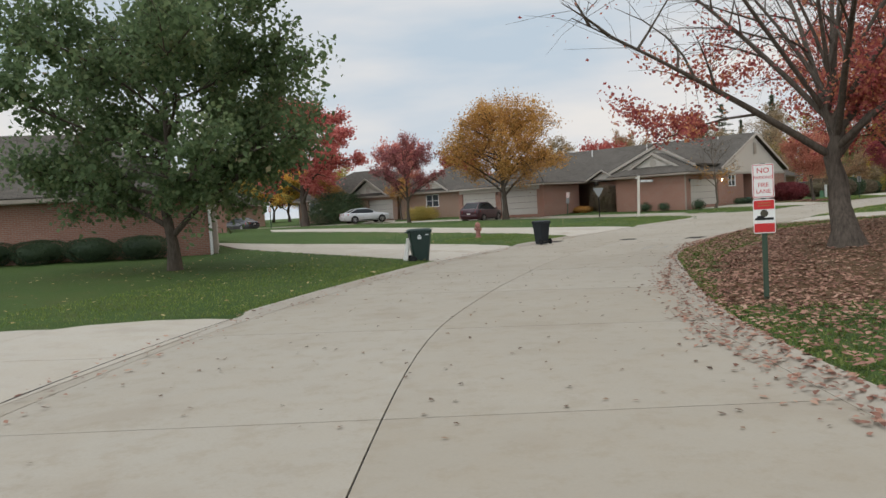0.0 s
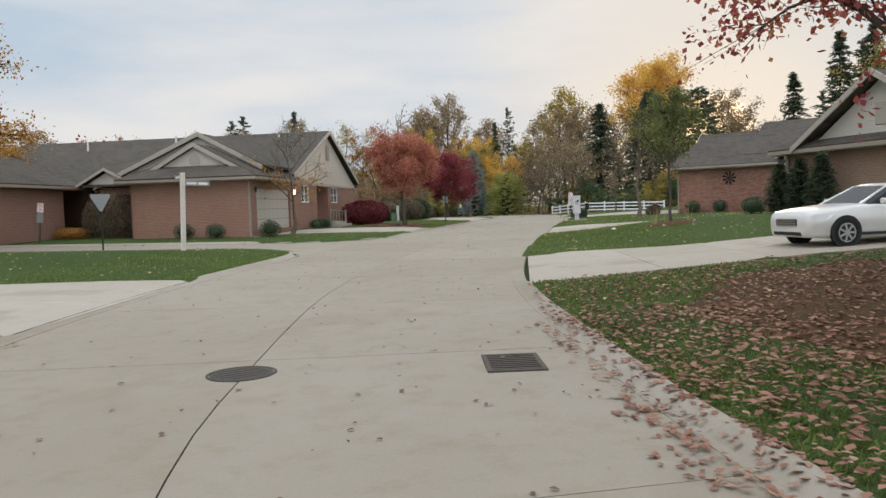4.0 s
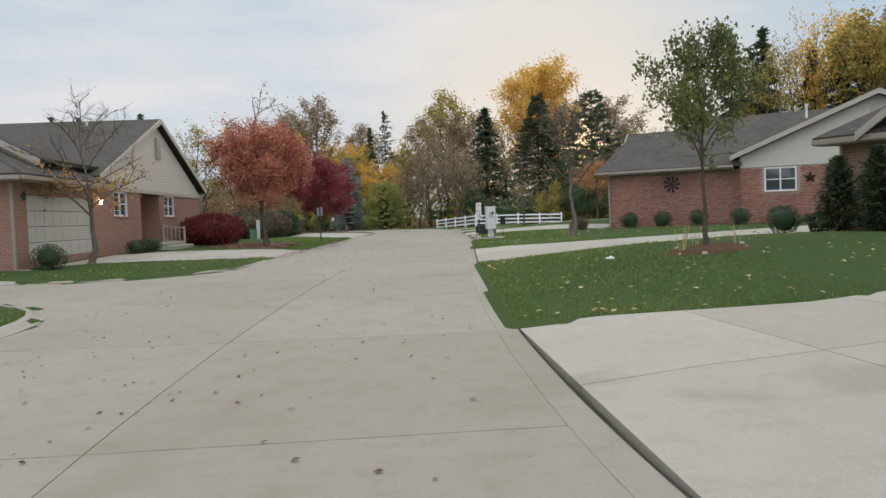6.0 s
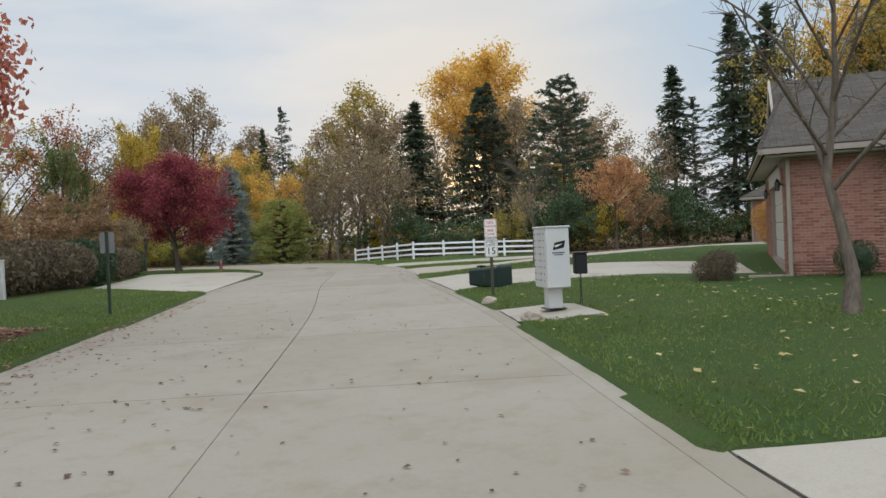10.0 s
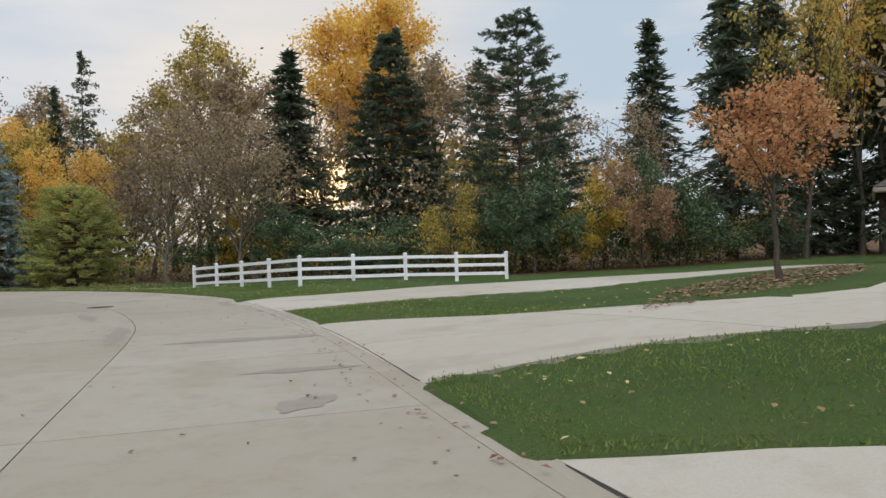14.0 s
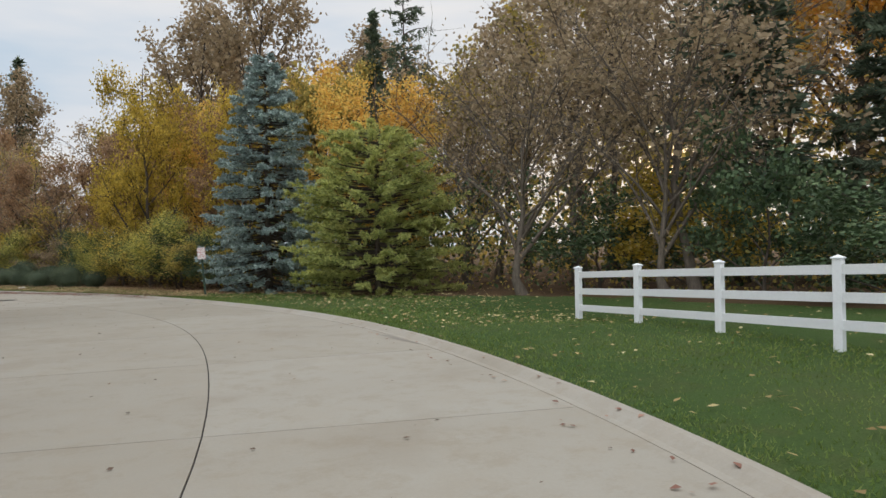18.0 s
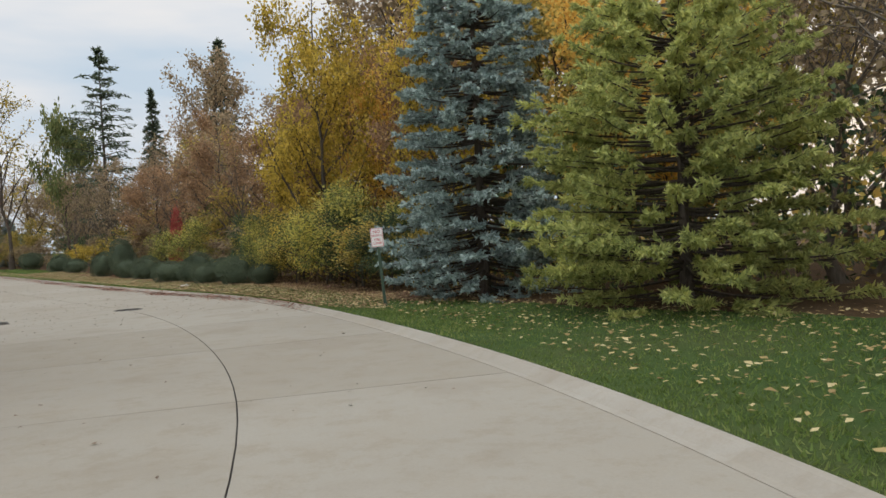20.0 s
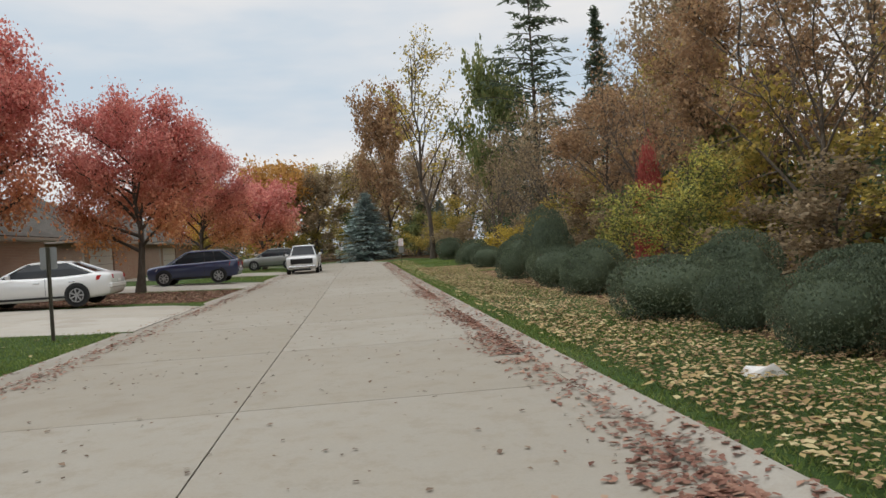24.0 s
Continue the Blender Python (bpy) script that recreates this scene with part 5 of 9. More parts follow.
T_("blue_spruce", "blue_spruce", 77.6, 113.6, 9.8, 5.4, "needle blue", "pale blue spruce with dense boughs down to the ground")
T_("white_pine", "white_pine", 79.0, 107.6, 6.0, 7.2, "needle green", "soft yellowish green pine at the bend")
T_("blue_spruce", "spruce", 49.5, 205, 7.4, 7.8, "needle blue", "blue-green spruce at the end of the road")
T_("blue_spruce", "spruce", 57.5, 207, 6.0, 5.0, "needle blue", "blue-green spruce at the end of the road")
for key, leaf, spots in (
        ("wood_tall", "leaf brown", ((88, 141, 19.5, 9), (86.5, 131.5, 21.5, 8), (84.5, 136.0, 19.5, 8), (91, 106, 16, 7), (97, 92, 16, 8), (101, 84, 13, 7), (93, 128, 17, 8), (100, 120, 18, 9), (80, 178, 22, 8), (110, 92, 18, 9), (104, 112, 18, 9))),
        ("wood_tall", "leaf gold", ((88.5, 125, 13.5, 7), (92, 136, 15, 7))),
        ("wood_thin", "leaf brown", ((85, 103, 11.5, 8), (82.5, 96.5, 10, 7.5), (86.5, 109, 11.5, 7), (84.5, 140, 13, 8), (80, 152, 13, 7.5), (76.5, 166, 13, 7), (73.5, 178, 12, 7), (70, 190, 12, 8), (66, 200, 12, 8), (96, 100, 13, 8), (97, 77, 11, 6), (60, 212, 12, 9), (70, 170, 10, 6), (67, 182, 10, 6))),
        ("wood_vine", "leaf gold", ((82.7, 112.4, 10.8, 6.8), (81.6, 128.5, 12.6, 6.0), (100.5, 79.5, 9.0, 5.0))),
        ("wood_dense", "leaf olive", ((86, 128, 11.5, 7), (85, 121, 11.5, 7), (92, 117, 12, 8), (83, 147, 12, 8), (78, 171, 12, 8), (64, 208, 11, 8))),
        ("wood_vine", "leaf russet", ((80.5, 122.5, 11, 6), (78.6, 137.5, 11.5, 6), (75.8, 149, 10.5, 6), (72.5, 160, 9.5, 6), (80.5, 132.5, 13, 6.5), (78.5, 175, 17, 7))),
        ("wood_vine", "leaf yellow", ((79.6, 119.6, 11.5, 4.8), (77.3, 127.2, 13.5, 5.4), (77.5, 132.5, 8.0, 4.6))),
        ("tangle", "leaf brown", ((80.5, 101.5, 9.0, 8), (81.8, 97.0, 9.5, 7), (84, 108, 9, 8), (69.5, 168, 8.5, 7), (66, 180, 8.5, 7))),
        ("tangle", "leaf russet", ((76.5, 143.5, 9, 7), (73.5, 155, 9, 7)))):
    for x, y, h, w in spots:
        T_("woodland_tree", key, x, y, h, w, leaf, bark="bark pale" if key in ("tangle", "wood_thin") else "", label={"leaf brown": "woodland tree with thin brown autumn leaves", "leaf russet": "woodland tree with reddish brown autumn leaves", "leaf gold": "woodland tree with golden yellow leaves", "leaf olive": "woodland tree with olive green leaves", "leaf yellow": "woodland tree hung with yellow vine leaves"}[leaf], category=W_, group="trees of the woods")
T_("maple_tree", "round_far", 89.5, 150, 15, 9, "leaf green", "green maple deep in the woods")
T_("pine_tree", "pine", 69.0, 182.5, 23.0, 9.0, "needle dark", "tall dark pine above the roadside woods")
T_("spruce_tree", "spruce_b", 74.0, 183.5, 19, 5.0, "needle dark", "narrow dark spruce above the roadside woods")
T_("spruce_tree", "spruce_b", 81.2, 182.5, 24.5, 8, "needle dark", "drooping dark spruce above the roadside woods")
T_("woodland_tree", "wispy", 59.3, 189.0, 19.6, 8.5, "leaf olive", "tall nearly bare tree at the end of the road", W_)
T_("woodland_tree", "wood_dense", 51.5, 207.5, 19.0, 8.5, "leaf russet", "tall tree with reddish brown leaves at the end of the road", W_)
T_("woodland_tree", "round_far", 65.0, 187, 17.0, 6.5, "leaf pear", "tall olive green tree at the end of the road", W_)
rng_u = np.random.default_rng(77)
edge_pts = resample(WOODS[0:22], 56)
for i, (x, y) in enumerate(edge_pts):
    t_ = i / 55
    leaf = ("leaf brown", "leaf olive", "leaf brown", "leaf olive", "shrub green", "leaf yellow", "leaf brown")[i % 7]
    if y < 112 and i % 4:
        leaf = "shrub green"
    if y >= 112 and leaf == "shrub green":
        leaf = "leaf pear"
    if 117 < y < 132:
        leaf = ("leaf bramble", "leaf bramble", "shrub green", "leaf lime", "leaf bramble")[i % 5]
    off = rng_u.uniform(1.0, 3.6)
    c = np.array([97, 98.0]) if y < 112 else (np.array([100, 165.0]) if x > 62 else np.array([60, 260.0]))
    d = c - np.array([x, y])
    d /= np.hypot(*d)
    off += 3.2 if y > 132 else 0
    x2, y2 = x + d[0] * off, y + d[1] * off
    if math.hypot(x2 - 77.6, y2 - 113.6) < 3.4 or math.hypot(x2 - 79, y2 - 107.6) < 3.2:
        continue
    T_("woodland_bush", "under_fine" if 112 < y < 134 else "under", x2, y2, rng_u.uniform(2.6, 5.2), rng_u.uniform(4.0, 6.0), leaf, {"leaf lime": "yellow-green undergrowth at the edge of the woods", "leaf bramble": "dark green undergrowth with yellow leaves at the edge of the woods", "leaf russet": "reddish brown undergrowth at the edge of the woods", "leaf pear": "green undergrowth at the edge of the woods", "shrub green": "dark green undergrowth at the edge of the woods", "leaf olive": "olive green undergrowth at the edge of the woods", "leaf brown": "brown autumn undergrowth at the edge of the woods", "leaf yellow": "yellow-leaved undergrowth at the edge of the woods"}[leaf], "bush", "undergrowth of the woods")
for i in range(12):
    u = rng_u.uniform(0, 1)
    x, y = edge_pts[int(u * 55)]
    x, y = x + rng_u.uniform(5, 14), y + rng_u.uniform(2, 6)
    T_("woodland_bush", "under", x, y, rng_u.uniform(4.5, 8.5), rng_u.uniform(5.5, 8), ("leaf brown", "shrub green", "leaf olive")[i % 3], "deep undergrowth within the woods", "bush", "undergrowth of the woods")
for x, y, h, w, leaf, label in ((85.0, 80.0, 6.0, 5.5, "shrub green", "dark green bush behind the white fence"), (89.0, 75.0, 5.6, 5.0, "leaf russet", "orange-brown bush at the edge of the woods"), (87.5, 77.5, 4.6, 4.5, "leaf yellow", "yellow-leaved bush at the edge of the woods"), (92.5, 74.0, 6.5, 5.5, "shrub green", "dark green bush at the edge of the woods")):
    T_("woodland_bush", "under", x, y, h, w, leaf, label, "bush", "undergrowth of the woods")
for x, y, h, w, leaf, label in ((76.6, 121.6, 3.0, 3.0, "shrub green", "dark green bush at the edge of the verge"), (76.4, 124.8, 3.4, 3.2, "leaf bramble", "dark green bush with yellow leaves at the edge of the verge"), (75.8, 127.4, 3.2, 3.0, "leaf bramble", "dark green bush with yellow leaves at the edge of the verge"), (76.8, 118.4, 2.6, 2.8, "shrub green", "green bush at the edge of the verge"), (75.4, 130.4, 3.0, 3.0, "leaf lime", "yellow-green bush behind the clipped evergreens"), (75.6, 134.2, 3.4, 3.4, "shrub green", "dark green bush behind the clipped evergreens")):
    T_("woodland_bush", "under_fine", x, y, h, w, leaf, label, "bush", "undergrowth of the woods")
for x, y, h, w, k, leaf, label in ((57.4, 109.6, 12.5, 7, "wood_thin", "leaf rust", "thin tree with pinkish brown leaves"), (61.5, 110.5, 12.0, 7, "wood_thin", "leaf brown", "thin tree with pale brown leaves"), (55.3, 103.5, 9.0, 3.4, "wood_dense", "leaf pear", "narrow dark green tree behind the hedge"), (63.8, 107.5, 11.5, 5, "wood_dense", "leaf yellow", "tree with yellow-green leaves"), (50.2, 97.5, 4.6, 6, "under", "leaf russet", "reddish brown bush behind the hedge"), (54.5, 100.5, 5.0, 6, "under", "leaf russet", "reddish brown bush behind the hedge"), (59.0, 104.0, 5.2, 6, "under", "leaf brown", "brown bush behind the hedge")):
    T_("woodland_bush" if k == "under" else "woodland_tree", k, x, y, h, w, leaf, label, "bush" if k == "under" else "tree", "plants beyond the lot")
# clipped evergreens along the verge
for x, y, h, w, kind in ((61.6, 183.2, 2.5, 2.6, 0), (64.8, 169.0, 2.0, 2.5, 1), (66.3, 163.0, 1.7, 2.1, 0), (68.2, 152.2, 2.2, 2.1, 1), (69.8, 146.7, 1.75, 2.2, 0), (70.5, 143.5, 1.8, 2.3, 1), (71.6, 137.4, 1.6, 2.4, 0), (72.9, 138.6, 1.9, 2.2, 1), (72.3, 135.3, 1.35, 1.5, 1), (72.8, 133.1, 1.4, 1.6, 0), (73.8, 134.6, 1.7, 2.0, 0), (73.7, 130.5, 1.75, 2.2, 1), (74.7, 129.0, 1.3, 1.5, 0)):
    T_("evergreen_shrub", ("hedge_ball", "hedge_lump")[kind], x, y, h * 0.77, w * 0.76, "yew", "rounded clipped evergreen beside the leaf-strewn verge", "shrub", "shrubs along the verge")
T_("evergreen_shrub", "hedge_lump", 69.6, 149.0, 2.5, 1.6, "yew", "tall clipped evergreen beside the verge", "shrub", "shrubs along the verge")
T_("yellow_bush", "under_fine", 73.2, 144.4, 3.5, 4.6, "leaf lime", "large bush with yellow-green leaves", "bush")
T_("red_bush", "wild", 73.0, 150.2, 3.9, 0.9, "leaf red", "thin bush with bright red leaves", "bush")
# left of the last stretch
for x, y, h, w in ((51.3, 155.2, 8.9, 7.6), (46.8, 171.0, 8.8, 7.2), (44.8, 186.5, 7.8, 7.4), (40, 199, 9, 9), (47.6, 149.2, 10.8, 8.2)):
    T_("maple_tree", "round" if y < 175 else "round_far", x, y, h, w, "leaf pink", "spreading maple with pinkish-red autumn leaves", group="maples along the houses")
T_("maple_tree", "round_far", 36, 214, 13, 11, "leaf orange", "large orange maple behind the houses")
T_("woodland_tree", "wood_dense", 45, 222, 12, 10, "leaf olive", "green tree beyond the end of the road", W_)
# behind the houses of the first stretch
for x, y, h, w, k, lf in ((22, 138, 13, 7, "wood_tall", "leaf brown"), (30, 137, 12, 10, "round_far", "leaf red"), (41, 117, 13.0, 4.5, "pine", "needle dark"), (38, 140, 12, 8, "wood_tall", "leaf brown"), (-6, 120, 12, 9, "round_far", "leaf pink"), (4, 126, 11, 9, "round_far", "leaf red"), (-30, 118, 12, 9, "wood_dense", "leaf gold"), (-40, 100, 9, 8, "wood_dense", "leaf olive"), (-24, 132, 11, 9, "round_far", "leaf red"), (46, 128, 13, 8, "wood_tall", "leaf brown"), (53, 124, 13, 9, "wood_thin", "leaf brown"), (44, 124, 10.5, 8, "wood_thin", "leaf rust"), (33, 115, 9, 7, "round_far", "leaf rust"), (55.5, 112, 12.5, 8, "wood_thin", "leaf olive"), (-27, 121, 8.5, 9, "wood_dense", "leaf rust"), (-19.5, 112, 7, 8, "wood_dense", "leaf olive"), (-22, 124, 8, 9, "wood_dense", "leaf olive"), (-34, 142, 10, 14, "wood_dense", "leaf rust"), (-22, 147, 10, 14, "wood_dense", "leaf olive"), (-46, 134, 10, 14, "wood_dense", "leaf brown"), (-10, 152, 9, 14, "wood_dense", "leaf brown"), (-22.8, 113, 8, 9, "wood_dense", "leaf gold"), (-29, 112, 7, 9, "wood_dense", "leaf olive")):
    T_("distant_tree", k, x, y, h, w, lf, "autumn tree rising behind the houses", "tree", "trees behind the houses")

for x, y, h, w, k, lf in ((49, 211, 12, 8, "wood_thin", "leaf brown"), (41, 214, 11, 9, "wood_dense", "leaf brown"), (33, 216, 10, 9, "wood_thin", "leaf olive"), (55, 206, 10, 7, "wood_thin", "leaf brown"), (46, 222, 14, 9, "wood_tall", "leaf brown"), (24, 217, 11, 9, "wood_dense", "leaf gold"), (37, 224, 13, 9, "wood_tall", "leaf olive"), (53, 219, 13, 8, "wood_tall", "leaf brown"), (14, 220, 11, 9, "wood_dense", "leaf rust"), (61, 198, 11, 7, "wood_thin", "leaf brown")):
    T_("woodland_tree", k, x, y, h, w, lf, "autumn tree beyond the end of the road", W_, "trees beyond the road's end")

for x, y, h, w, k, lf in ((103, 66.5, 20, 8, "wood_thin", "leaf olive"), (110, 62.5, 24, 9, "wood_thin", "leaf gold"), (116, 69, 22, 9, "wood_thin", "leaf brown"), (119, 62, 25, 10, "wood_tall", "leaf gold"), (108, 57, 23, 11, "wood_tall", "leaf olive"), (116, 54, 24, 12, "spruce_b", "needle dark"), (124, 58, 25, 12, "wood_tall", "leaf brown"), (105, 52, 20, 10, "wood_dense", "leaf olive"), (113, 47, 21, 11, "wood_tall", "leaf olive"), (98, 47, 17, 9, "wood_dense", "leaf brown"), (106, 42, 18, 10, "wood_tall", "leaf brown")):
    T_("woodland_tree" if lf != "needle dark" else "spruce_tree", k, x, y, h, w, lf, "tall tree behind the houses on the lane", W_, "trees behind the lane")

# ---- houses ----


def frame_at(px, py, dx, dy, z):
    """Local frame: x along the wall, y into the house."""
    return pose(px, py, z, 0, 0, math.degrees(math.atan2(dy, dx)))


def slab_with_holes(x0, x1, z0, z1, y0, y1, holes=(), along='x'):
    """One welded panel between two planes, with rectangular openings through it."""
    sh = Shape()
    holes = [(max(a, x0), min(b, x1), max(c, z0), min(d, z1)) for a, b, c, d in holes]
    xs = sorted({x0, x1, *[h[0] for h in holes], *[h[1] for h in holes]})
    zs = sorted({z0, z1, *[h[2] for h in holes], *[h[3] for h in holes]})
    nx, nz = len(xs) - 1, len(zs) - 1
    full = [[not any(h[0] < (xs[i] + xs[i + 1]) / 2 < h[1] and h[2] < (zs[k] + zs[k + 1]) / 2 < h[3] for h in holes) for k in range(nz)] for i in range(nx)]
    ids = {}

    def vid(i, k, b):
        if (i, k, b) not in ids:
            ids[(i, k, b)] = len(sh.v)
            y = y1 if b else y0
            sh.v.append((xs[i], y, zs[k]) if along == 'x' else (y, xs[i], zs[k]))
        return ids[(i, k, b)]

    def solid(i, k):
        return 0 <= i < nx and 0 <= k < nz and full[i][k]

    for i in range(nx):
        for k in range(nz):
            if not full[i][k]:
                continue
            c = [(i, k), (i + 1, k), (i + 1, k + 1), (i, k + 1)]
            sh.f.append(tuple(vid(*p, 0) for p in c))
            sh.f.append(tuple(vid(*p, 1) for p in reversed(c)))
            for (di, dk), p, q in (((0, -1), c[0], c[1]), ((1, 0), c[1], c[2]), ((0, 1), c[2], c[3]), ((-1, 0), c[3], c[0])):
                if not solid(i + di, k + dk):
                    sh.f.append((vid(*q, 0), vid(*p, 0), vid(*p, 1), vid(*q, 1)))
    return sh


def wall_panel(house, x0, x1, y, z0, z1, holes=(), mat="red brick", th=0.22, along='x', name="wall"):
    """A wall with real openings: holes are (a0, a1, z0, z1) along it."""
    return part(name, slab_with_holes(x0, x1, z0, z1, y, y + th, holes, along), mat, house)


def roof_slab(house, pts, th=0.16, mat="roof shingle", name="roof"):
    """A flat roof plane with thickness; shingle courses run along its first edge."""
    P = [Vector(p) for p in pts]
    n = (P[1] - P[0]).cross(P[2] - P[0]).normalized()
    if n.z < 0:
        n = -n
    sh = Shape().loft([[tuple(p) for p in P], [tuple(p + n * th) for p in P]])
    me = sh.mesh(name)
    u = (P[1] - P[0]).normalized()
    v = n.cross(u)
    lay = me.uv_layers.new(name="UVMap")
    co = [vv.co for vv in me.vertices]
    for lp in me.loops:
        c = co[lp.vertex_index]
        lay.data[lp.index].uv = (c.dot(u), c.dot(v))
    return part(name, me, mat, house)


def rail(house, p, q, w, h, mat, name="fascia"):
    """A board of height h and depth w from p to q."""
    p, q = Vector(p), Vector(q)
    d = (q - p).normalized()
    s = d.cross(Vector((0, 0, 1))).normalized() * w / 2
    up = Vector((0, 0, h / 2))
    r = [[tuple(c - s - up), tuple(c + s - up), tuple(c + s + up), tuple(c - s + up)] for c in (p, q)]
    return part(name, Shape().loft(r), mat, house)


def window(house, x0, x1, z0, z1, y, panes=2, grid=False, sill=True, into=1):
    """A sash window in a wall opening: frame, panes, sill."""
    # flat dark sheet behind the panes paints the gloom of the room
    w = part("window", Shape().box(x0, y + 0.16, z0, x1, y + 0.19, z1), "dark door and shade", house, "dark backing that stands in for the unlit room")
    t = 0.075
    part("window_frame", slab_with_holes(x0, x1, z0, z1, y - 0.02, y + 0.08, [(x0 + t, x1 - t, z0 + t, z1 - t)]), "white frame", w, "white window frame")
    xs = np.linspace(x0 + t, x1 - t, panes + 1)
    for i in range(panes):
        part("pane", Shape().box(xs[i] + 0.012, y + 0.055, z0 + t, xs[i + 1] - 0.012, y + 0.065, z1 - t), "window glass", w)
        if i:
            part("mullion", Shape().box(xs[i] - 0.035, y - 0.01, z0 + t, xs[i] + 0.035, y + 0.05, z1 - t, 0.006), "white frame", w)
    zm = (z0 + z1) / 2
    part("meeting_rail", Shape().box(x0 + t, y, zm - 0.025, x1 - t, y + 0.05, zm + 0.025, 0.006), "white frame", w)
    if grid:
        for k in range(1, 5):
            z = z0 + t + (z1 - z0 - 2 * t) * k / 5
            part("glazing_bar", Shape().box(x0 + t, y + 0.035, z - 0.009, (x0 + x1) / 2, y + 0.053, z + 0.009), "white frame", w)
    if sill:
        part("sill", Shape().box(x0 - 0.06, y - 0.07, z0 - 0.075, x1 + 0.06, y + 0.1, z0 - 0.002, 0.01), "tan brick", w, "brick window sill")
    return w


def garage_door(house, x0, x1, z1, y, along='x', inward=1):
    """A sectional door: four panels, each with raised fields."""
    ph = z1 / 4
    d = part("garage_door", Shape().box(x0, y + 0.13, 0, x1, y + 0.16, z1) if along == 'x' else Shape().box(y + 0.13 * inward, x0, 0, y + 0.16 * inward, x1, z1) if inward > 0 else Shape().box(y - 0.16, x0, 0, y - 0.13, x1, z1), "dark door and shade", house, "closed pale sectional garage door")
    for k in range(4):
        sh = Shape()
        a0, a1, c0, c1 = x0 + 0.01, x1 - 0.01, k * ph + 0.01, (k + 1) * ph - 0.008
        if along == 'x':
            sh.box(a0, y + 0.09, c0, a1, y + 0.128, c1, 0.01)
        elif inward > 0:
            sh.box(y + 0.09, a0, c0, y + 0.128, a1, c1, 0.01)
        else:
            sh.box(y - 0.128, a0, c0, y - 0.09, a1, c1, 0.01)
        n = max(2, int((a1 - a0) / 0.6))
        w = (a1 - a0) / n
        for i in range(n):
            p0, p1 = a0 + i * w + 0.06, a0 + (i + 1) * w - 0.06
            if along == 'x':
                sh.box(p0, y + 0.078, c0 + 0.08, p1, y + 0.09, c1 - 0.08, 0.005)
            elif inward > 0:
                sh.box(y + 0.078, p0, c0 + 0.08, y + 0.09, p1, c1 - 0.08, 0.005)
            else:
                sh.box(y - 0.09, p0, c0 + 0.08, y - 0.078, p1, c1 - 0.08, 0.005)
        part("panel", sh, "garage door", d)
    return d


def siding_gable(house, xa, xb, xp, z0, zp, y, th=0.1):
    """Lap siding in a gable: one board over another."""
    n = int((zp - z0) / 0.14)
    for i in range(n):
        a, b = z0 + (zp - z0) * i / n, z0 + (zp - z0) * (i + 1) / n
        fa, fb = (a - z0) / (zp - z0), (b - z0) / (zp - z0)
        p = [(xa + (xp - xa) * fa, a), (xb + (xp - xb) * fa, a), (xb + (xp - xb) * fb, b), (xa + (xp - xa) * fb, b)]
        sh = Shape()
        sh.loft([[(p[0][0], y - 0.022, p[0][1]), (p[1][0], y - 0.022, p[1][1]), (p[2][0], y - 0.004, p[2][1]), (p[3][0], y - 0.004, p[3][1])], [(q[0], y + th, q[1]) for q in p]])
        part("siding_board", sh, "siding", house)


def lantern(house, x, y, z, nx, ny, glass="window glass"):
    l = part("lantern", Shape().box(x - 0.05, y - 0.05, z + 0.12, x + 0.05, y + 0.05, z + 0.15, 0.01).cyl((x, y, z + 0.15), (x, y, z + 0.22), 0.05, 0.008, 8), "dark metal", house, "black carriage lantern")
    part("lantern_glass", Shape().cyl((x, y, z - 0.1), (x, y, z + 0.12), 0.045, 0.07, 6), glass, l)
    part("lantern_arm", Shape().cyl((x, y, z + 0.12), (x - nx * 0.16, y - ny * 0.16, z + 0.02), 0.012, 0.012, 6), "dark metal", l)


# House one: gable end, porch and garage wing beside the junction
h1 = empty("house", frame_at(19.5, 59.5, 0.687, 0.727, 0.80), "single-storey brick house with a siding gable and grey shingle roof", "house")
wall_panel(h1, 0.0, 21.9, 0.0, -0.5, 2.62, [(0.75, 6.05, 0.0, 2.12), (8.2, 9.8, 1.42, 2.5), (11.5, 14.2, -0.5, 2.55), (15.0, 16.7, 1.42, 2.5)])
wall_panel(h1, 0.22, 6.2, 0.0, -0.5, 2.62, along='y')
wall_panel(h1, 6.2, 22.0, 6.7, -0.5, 2.62, along='y')
wall_panel(h1, 0.22, 22.0, 21.68, -0.5, 2.62, along='y')
wall_panel(h1, 0.22, 6.7, 6.2, -0.5, 2.62)
wall_panel(h1, 6.9, 21.6, 22.0, -0.5, 2.62)
part("porch_back", Shape().box(11.4, 1.6, -0.3, 14.3, 1.75, 2.6), "red brick", h1)
part("front_door", Shape().box(12.2, 1.53, 0.2, 13.15, 1.6, 2.25, 0.01), "dark door and shade", h1, "dark front door within a shaded porch")
part("porch_side", Shape().box(11.3, 0.23, -0.3, 11.45, 1.6, 2.6), "red brick", h1)
part("porch_side", Shape().box(14.25, 0.23, -0.3, 14.4, 1.6, 2.6), "red brick", h1)
part("porch_floor", Shape().box(11.46, -1.2, -0.5, 14.24, 1.6, 0.16, 0.02), "drive concrete", h1, "concrete porch floor")
part("porch_step", Shape().box(11.46, -1.6, -0.5, 14.24, -1.21, 0.0, 0.02), "drive concrete", h1)
garage_door(h1, 0.75, 6.05, 2.12, 0.02)
window(h1, 8.2, 9.8, 1.42, 2.5, 0.03, 2, True)
window(h1, 15.0, 16.7, 1.42, 2.5, 0.03, 2, True)
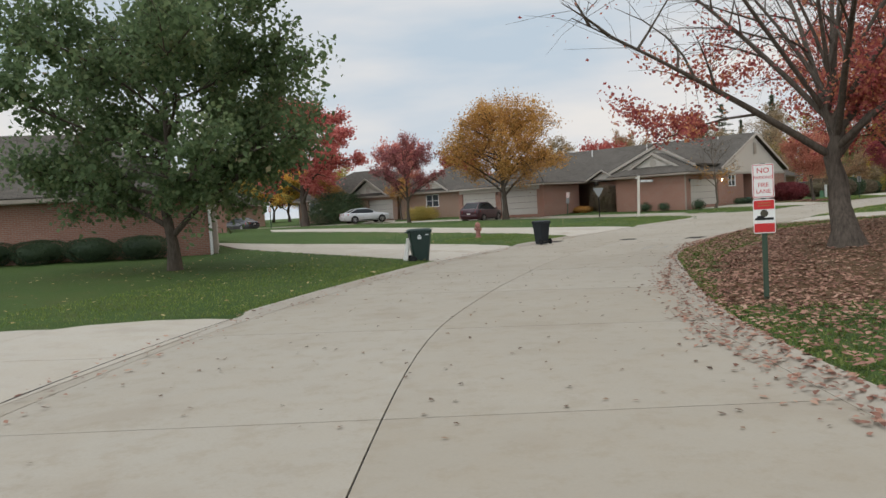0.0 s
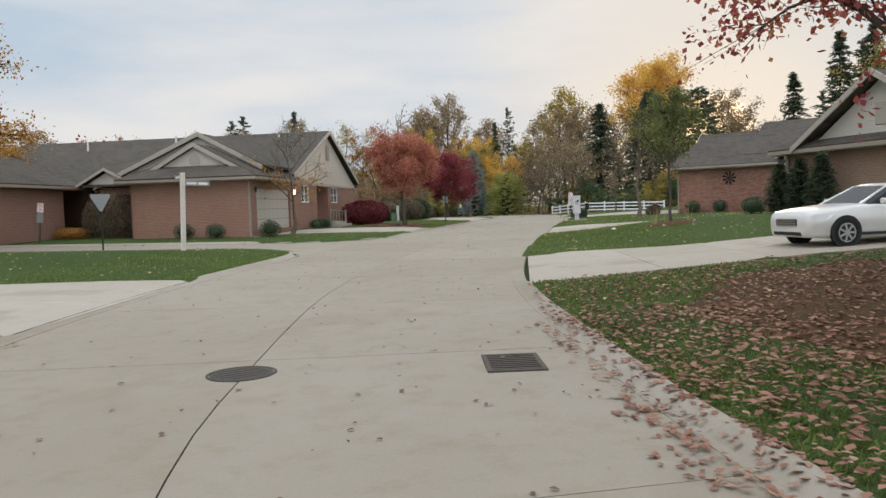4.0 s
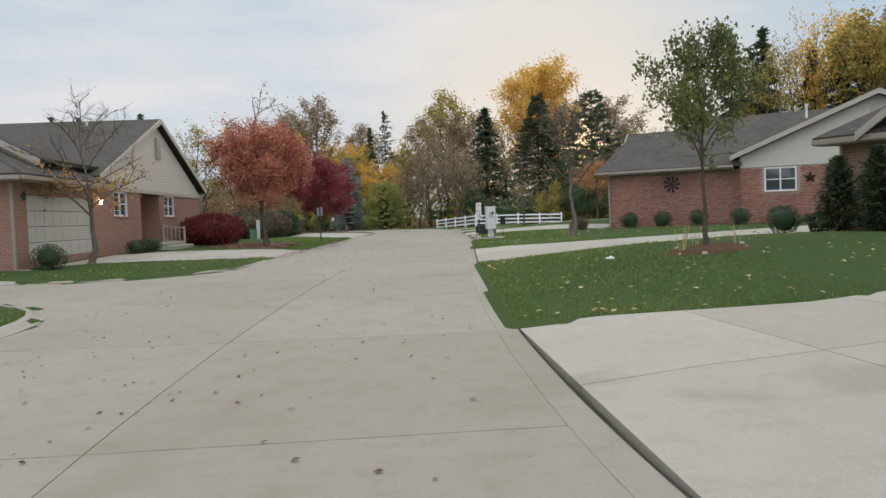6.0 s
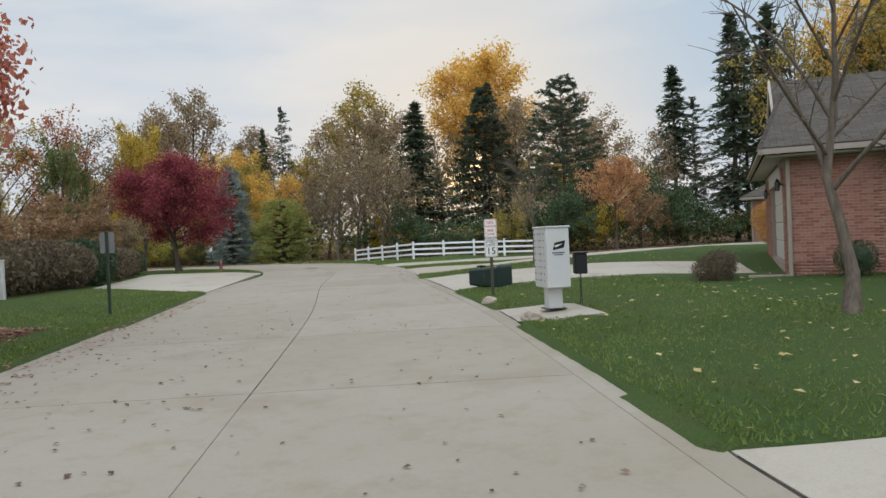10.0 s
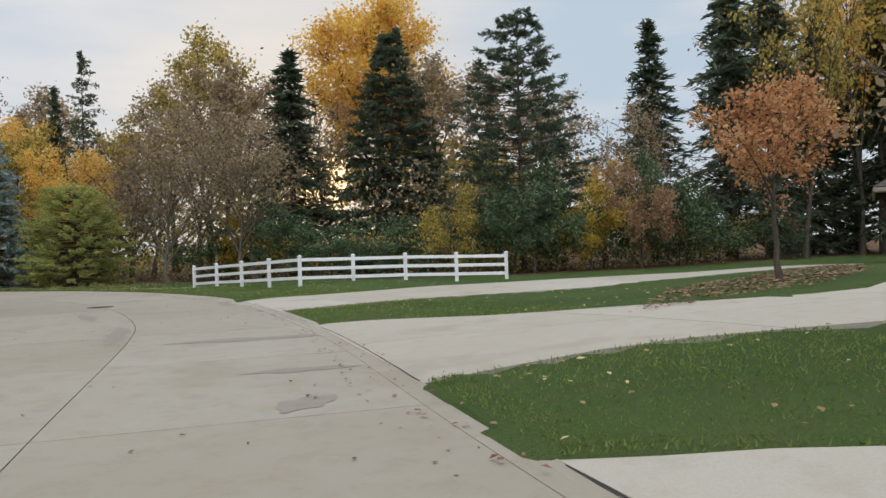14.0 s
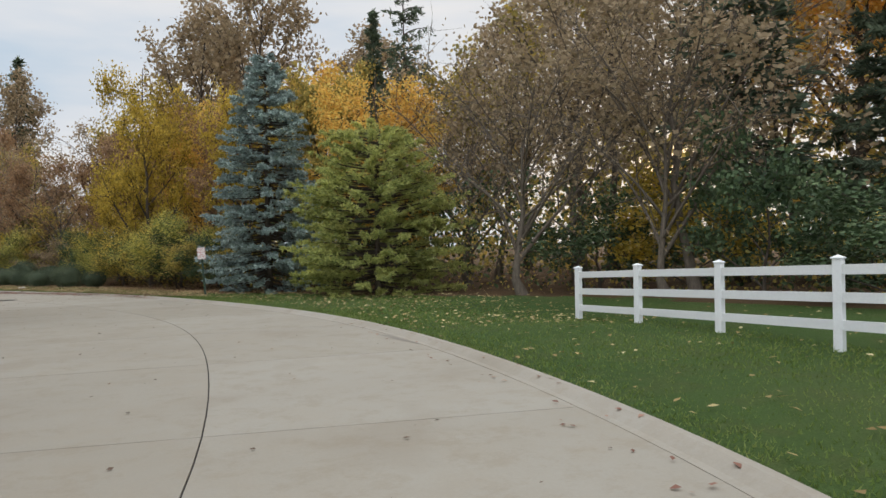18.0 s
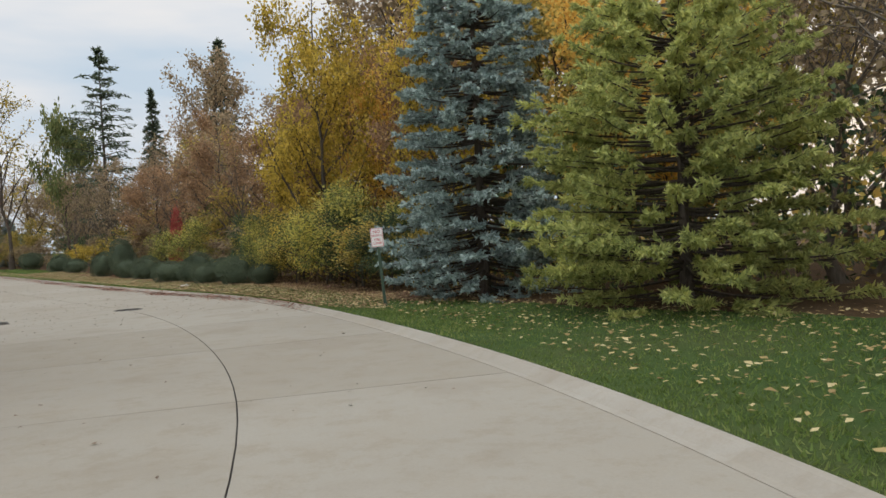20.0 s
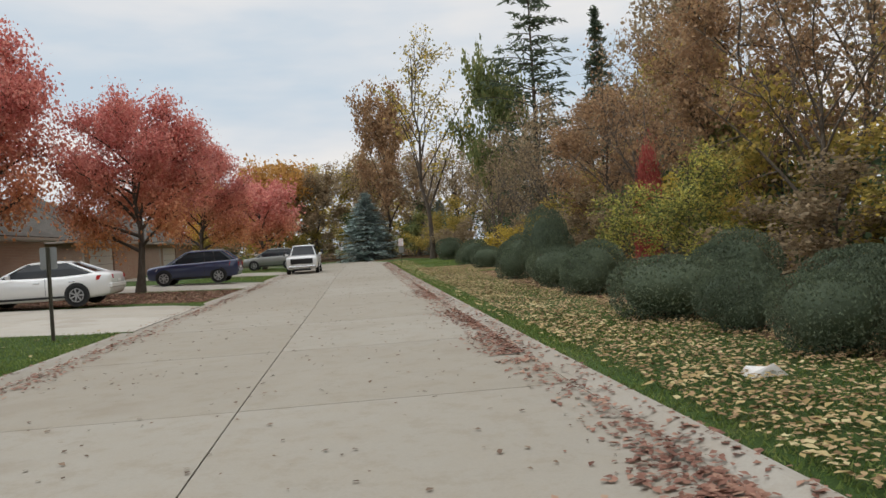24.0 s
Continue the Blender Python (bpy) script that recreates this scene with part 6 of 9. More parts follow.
siding_gable(h1, 6.5, 22.1, 14.3, 2.62, 5.95, 0.0)
part("gable_band", Shape().box(6.5, -0.05, 2.5, 22.0, -0.003, 2.68, 0.01), "trim", h1)
part("gable_vent", Shape().prism([(14.0, 4.3), (14.65, 4.3), (14.65, 5.2), (14.5, 5.35), (14.3, 5.4), (14.15, 5.35), (14.0, 5.2)], -0.09, -0.03), "trim", h1, "louvred gable vent")
for k in range(7):
    part("louvre", Shape().box(14.08, -0.12, 4.38 + k * 0.125, 14.57, -0.095, 4.44 + k * 0.125), "gutter", h1)
EAVE, RIDGE = 2.75, 6.15
roof_slab(h1, [(22.4, -0.25, EAVE + 0.14), (22.4, 22.3, EAVE + 0.14), (14.3, 22.3, RIDGE), (14.3, -0.25, RIDGE)])
roof_slab(h1, [(6.2, -0.25, EAVE + 0.14), (6.2, 22.3, EAVE + 0.14), (14.3, 22.3, RIDGE), (14.3, -0.25, RIDGE)])
rail(h1, (22.4, -0.28, EAVE + 0.18), (14.3, -0.28, RIDGE + 0.04), 0.05, 0.24, "trim", "barge_board")
rail(h1, (6.2, -0.28, EAVE + 0.18), (14.3, -0.28, RIDGE + 0.04), 0.05, 0.24, "trim", "barge_board")
rail(h1, (22.45, -0.25, EAVE + 0.1), (22.45, 22.3, EAVE + 0.1), 0.1, 0.13, "gutter", "gutter")
# garage wing: hipped skirt and small gable to the side street
roof_slab(h1, [(-0.55, -0.5, 2.58), (-0.55, 6.8, 2.58), (0.9, 5.3, 3.25), (0.9, 1.0, 3.25)])
roof_slab(h1, [(-0.55, -0.5, 2.58), (7.0, -0.5, 2.58), (7.0, 3.15, 4.35), (0.6, 3.15, 4.35), (0.6, 0.9, 3.2)])
roof_slab(h1, [(-0.55, 6.8, 2.58), (9.0, 6.8, 2.58), (9.0, 3.15, 4.35), (0.6, 3.15, 4.35), (0.6, 5.4, 3.2)])
part("wing_gable", Shape().loft([[(0.75, 0.8, 3.05), (0.75, 5.5, 3.05), (0.75, 3.15, 4.3)], [(0.9, 0.8, 3.05), (0.9, 5.5, 3.05), (0.9, 3.15, 4.3)]]), "siding", h1)
part("gable_vent", Shape().cyl((0.7, 3.15, 3.62), (0.76, 3.15, 3.62), 0.3, 0.3, 12), "trim", h1)
rail(h1, (0.55, 0.55, 3.0), (0.55, 3.15, 4.42), 0.06, 0.22, "trim", "barge_board")
rail(h1, (0.55, 5.75, 3.0), (0.55, 3.15, 4.42), 0.06, 0.22, "trim", "barge_board")
# larger cross gable behind it
roof_slab(h1, [(2.2, 0.14, 3.27), (14, 0.14, 3.27), (14, 3.6, 5.05), (2.2, 3.6, 5.05)])
roof_slab(h1, [(2.2, 9.6, 2.5), (14, 9.6, 2.5), (14, 3.6, 5.05), (2.2, 3.6, 5.05)])
part("cross_gable", Shape().loft([[(2.4, 0.3, 3.2), (2.4, 9.2, 2.55), (2.4, 3.6, 5.0)], [(2.55, 0.3, 3.2), (2.55, 9.2, 2.55), (2.55, 3.6, 5.0)]]), "siding", h1)
rail(h1, (2.15, 9.6, 2.5), (2.15, 3.6, 5.12), 0.06, 0.24, "trim", "barge_board")
rail(h1, (2.15, 0.14, 3.27), (2.15, 3.6, 5.12), 0.06, 0.24, "trim", "barge_board")
rail(h1, (-0.6, -0.5, 2.6), (-0.6, 6.8, 2.6), 0.1, 0.13, "gutter", "gutter")
rail(h1, (-0.55, -0.55, 2.6), (7.0, -0.55, 2.6), 0.1, 0.13, "gutter", "gutter")
part("soffit", Shape().box(-0.5, -0.45, 2.5, 6.6, 6.7, 2.56), "trim", h1)
for x, y in ((-0.06, 0.06), (21.98, -0.06)):
    part("downspout", Shape().box(x - 0.05, y - 0.05, -0.3, x + 0.05, y + 0.04, 2.55, 0.01).box(x - 0.05, y - 0.45, -0.38, x + 0.05, y - 0.05, -0.28, 0.01), "gutter", h1)
lantern(h1, 6.55, -0.12, 2.0, 0, -1, "lit lamp")
lantern(h1, 0.38, -0.12, 2.0, 0, -1)
for x, y in ((13.4, 3), (11.6, 9.4), (12.2, 16)):
    part("vent_pipe", Shape().cyl((x, y, 5.0), (x, y, 6.15), 0.06, 0.06, 8), "white frame", h1)
# entry of the second dwelling, towards the side street
part("entry_gable", Shape().loft([[(2.5, 7.4, 2.55), (2.5, 10.2, 2.55), (2.5, 8.8, 3.3)], [(2.1, 7.4, 2.55), (2.1, 10.2, 2.55), (2.1, 8.8, 3.3)]]), "siding", h1)
roof_slab(h1, [(1.9, 7.1, 2.5), (6.4, 7.1, 2.5), (6.4, 8.8, 3.42), (1.9, 8.8, 3.42)], 0.1)
roof_slab(h1, [(1.9, 10.5, 2.5), (6.4, 10.5, 2.5), (6.4, 8.8, 3.42), (1.9, 8.8, 3.42)], 0.1)
rail(h1, (1.87, 7.1, 2.55), (1.87, 8.8, 3.47), 0.05, 0.16, "trim", "barge_board")
rail(h1, (1.87, 10.5, 2.55), (1.87, 8.8, 3.47), 0.05, 0.16, "trim", "barge_board")
wall_panel(h1, 6.45, 9.5, 2.6, -0.5, 2.5, [(7.4, 8.5, 0.9, 2.1)], along='y', name="entry_wall")
part("entry_pane", Shape().box(2.72, 7.4, 0.9, 2.76, 8.5, 2.1), "window glass", h1, "dark entry window")
# added dark panel: the depth of the entry is painted, not modelled
part("entry_recess", Shape().box(4.2, 9.5, -0.3, 4.32, 11.0, 2.5, 0.01), "dark door and shade", h1, "dark panel standing in for the shade of the entry")
roof_slab(h1, [(2.0, 6.85, 2.52), (6.9, 6.85, 2.52), (6.9, 10.9, 2.62), (2.0, 10.9, 2.62)], 0.1)
# second dwelling's garage block, doors to the side street
wall_panel(h1, 11.0, 20.8, -3.9, -0.6, 2.62, [(11.7, 15.7, 0.0, 2.12), (16.3, 20.3, 0.0, 2.12)], along='y')
wall_panel(h1, -3.68, 1.6, 11.0, -0.6, 2.62)
wall_panel(h1, -3.68, 6.7, 20.58, -0.6, 2.62)
wall_panel(h1, 11.22, 13.0, 1.38, -0.6, 2.62, along='y')
for a, b in ((11.7, 15.7), (16.3, 20.3)):
    garage_door(h1, a, b, 2.12, -3.88, along='y')
part("door_header", Shape().box(-3.96, 11.4, 2.13, -3.905, 20.6, 2.5, 0.01), "siding", h1)
roof_slab(h1, [(-4.45, 10.5, 2.5), (-4.45, 21.3, 2.5), (1.2, 15.9, 4.9), (1.2, 15.85, 4.9)])
roof_slab(h1, [(-4.45, 10.5, 2.5), (8.5, 10.5, 2.5), (8.5, 15.9, 4.9), (1.2, 15.9, 4.9)])
roof_slab(h1, [(-4.45, 21.3, 2.5), (8.5, 21.3, 2.5), (8.5, 15.9, 4.9), (1.2, 15.9, 4.9)])
rail(h1, (-4.5, 10.5, 2.52), (-4.5, 21.3, 2.52), 0.1, 0.14, "trim", "gutter")
rail(h1, (-4.45, 10.45, 2.52), (6.0, 10.45, 2.52), 0.1, 0.14, "gutter", "gutter")
lantern(h1, -4.02, 16.0, 1.95, -1, 0)


def brick_wall(house, x0, x1, z0, z1, y, holes=(), along='x', apart=0.0):
    """Single bricks in running bond, 8 mm proud of the mortar; those up to x0 + apart are parts of their own."""
    bw, bh, j = 0.2, 0.0635, 0.011
    V, F = [], []
    shared = Shape().box(0, 0, 0, bw, 0.018, bh).mesh("brick")
    shared.materials.append(MATS["single brick"])
    rows = int((z1 - z0) / (bh + j))
    for r in range(rows):
        z = z0 + r * (bh + j)
        x = x0 - (0.1 if r % 2 else 0)
        while x < x1 - 0.02:
            a, b = max(x, x0), min(x + bw, x1)
            x += bw + j
            if b - a < 0.04 or any(h[0] < b and h[1] > a and h[2] < z + bh and h[3] > z for h in holes):
                continue
            o = 0.006 + 0.004 * ((r * 7 + int(x * 31)) % 5) / 5
            if apart and b < x0 + apart and b - a > bw - 0.001 and z > z0 + 0.45:
                ob = new("brick", shared)
                ob.parent = house
                ob.location = (a, y - o, z)
                continue
            if along == 'x':
                vs = [(p, q, s) for s in (z, z + bh) for q in (y - o, y + 0.01) for p in (a, b)]
            else:
                y0, y1 = (y - o, y + 0.01)
                vs = [(q, p, s) for s in (z, z + bh) for q in (y0, y1) for p in (a, b)]
            n = len(V)
            V.extend(vs)
            F.extend([tuple(n + i for i in f) for f in ((0, 2, 3, 1), (4, 5, 7, 6), (0, 1, 5, 4), (2, 6, 7, 3), (0, 4, 6, 2), (1, 3, 7, 5))])
    me = quick_mesh("bricks", np.array(V), np.array([list(f) for f in F]), ["brick piece"])
    return part("bricks", me, "brick piece", house, kind="stuff")


# House two: brick end with a wheel ornament, garage towards the lane
hb = empty("house", frame_at(48.3, 55.5, 0.264, -0.9645, 0.95), "single-storey red brick house with grey shingle roof", "house")
wall_panel(hb, 0.0, 6.9, 0.0, -0.6, 2.62, mat="mortar")
wall_panel(hb, 6.9, 13.4, -0.45, -0.6, 2.62, [(8.03, 9.5, 1.38, 2.58), (10.8, 13.4, -0.6, 2.5)], mat="mortar")
wall_panel(hb, -0.45, 0.0, 6.9, -0.6, 2.62, along='y', mat="mortar")
wall_panel(hb, 0.22, 9.5, 0.0, -0.6, 2.62, [(1.0, 5.9, 0.0, 2.12)], along='y', mat="mortar")
wall_panel(hb, 0, 9.5, 12.2, -0.6, 2.62, along='y', mat="red brick")
wall_panel(hb, 0.22, 12.2, 9.5, -0.6, 2.62, mat="red brick")
brick_wall(hb, 0.0, 6.9, -0.4, 2.62, 0.0, apart=2.0)
brick_wall(hb, 6.9, 10.8, -0.4, 2.62, -0.45, [(7.97, 9.56, 1.3, 2.6)])
brick_wall(hb, 0.0, 9.5, -0.4, 2.5, 0.0, [(0.9, 6.0, -1, 2.2)], along='y')
garage_door(hb, 1.0, 5.9, 2.12, 0.02, along='y')
part("door_header", Shape().box(-0.06, 0.95, 2.12, -0.012, 5.95, 2.5, 0.01), "siding", hb)
window(hb, 8.03, 9.5, 1.38, 2.58, -0.42, 2, False)
part("porch_back", Shape().box(10.8, 1.1, -0.5, 13.4, 1.25, 2.6), "red brick", hb)
part("porch_side", Shape().box(10.68, -0.22, -0.5, 10.8, 1.1, 2.6), "red brick", hb)
part("porch_side", Shape().box(13.4, -0.22, -0.5, 13.52, 1.1, 2.6), "red brick", hb)
part("porch_floor", Shape().box(10.81, -0.6, -0.5, 13.39, 1.1, 0.3, 0.02), "drive concrete", hb, "concrete porch floor")
part("porch_step", Shape().box(10.81, -1.0, -0.5, 13.39, -0.61, 0.13, 0.02), "drive concrete", hb)
fd = part("front_door", Shape().box(11.5, 1.02, 0.31, 12.4, 1.1, 2.4, 0.01), "white frame", hb, "pale storm door in the porch")
part("door_panel", Shape().box(11.62, 1.005, 0.45, 12.28, 1.019, 1.25, 0.01), "siding", fd)
part("door_glass", Shape().box(11.62, 1.005, 1.32, 12.28, 1.019, 2.28), "window glass", fd)
part("door_handle", Shape().cyl((12.33, 0.96, 1.28), (12.33, 1.02, 1.28), 0.025, 0.025, 8), "dark metal", fd)
for k in range(4):
    part("siding_board", Shape().loft([[(6.9, -0.472, 2.63 + k * 0.135), (19.1, -0.472, 2.63 + k * 0.135), (19.1, -0.454, 2.765 + k * 0.135), (6.9, -0.454, 2.765 + k * 0.135)], [(6.9, -0.35, 2.63 + k * 0.135), (19.1, -0.35, 2.63 + k * 0.135), (19.1, -0.35, 2.765 + k * 0.135), (6.9, -0.35, 2.765 + k * 0.135)]]), "siding", hb)
siding_gable(hb, 6.9, 19.1, 13.0, 3.17, 5.68, -0.45)
part("gable_vent", Shape().prism([(12.65, 4.5), (13.35, 4.5), (13.35, 5.1), (13.2, 5.3), (13.0, 5.36), (12.8, 5.3), (12.65, 5.1)], -0.55, -0.475), "trim", hb, "louvred gable vent")
wall_panel(hb, 13.4, 19.1, -0.45, -0.6, 2.62, mat="red brick")
wall_panel(hb, -0.23, 9.5, 18.88, -0.6, 2.62, along='y', mat="red brick")
roof_slab(hb, [(-0.5, -0.6, 2.72), (7.0, -0.6, 2.72), (7.0, 3.6, 4.78), (0.35, 3.6, 4.78)])
roof_slab(hb, [(-0.5, -0.6, 2.72), (-0.5, 10.1, 2.72), (0.35, 5.9, 4.78), (0.35, 3.6, 4.78)])
roof_slab(hb, [(-0.5, 10.1, 2.72), (14, 10.1, 2.72), (14, 5.9, 4.78), (0.35, 5.9, 4.78)])
roof_slab(hb, [(0.35, 3.6, 4.78), (7.0, 3.6, 4.78), (7.0, 5.9, 4.78), (0.35, 5.9, 4.78)])
roof_slab(hb, [(6.5, -0.9, 3.08), (6.5, 11, 3.08), (13.0, 11, 5.75), (13.0, -0.9, 5.75)])
roof_slab(hb, [(19.5, -0.9, 3.08), (19.5, 11, 3.08), (13.0, 11, 5.75), (13.0, -0.9, 5.75)])
roof_slab(hb, [(4.2, 0.6, 3.34), (20, 0.6, 3.34), (20, 5.5, 5.745), (4.2, 5.5, 5.745)])
roof_slab(hb, [(4.2, 8.4, 4.40), (20, 8.4, 4.40), (20, 5.5, 5.745), (4.2, 5.5, 5.745)])
part("dormer_wall", Shape().loft([[(4.4, 2.9, 4.55), (4.4, 8.1, 4.55), (4.4, 5.5, 5.70)], [(4.5, 2.9, 4.55), (4.5, 8.1, 4.55), (4.5, 5.5, 5.70)]]), "siding", hb)
part("garage_gable", Shape().loft([[(0.3, 2.0, 2.9), (0.3, 7.4, 2.9), (0.3, 4.7, 5.1)], [(0.45, 2.0, 2.9), (0.45, 7.4, 2.9), (0.45, 4.7, 5.1)]]), "siding", hb)
roof_slab(hb, [(0.0, 1.6, 2.75), (4, 1.6, 2.75), (4, 4.7, 5.2), (0.0, 4.7, 5.2)], 0.12)
roof_slab(hb, [(0.0, 7.8, 2.75), (4, 7.8, 2.75), (4, 4.7, 5.2), (0.0, 4.7, 5.2)], 0.12)
rail(hb, (-0.02, 1.6, 2.8), (-0.02, 4.7, 5.25), 0.06, 0.24, "trim", "barge_board")
rail(hb, (-0.02, 7.8, 2.8), (-0.02, 4.7, 5.25), 0.06, 0.24, "trim", "barge_board")
part("gable_vent", Shape().prism([(-0.3, 0), (0.3, 0), (0.3, 0.6), (0, 0.9), (-0.3, 0.6)], 0, 0.08), "trim", hb).matrix_basis = pose(0.2, 4.7, 3.4, 0, 0, 90)
rail(hb, (6.5, -0.93, 3.13), (13.0, -0.93, 5.80), 0.06, 0.24, "trim", "barge_board")
rail(hb, (19.5, -0.93, 3.13), (13.0, -0.93, 5.80), 0.06, 0.24, "trim", "barge_board")
rail(hb, (-0.5, -0.65, 2.76), (6.6, -0.65, 2.76), 0.11, 0.13, "gutter", "gutter")
rail(hb, (-0.55, -0.6, 2.76), (-0.55, 10.1, 2.76), 0.11, 0.13, "gutter", "gutter")
part("soffit", Shape().box(-0.45, -0.55, 2.63, 6.6, 0.0, 2.68), "trim", hb)
part("soffit", Shape().box(-0.45, 0.0, 2.63, -0.02, 10.0, 2.68), "trim", hb)
part("downspout", Shape().box(0.02, -0.12, -0.25, 0.12, -0.02, 2.63, 0.012).box(-0.9, -0.14, -0.32, 0.12, -0.04, -0.22, 0.012), "gutter", hb)
lantern(hb, -0.14, 0.5, 1.95, -1, 0)
lantern(hb, -0.14, 6.4, 1.95, -1, 0)
part("vent_pipe", Shape().cyl((9.8, 4.4, 5.2), (9.8, 4.4, 6.0), 0.06, 0.06, 8).cyl((9.8, 4.4, 6.0), (9.8, 4.4, 6.1), 0.1, 0.1, 8), "white frame", hb)

wheel = empty("wall_ornament", hb.matrix_basis @ pose(3.45, -0.06, 2.0), "dark metal windmill wheel hung on the brick wall", "wall ornament")
for i in range(9):
    a = 2 * math.pi * i / 9
    c, s = math.cos(a), math.sin(a)
    c2, s2 = -s, c
    q = [(0.08, -0.015), (0.08, 0.015), (0.43, 0.075), (0.43, -0.075)]
    pts = [(x * c + y * c2, x * s + y * s2) for x, y in q]
    part("blade", Shape().loft([[(x, -0.012, z) for x, z in pts], [(x, 0.0, z) for x, z in pts]]), "dark metal", wheel)
part("hub", Shape().cyl((0, -0.05, 0), (0, 0.02, 0), 0.07, 0.07, 12), "dark metal", wheel)
star = empty("wall_ornament", hb.matrix_basis @ pose(10.1, -0.475, 1.99), "dark five-pointed star hung on the brick wall", "wall ornament")
sp = []
for i in range(10):
    a = math.pi / 2 + math.pi * i / 5
    r = 0.33 if i % 2 == 0 else 0.13
    sp.append((r * math.cos(a), r * math.sin(a)))
st_ = Shape()
st_.v = [(x, 0, z) for x, z in sp] + [(0, -0.07, 0), (0, 0, 0)]
st_.f = [(i, (i + 1) % 10, 10) for i in range(10)] + [((i + 1) % 10, i, 11) for i in range(10)]
part("star", st_, "dark metal", star)


def plain_house(px, py, dx, dy, w, d, ridge, doors=(), gables=(), mat="tan brick", label="single-storey brick house with a low shingle roof", windows=(), z=None):
    """A brick dwelling with a low gabled roof along its front, garage doors and small front gables."""
    z = gz(px, py) + 0.1 if z is None else z
    h = empty("house", frame_at(px, py, dx, dy, z), label, "house")
    wall_panel(h, 0, w, 0.0, -0.8, 2.6, [(a, b, 0.0, 2.12) for a, b in doors] + [(a, b, 1.0, 2.3) for a, b in windows], mat=mat)
    wall_panel(h, 0, w, d - 0.22, -0.8, 2.6, mat=mat)
    wall_panel(h, 0.22, d - 0.22, 0, -0.8, 2.6, along='y', mat=mat)
    wall_panel(h, 0.22, d - 0.22, w - 0.22, -0.8, 2.6, along='y', mat=mat)
    for a, b in doors:
        garage_door(h, a, b, 2.12, 0.02)
    for a, b in windows:
        window(h, a, b, 1.0, 2.3, 0.03, 2)
    o = 0.5
    hip = d * 0.45
    roof_slab(h, [(-o, -o, 2.5), (w + o, -o, 2.5), (w - hip, d / 2, ridge), (hip, d / 2, ridge)])
    roof_slab(h, [(-o, d + o, 2.5), (w + o, d + o, 2.5), (w - hip, d / 2, ridge), (hip, d / 2, ridge)])
    roof_slab(h, [(-o, -o, 2.5), (-o, d + o, 2.5), (hip, d / 2, ridge)])
    roof_slab(h, [(w + o, -o, 2.5), (w + o, d + o, 2.5), (w - hip, d / 2, ridge)])
    rail(h, (-o, -o - 0.04, 2.52), (w + o, -o - 0.04, 2.52), 0.1, 0.14, "gutter", "gutter")
    rail(h, (-o - 0.04, -o, 2.52), (-o - 0.04, d + o, 2.52), 0.1, 0.14, "gutter", "gutter")
    rail(h, (w + o + 0.04, -o, 2.52), (w + o + 0.04, d + o, 2.52), 0.1, 0.14, "gutter", "gutter")
    part("soffit", Shape().box(-o, -o, 2.42, w + o, 0, 2.47), "trim", h)
    for a, b in gables:
        m, zp = (a + b) / 2, 2.62 + (b - a) * 0.33
        siding_gable(h, a + 0.15, b - 0.15, m, 2.62, zp, -0.1, 0.08)
        roof_slab(h, [(a - 0.3, -0.6, 2.5), (a - 0.3, d * 0.45, 2.5), (m, d * 0.45, zp + 0.12), (m, -0.6, zp + 0.12)], 0.12)
        roof_slab(h, [(b + 0.3, -0.6, 2.5), (b + 0.3, d * 0.45, 2.5), (m, d * 0.45, zp + 0.12), (m, -0.6, zp + 0.12)], 0.12)
        rail(h, (a - 0.3, -0.63, 2.55), (m, -0.63, zp + 0.17), 0.06, 0.22, "trim", "barge_board")
        rail(h, (b + 0.3, -0.63, 2.55), (m, -0.63, zp + 0.17), 0.06, 0.22, "trim", "barge_board")
        part("gable_vent", Shape().box(m - 0.25, -0.16, 2.62 + (zp - 2.62) * 0.25, m + 0.25, -0.1, 2.62 + (zp - 2.62) * 0.6, 0.02), "trim", h, "gable vent")
    part("downspout", Shape().box(-0.06, -0.12, -0.5, 0.04, -0.02, 2.44, 0.01), "gutter", h)
    return h


# House with arborvitae beside the first right-hand driveway
plain_house(33.2, 39.4, -0.30, -0.954, 9.5, 12, 6.2, gables=[(1.0, 7.4)], mat="tan brick", label="brick house with a small siding gable", z=0.75)
# Left of the start
first = plain_house(-28.6, 25.1, 0.954, 0.300, 20.0, 12, 5.6, mat="red brick", label="long brick house wall behind low evergreen shrubs", z=0.35)
part("downspout", Shape().box(19.9, -0.14, -0.3, 20.02, -0.02, 2.44, 0.015).box(19.9, -0.55, -0.42, 20.02, -0.14, -0.3, 0.015), "white frame", first, "white downspout")
part("corner_post", Shape().box(20.03, 0.35, -0.5, 20.22, 0.95, 2.45, 0.02), "trim", first, "pale corner post")
part("corner_post", Shape().box(20.03, 3.2, -0.5, 20.30, 3.6, 2.45, 0.02), "trim", first, "pale corner post")
plain_house(-23.8, 50.5, 0.954, 0.300, 9.0, 10, 5.2, mat="red brick", label="brick house wing beyond the first driveway", z=0.7)
# Row across the side street
plain_house(-16.5, 88.0, 0.86, -0.51, 13.8, 10, 5.6, doors=[(10.0, 13.2)], gables=[(7.6, 12.6)], windows=[(1.5, 3.2)], mat="tan brick", z=0.95)
plain_house(-4.2, 79.8, 0.90, -0.43, 8.5, 9, 5.2, windows=[(3.0, 4.5)], gables=[(1.6, 5.6)], mat="tan brick", z=0.95)
plain_house(-38, 92, 0.80, -0.60, 13.0, 10, 5.6, doors=[(7, 11)], gables=[(6.4, 11.6)], mat="tan brick", z=0.9)
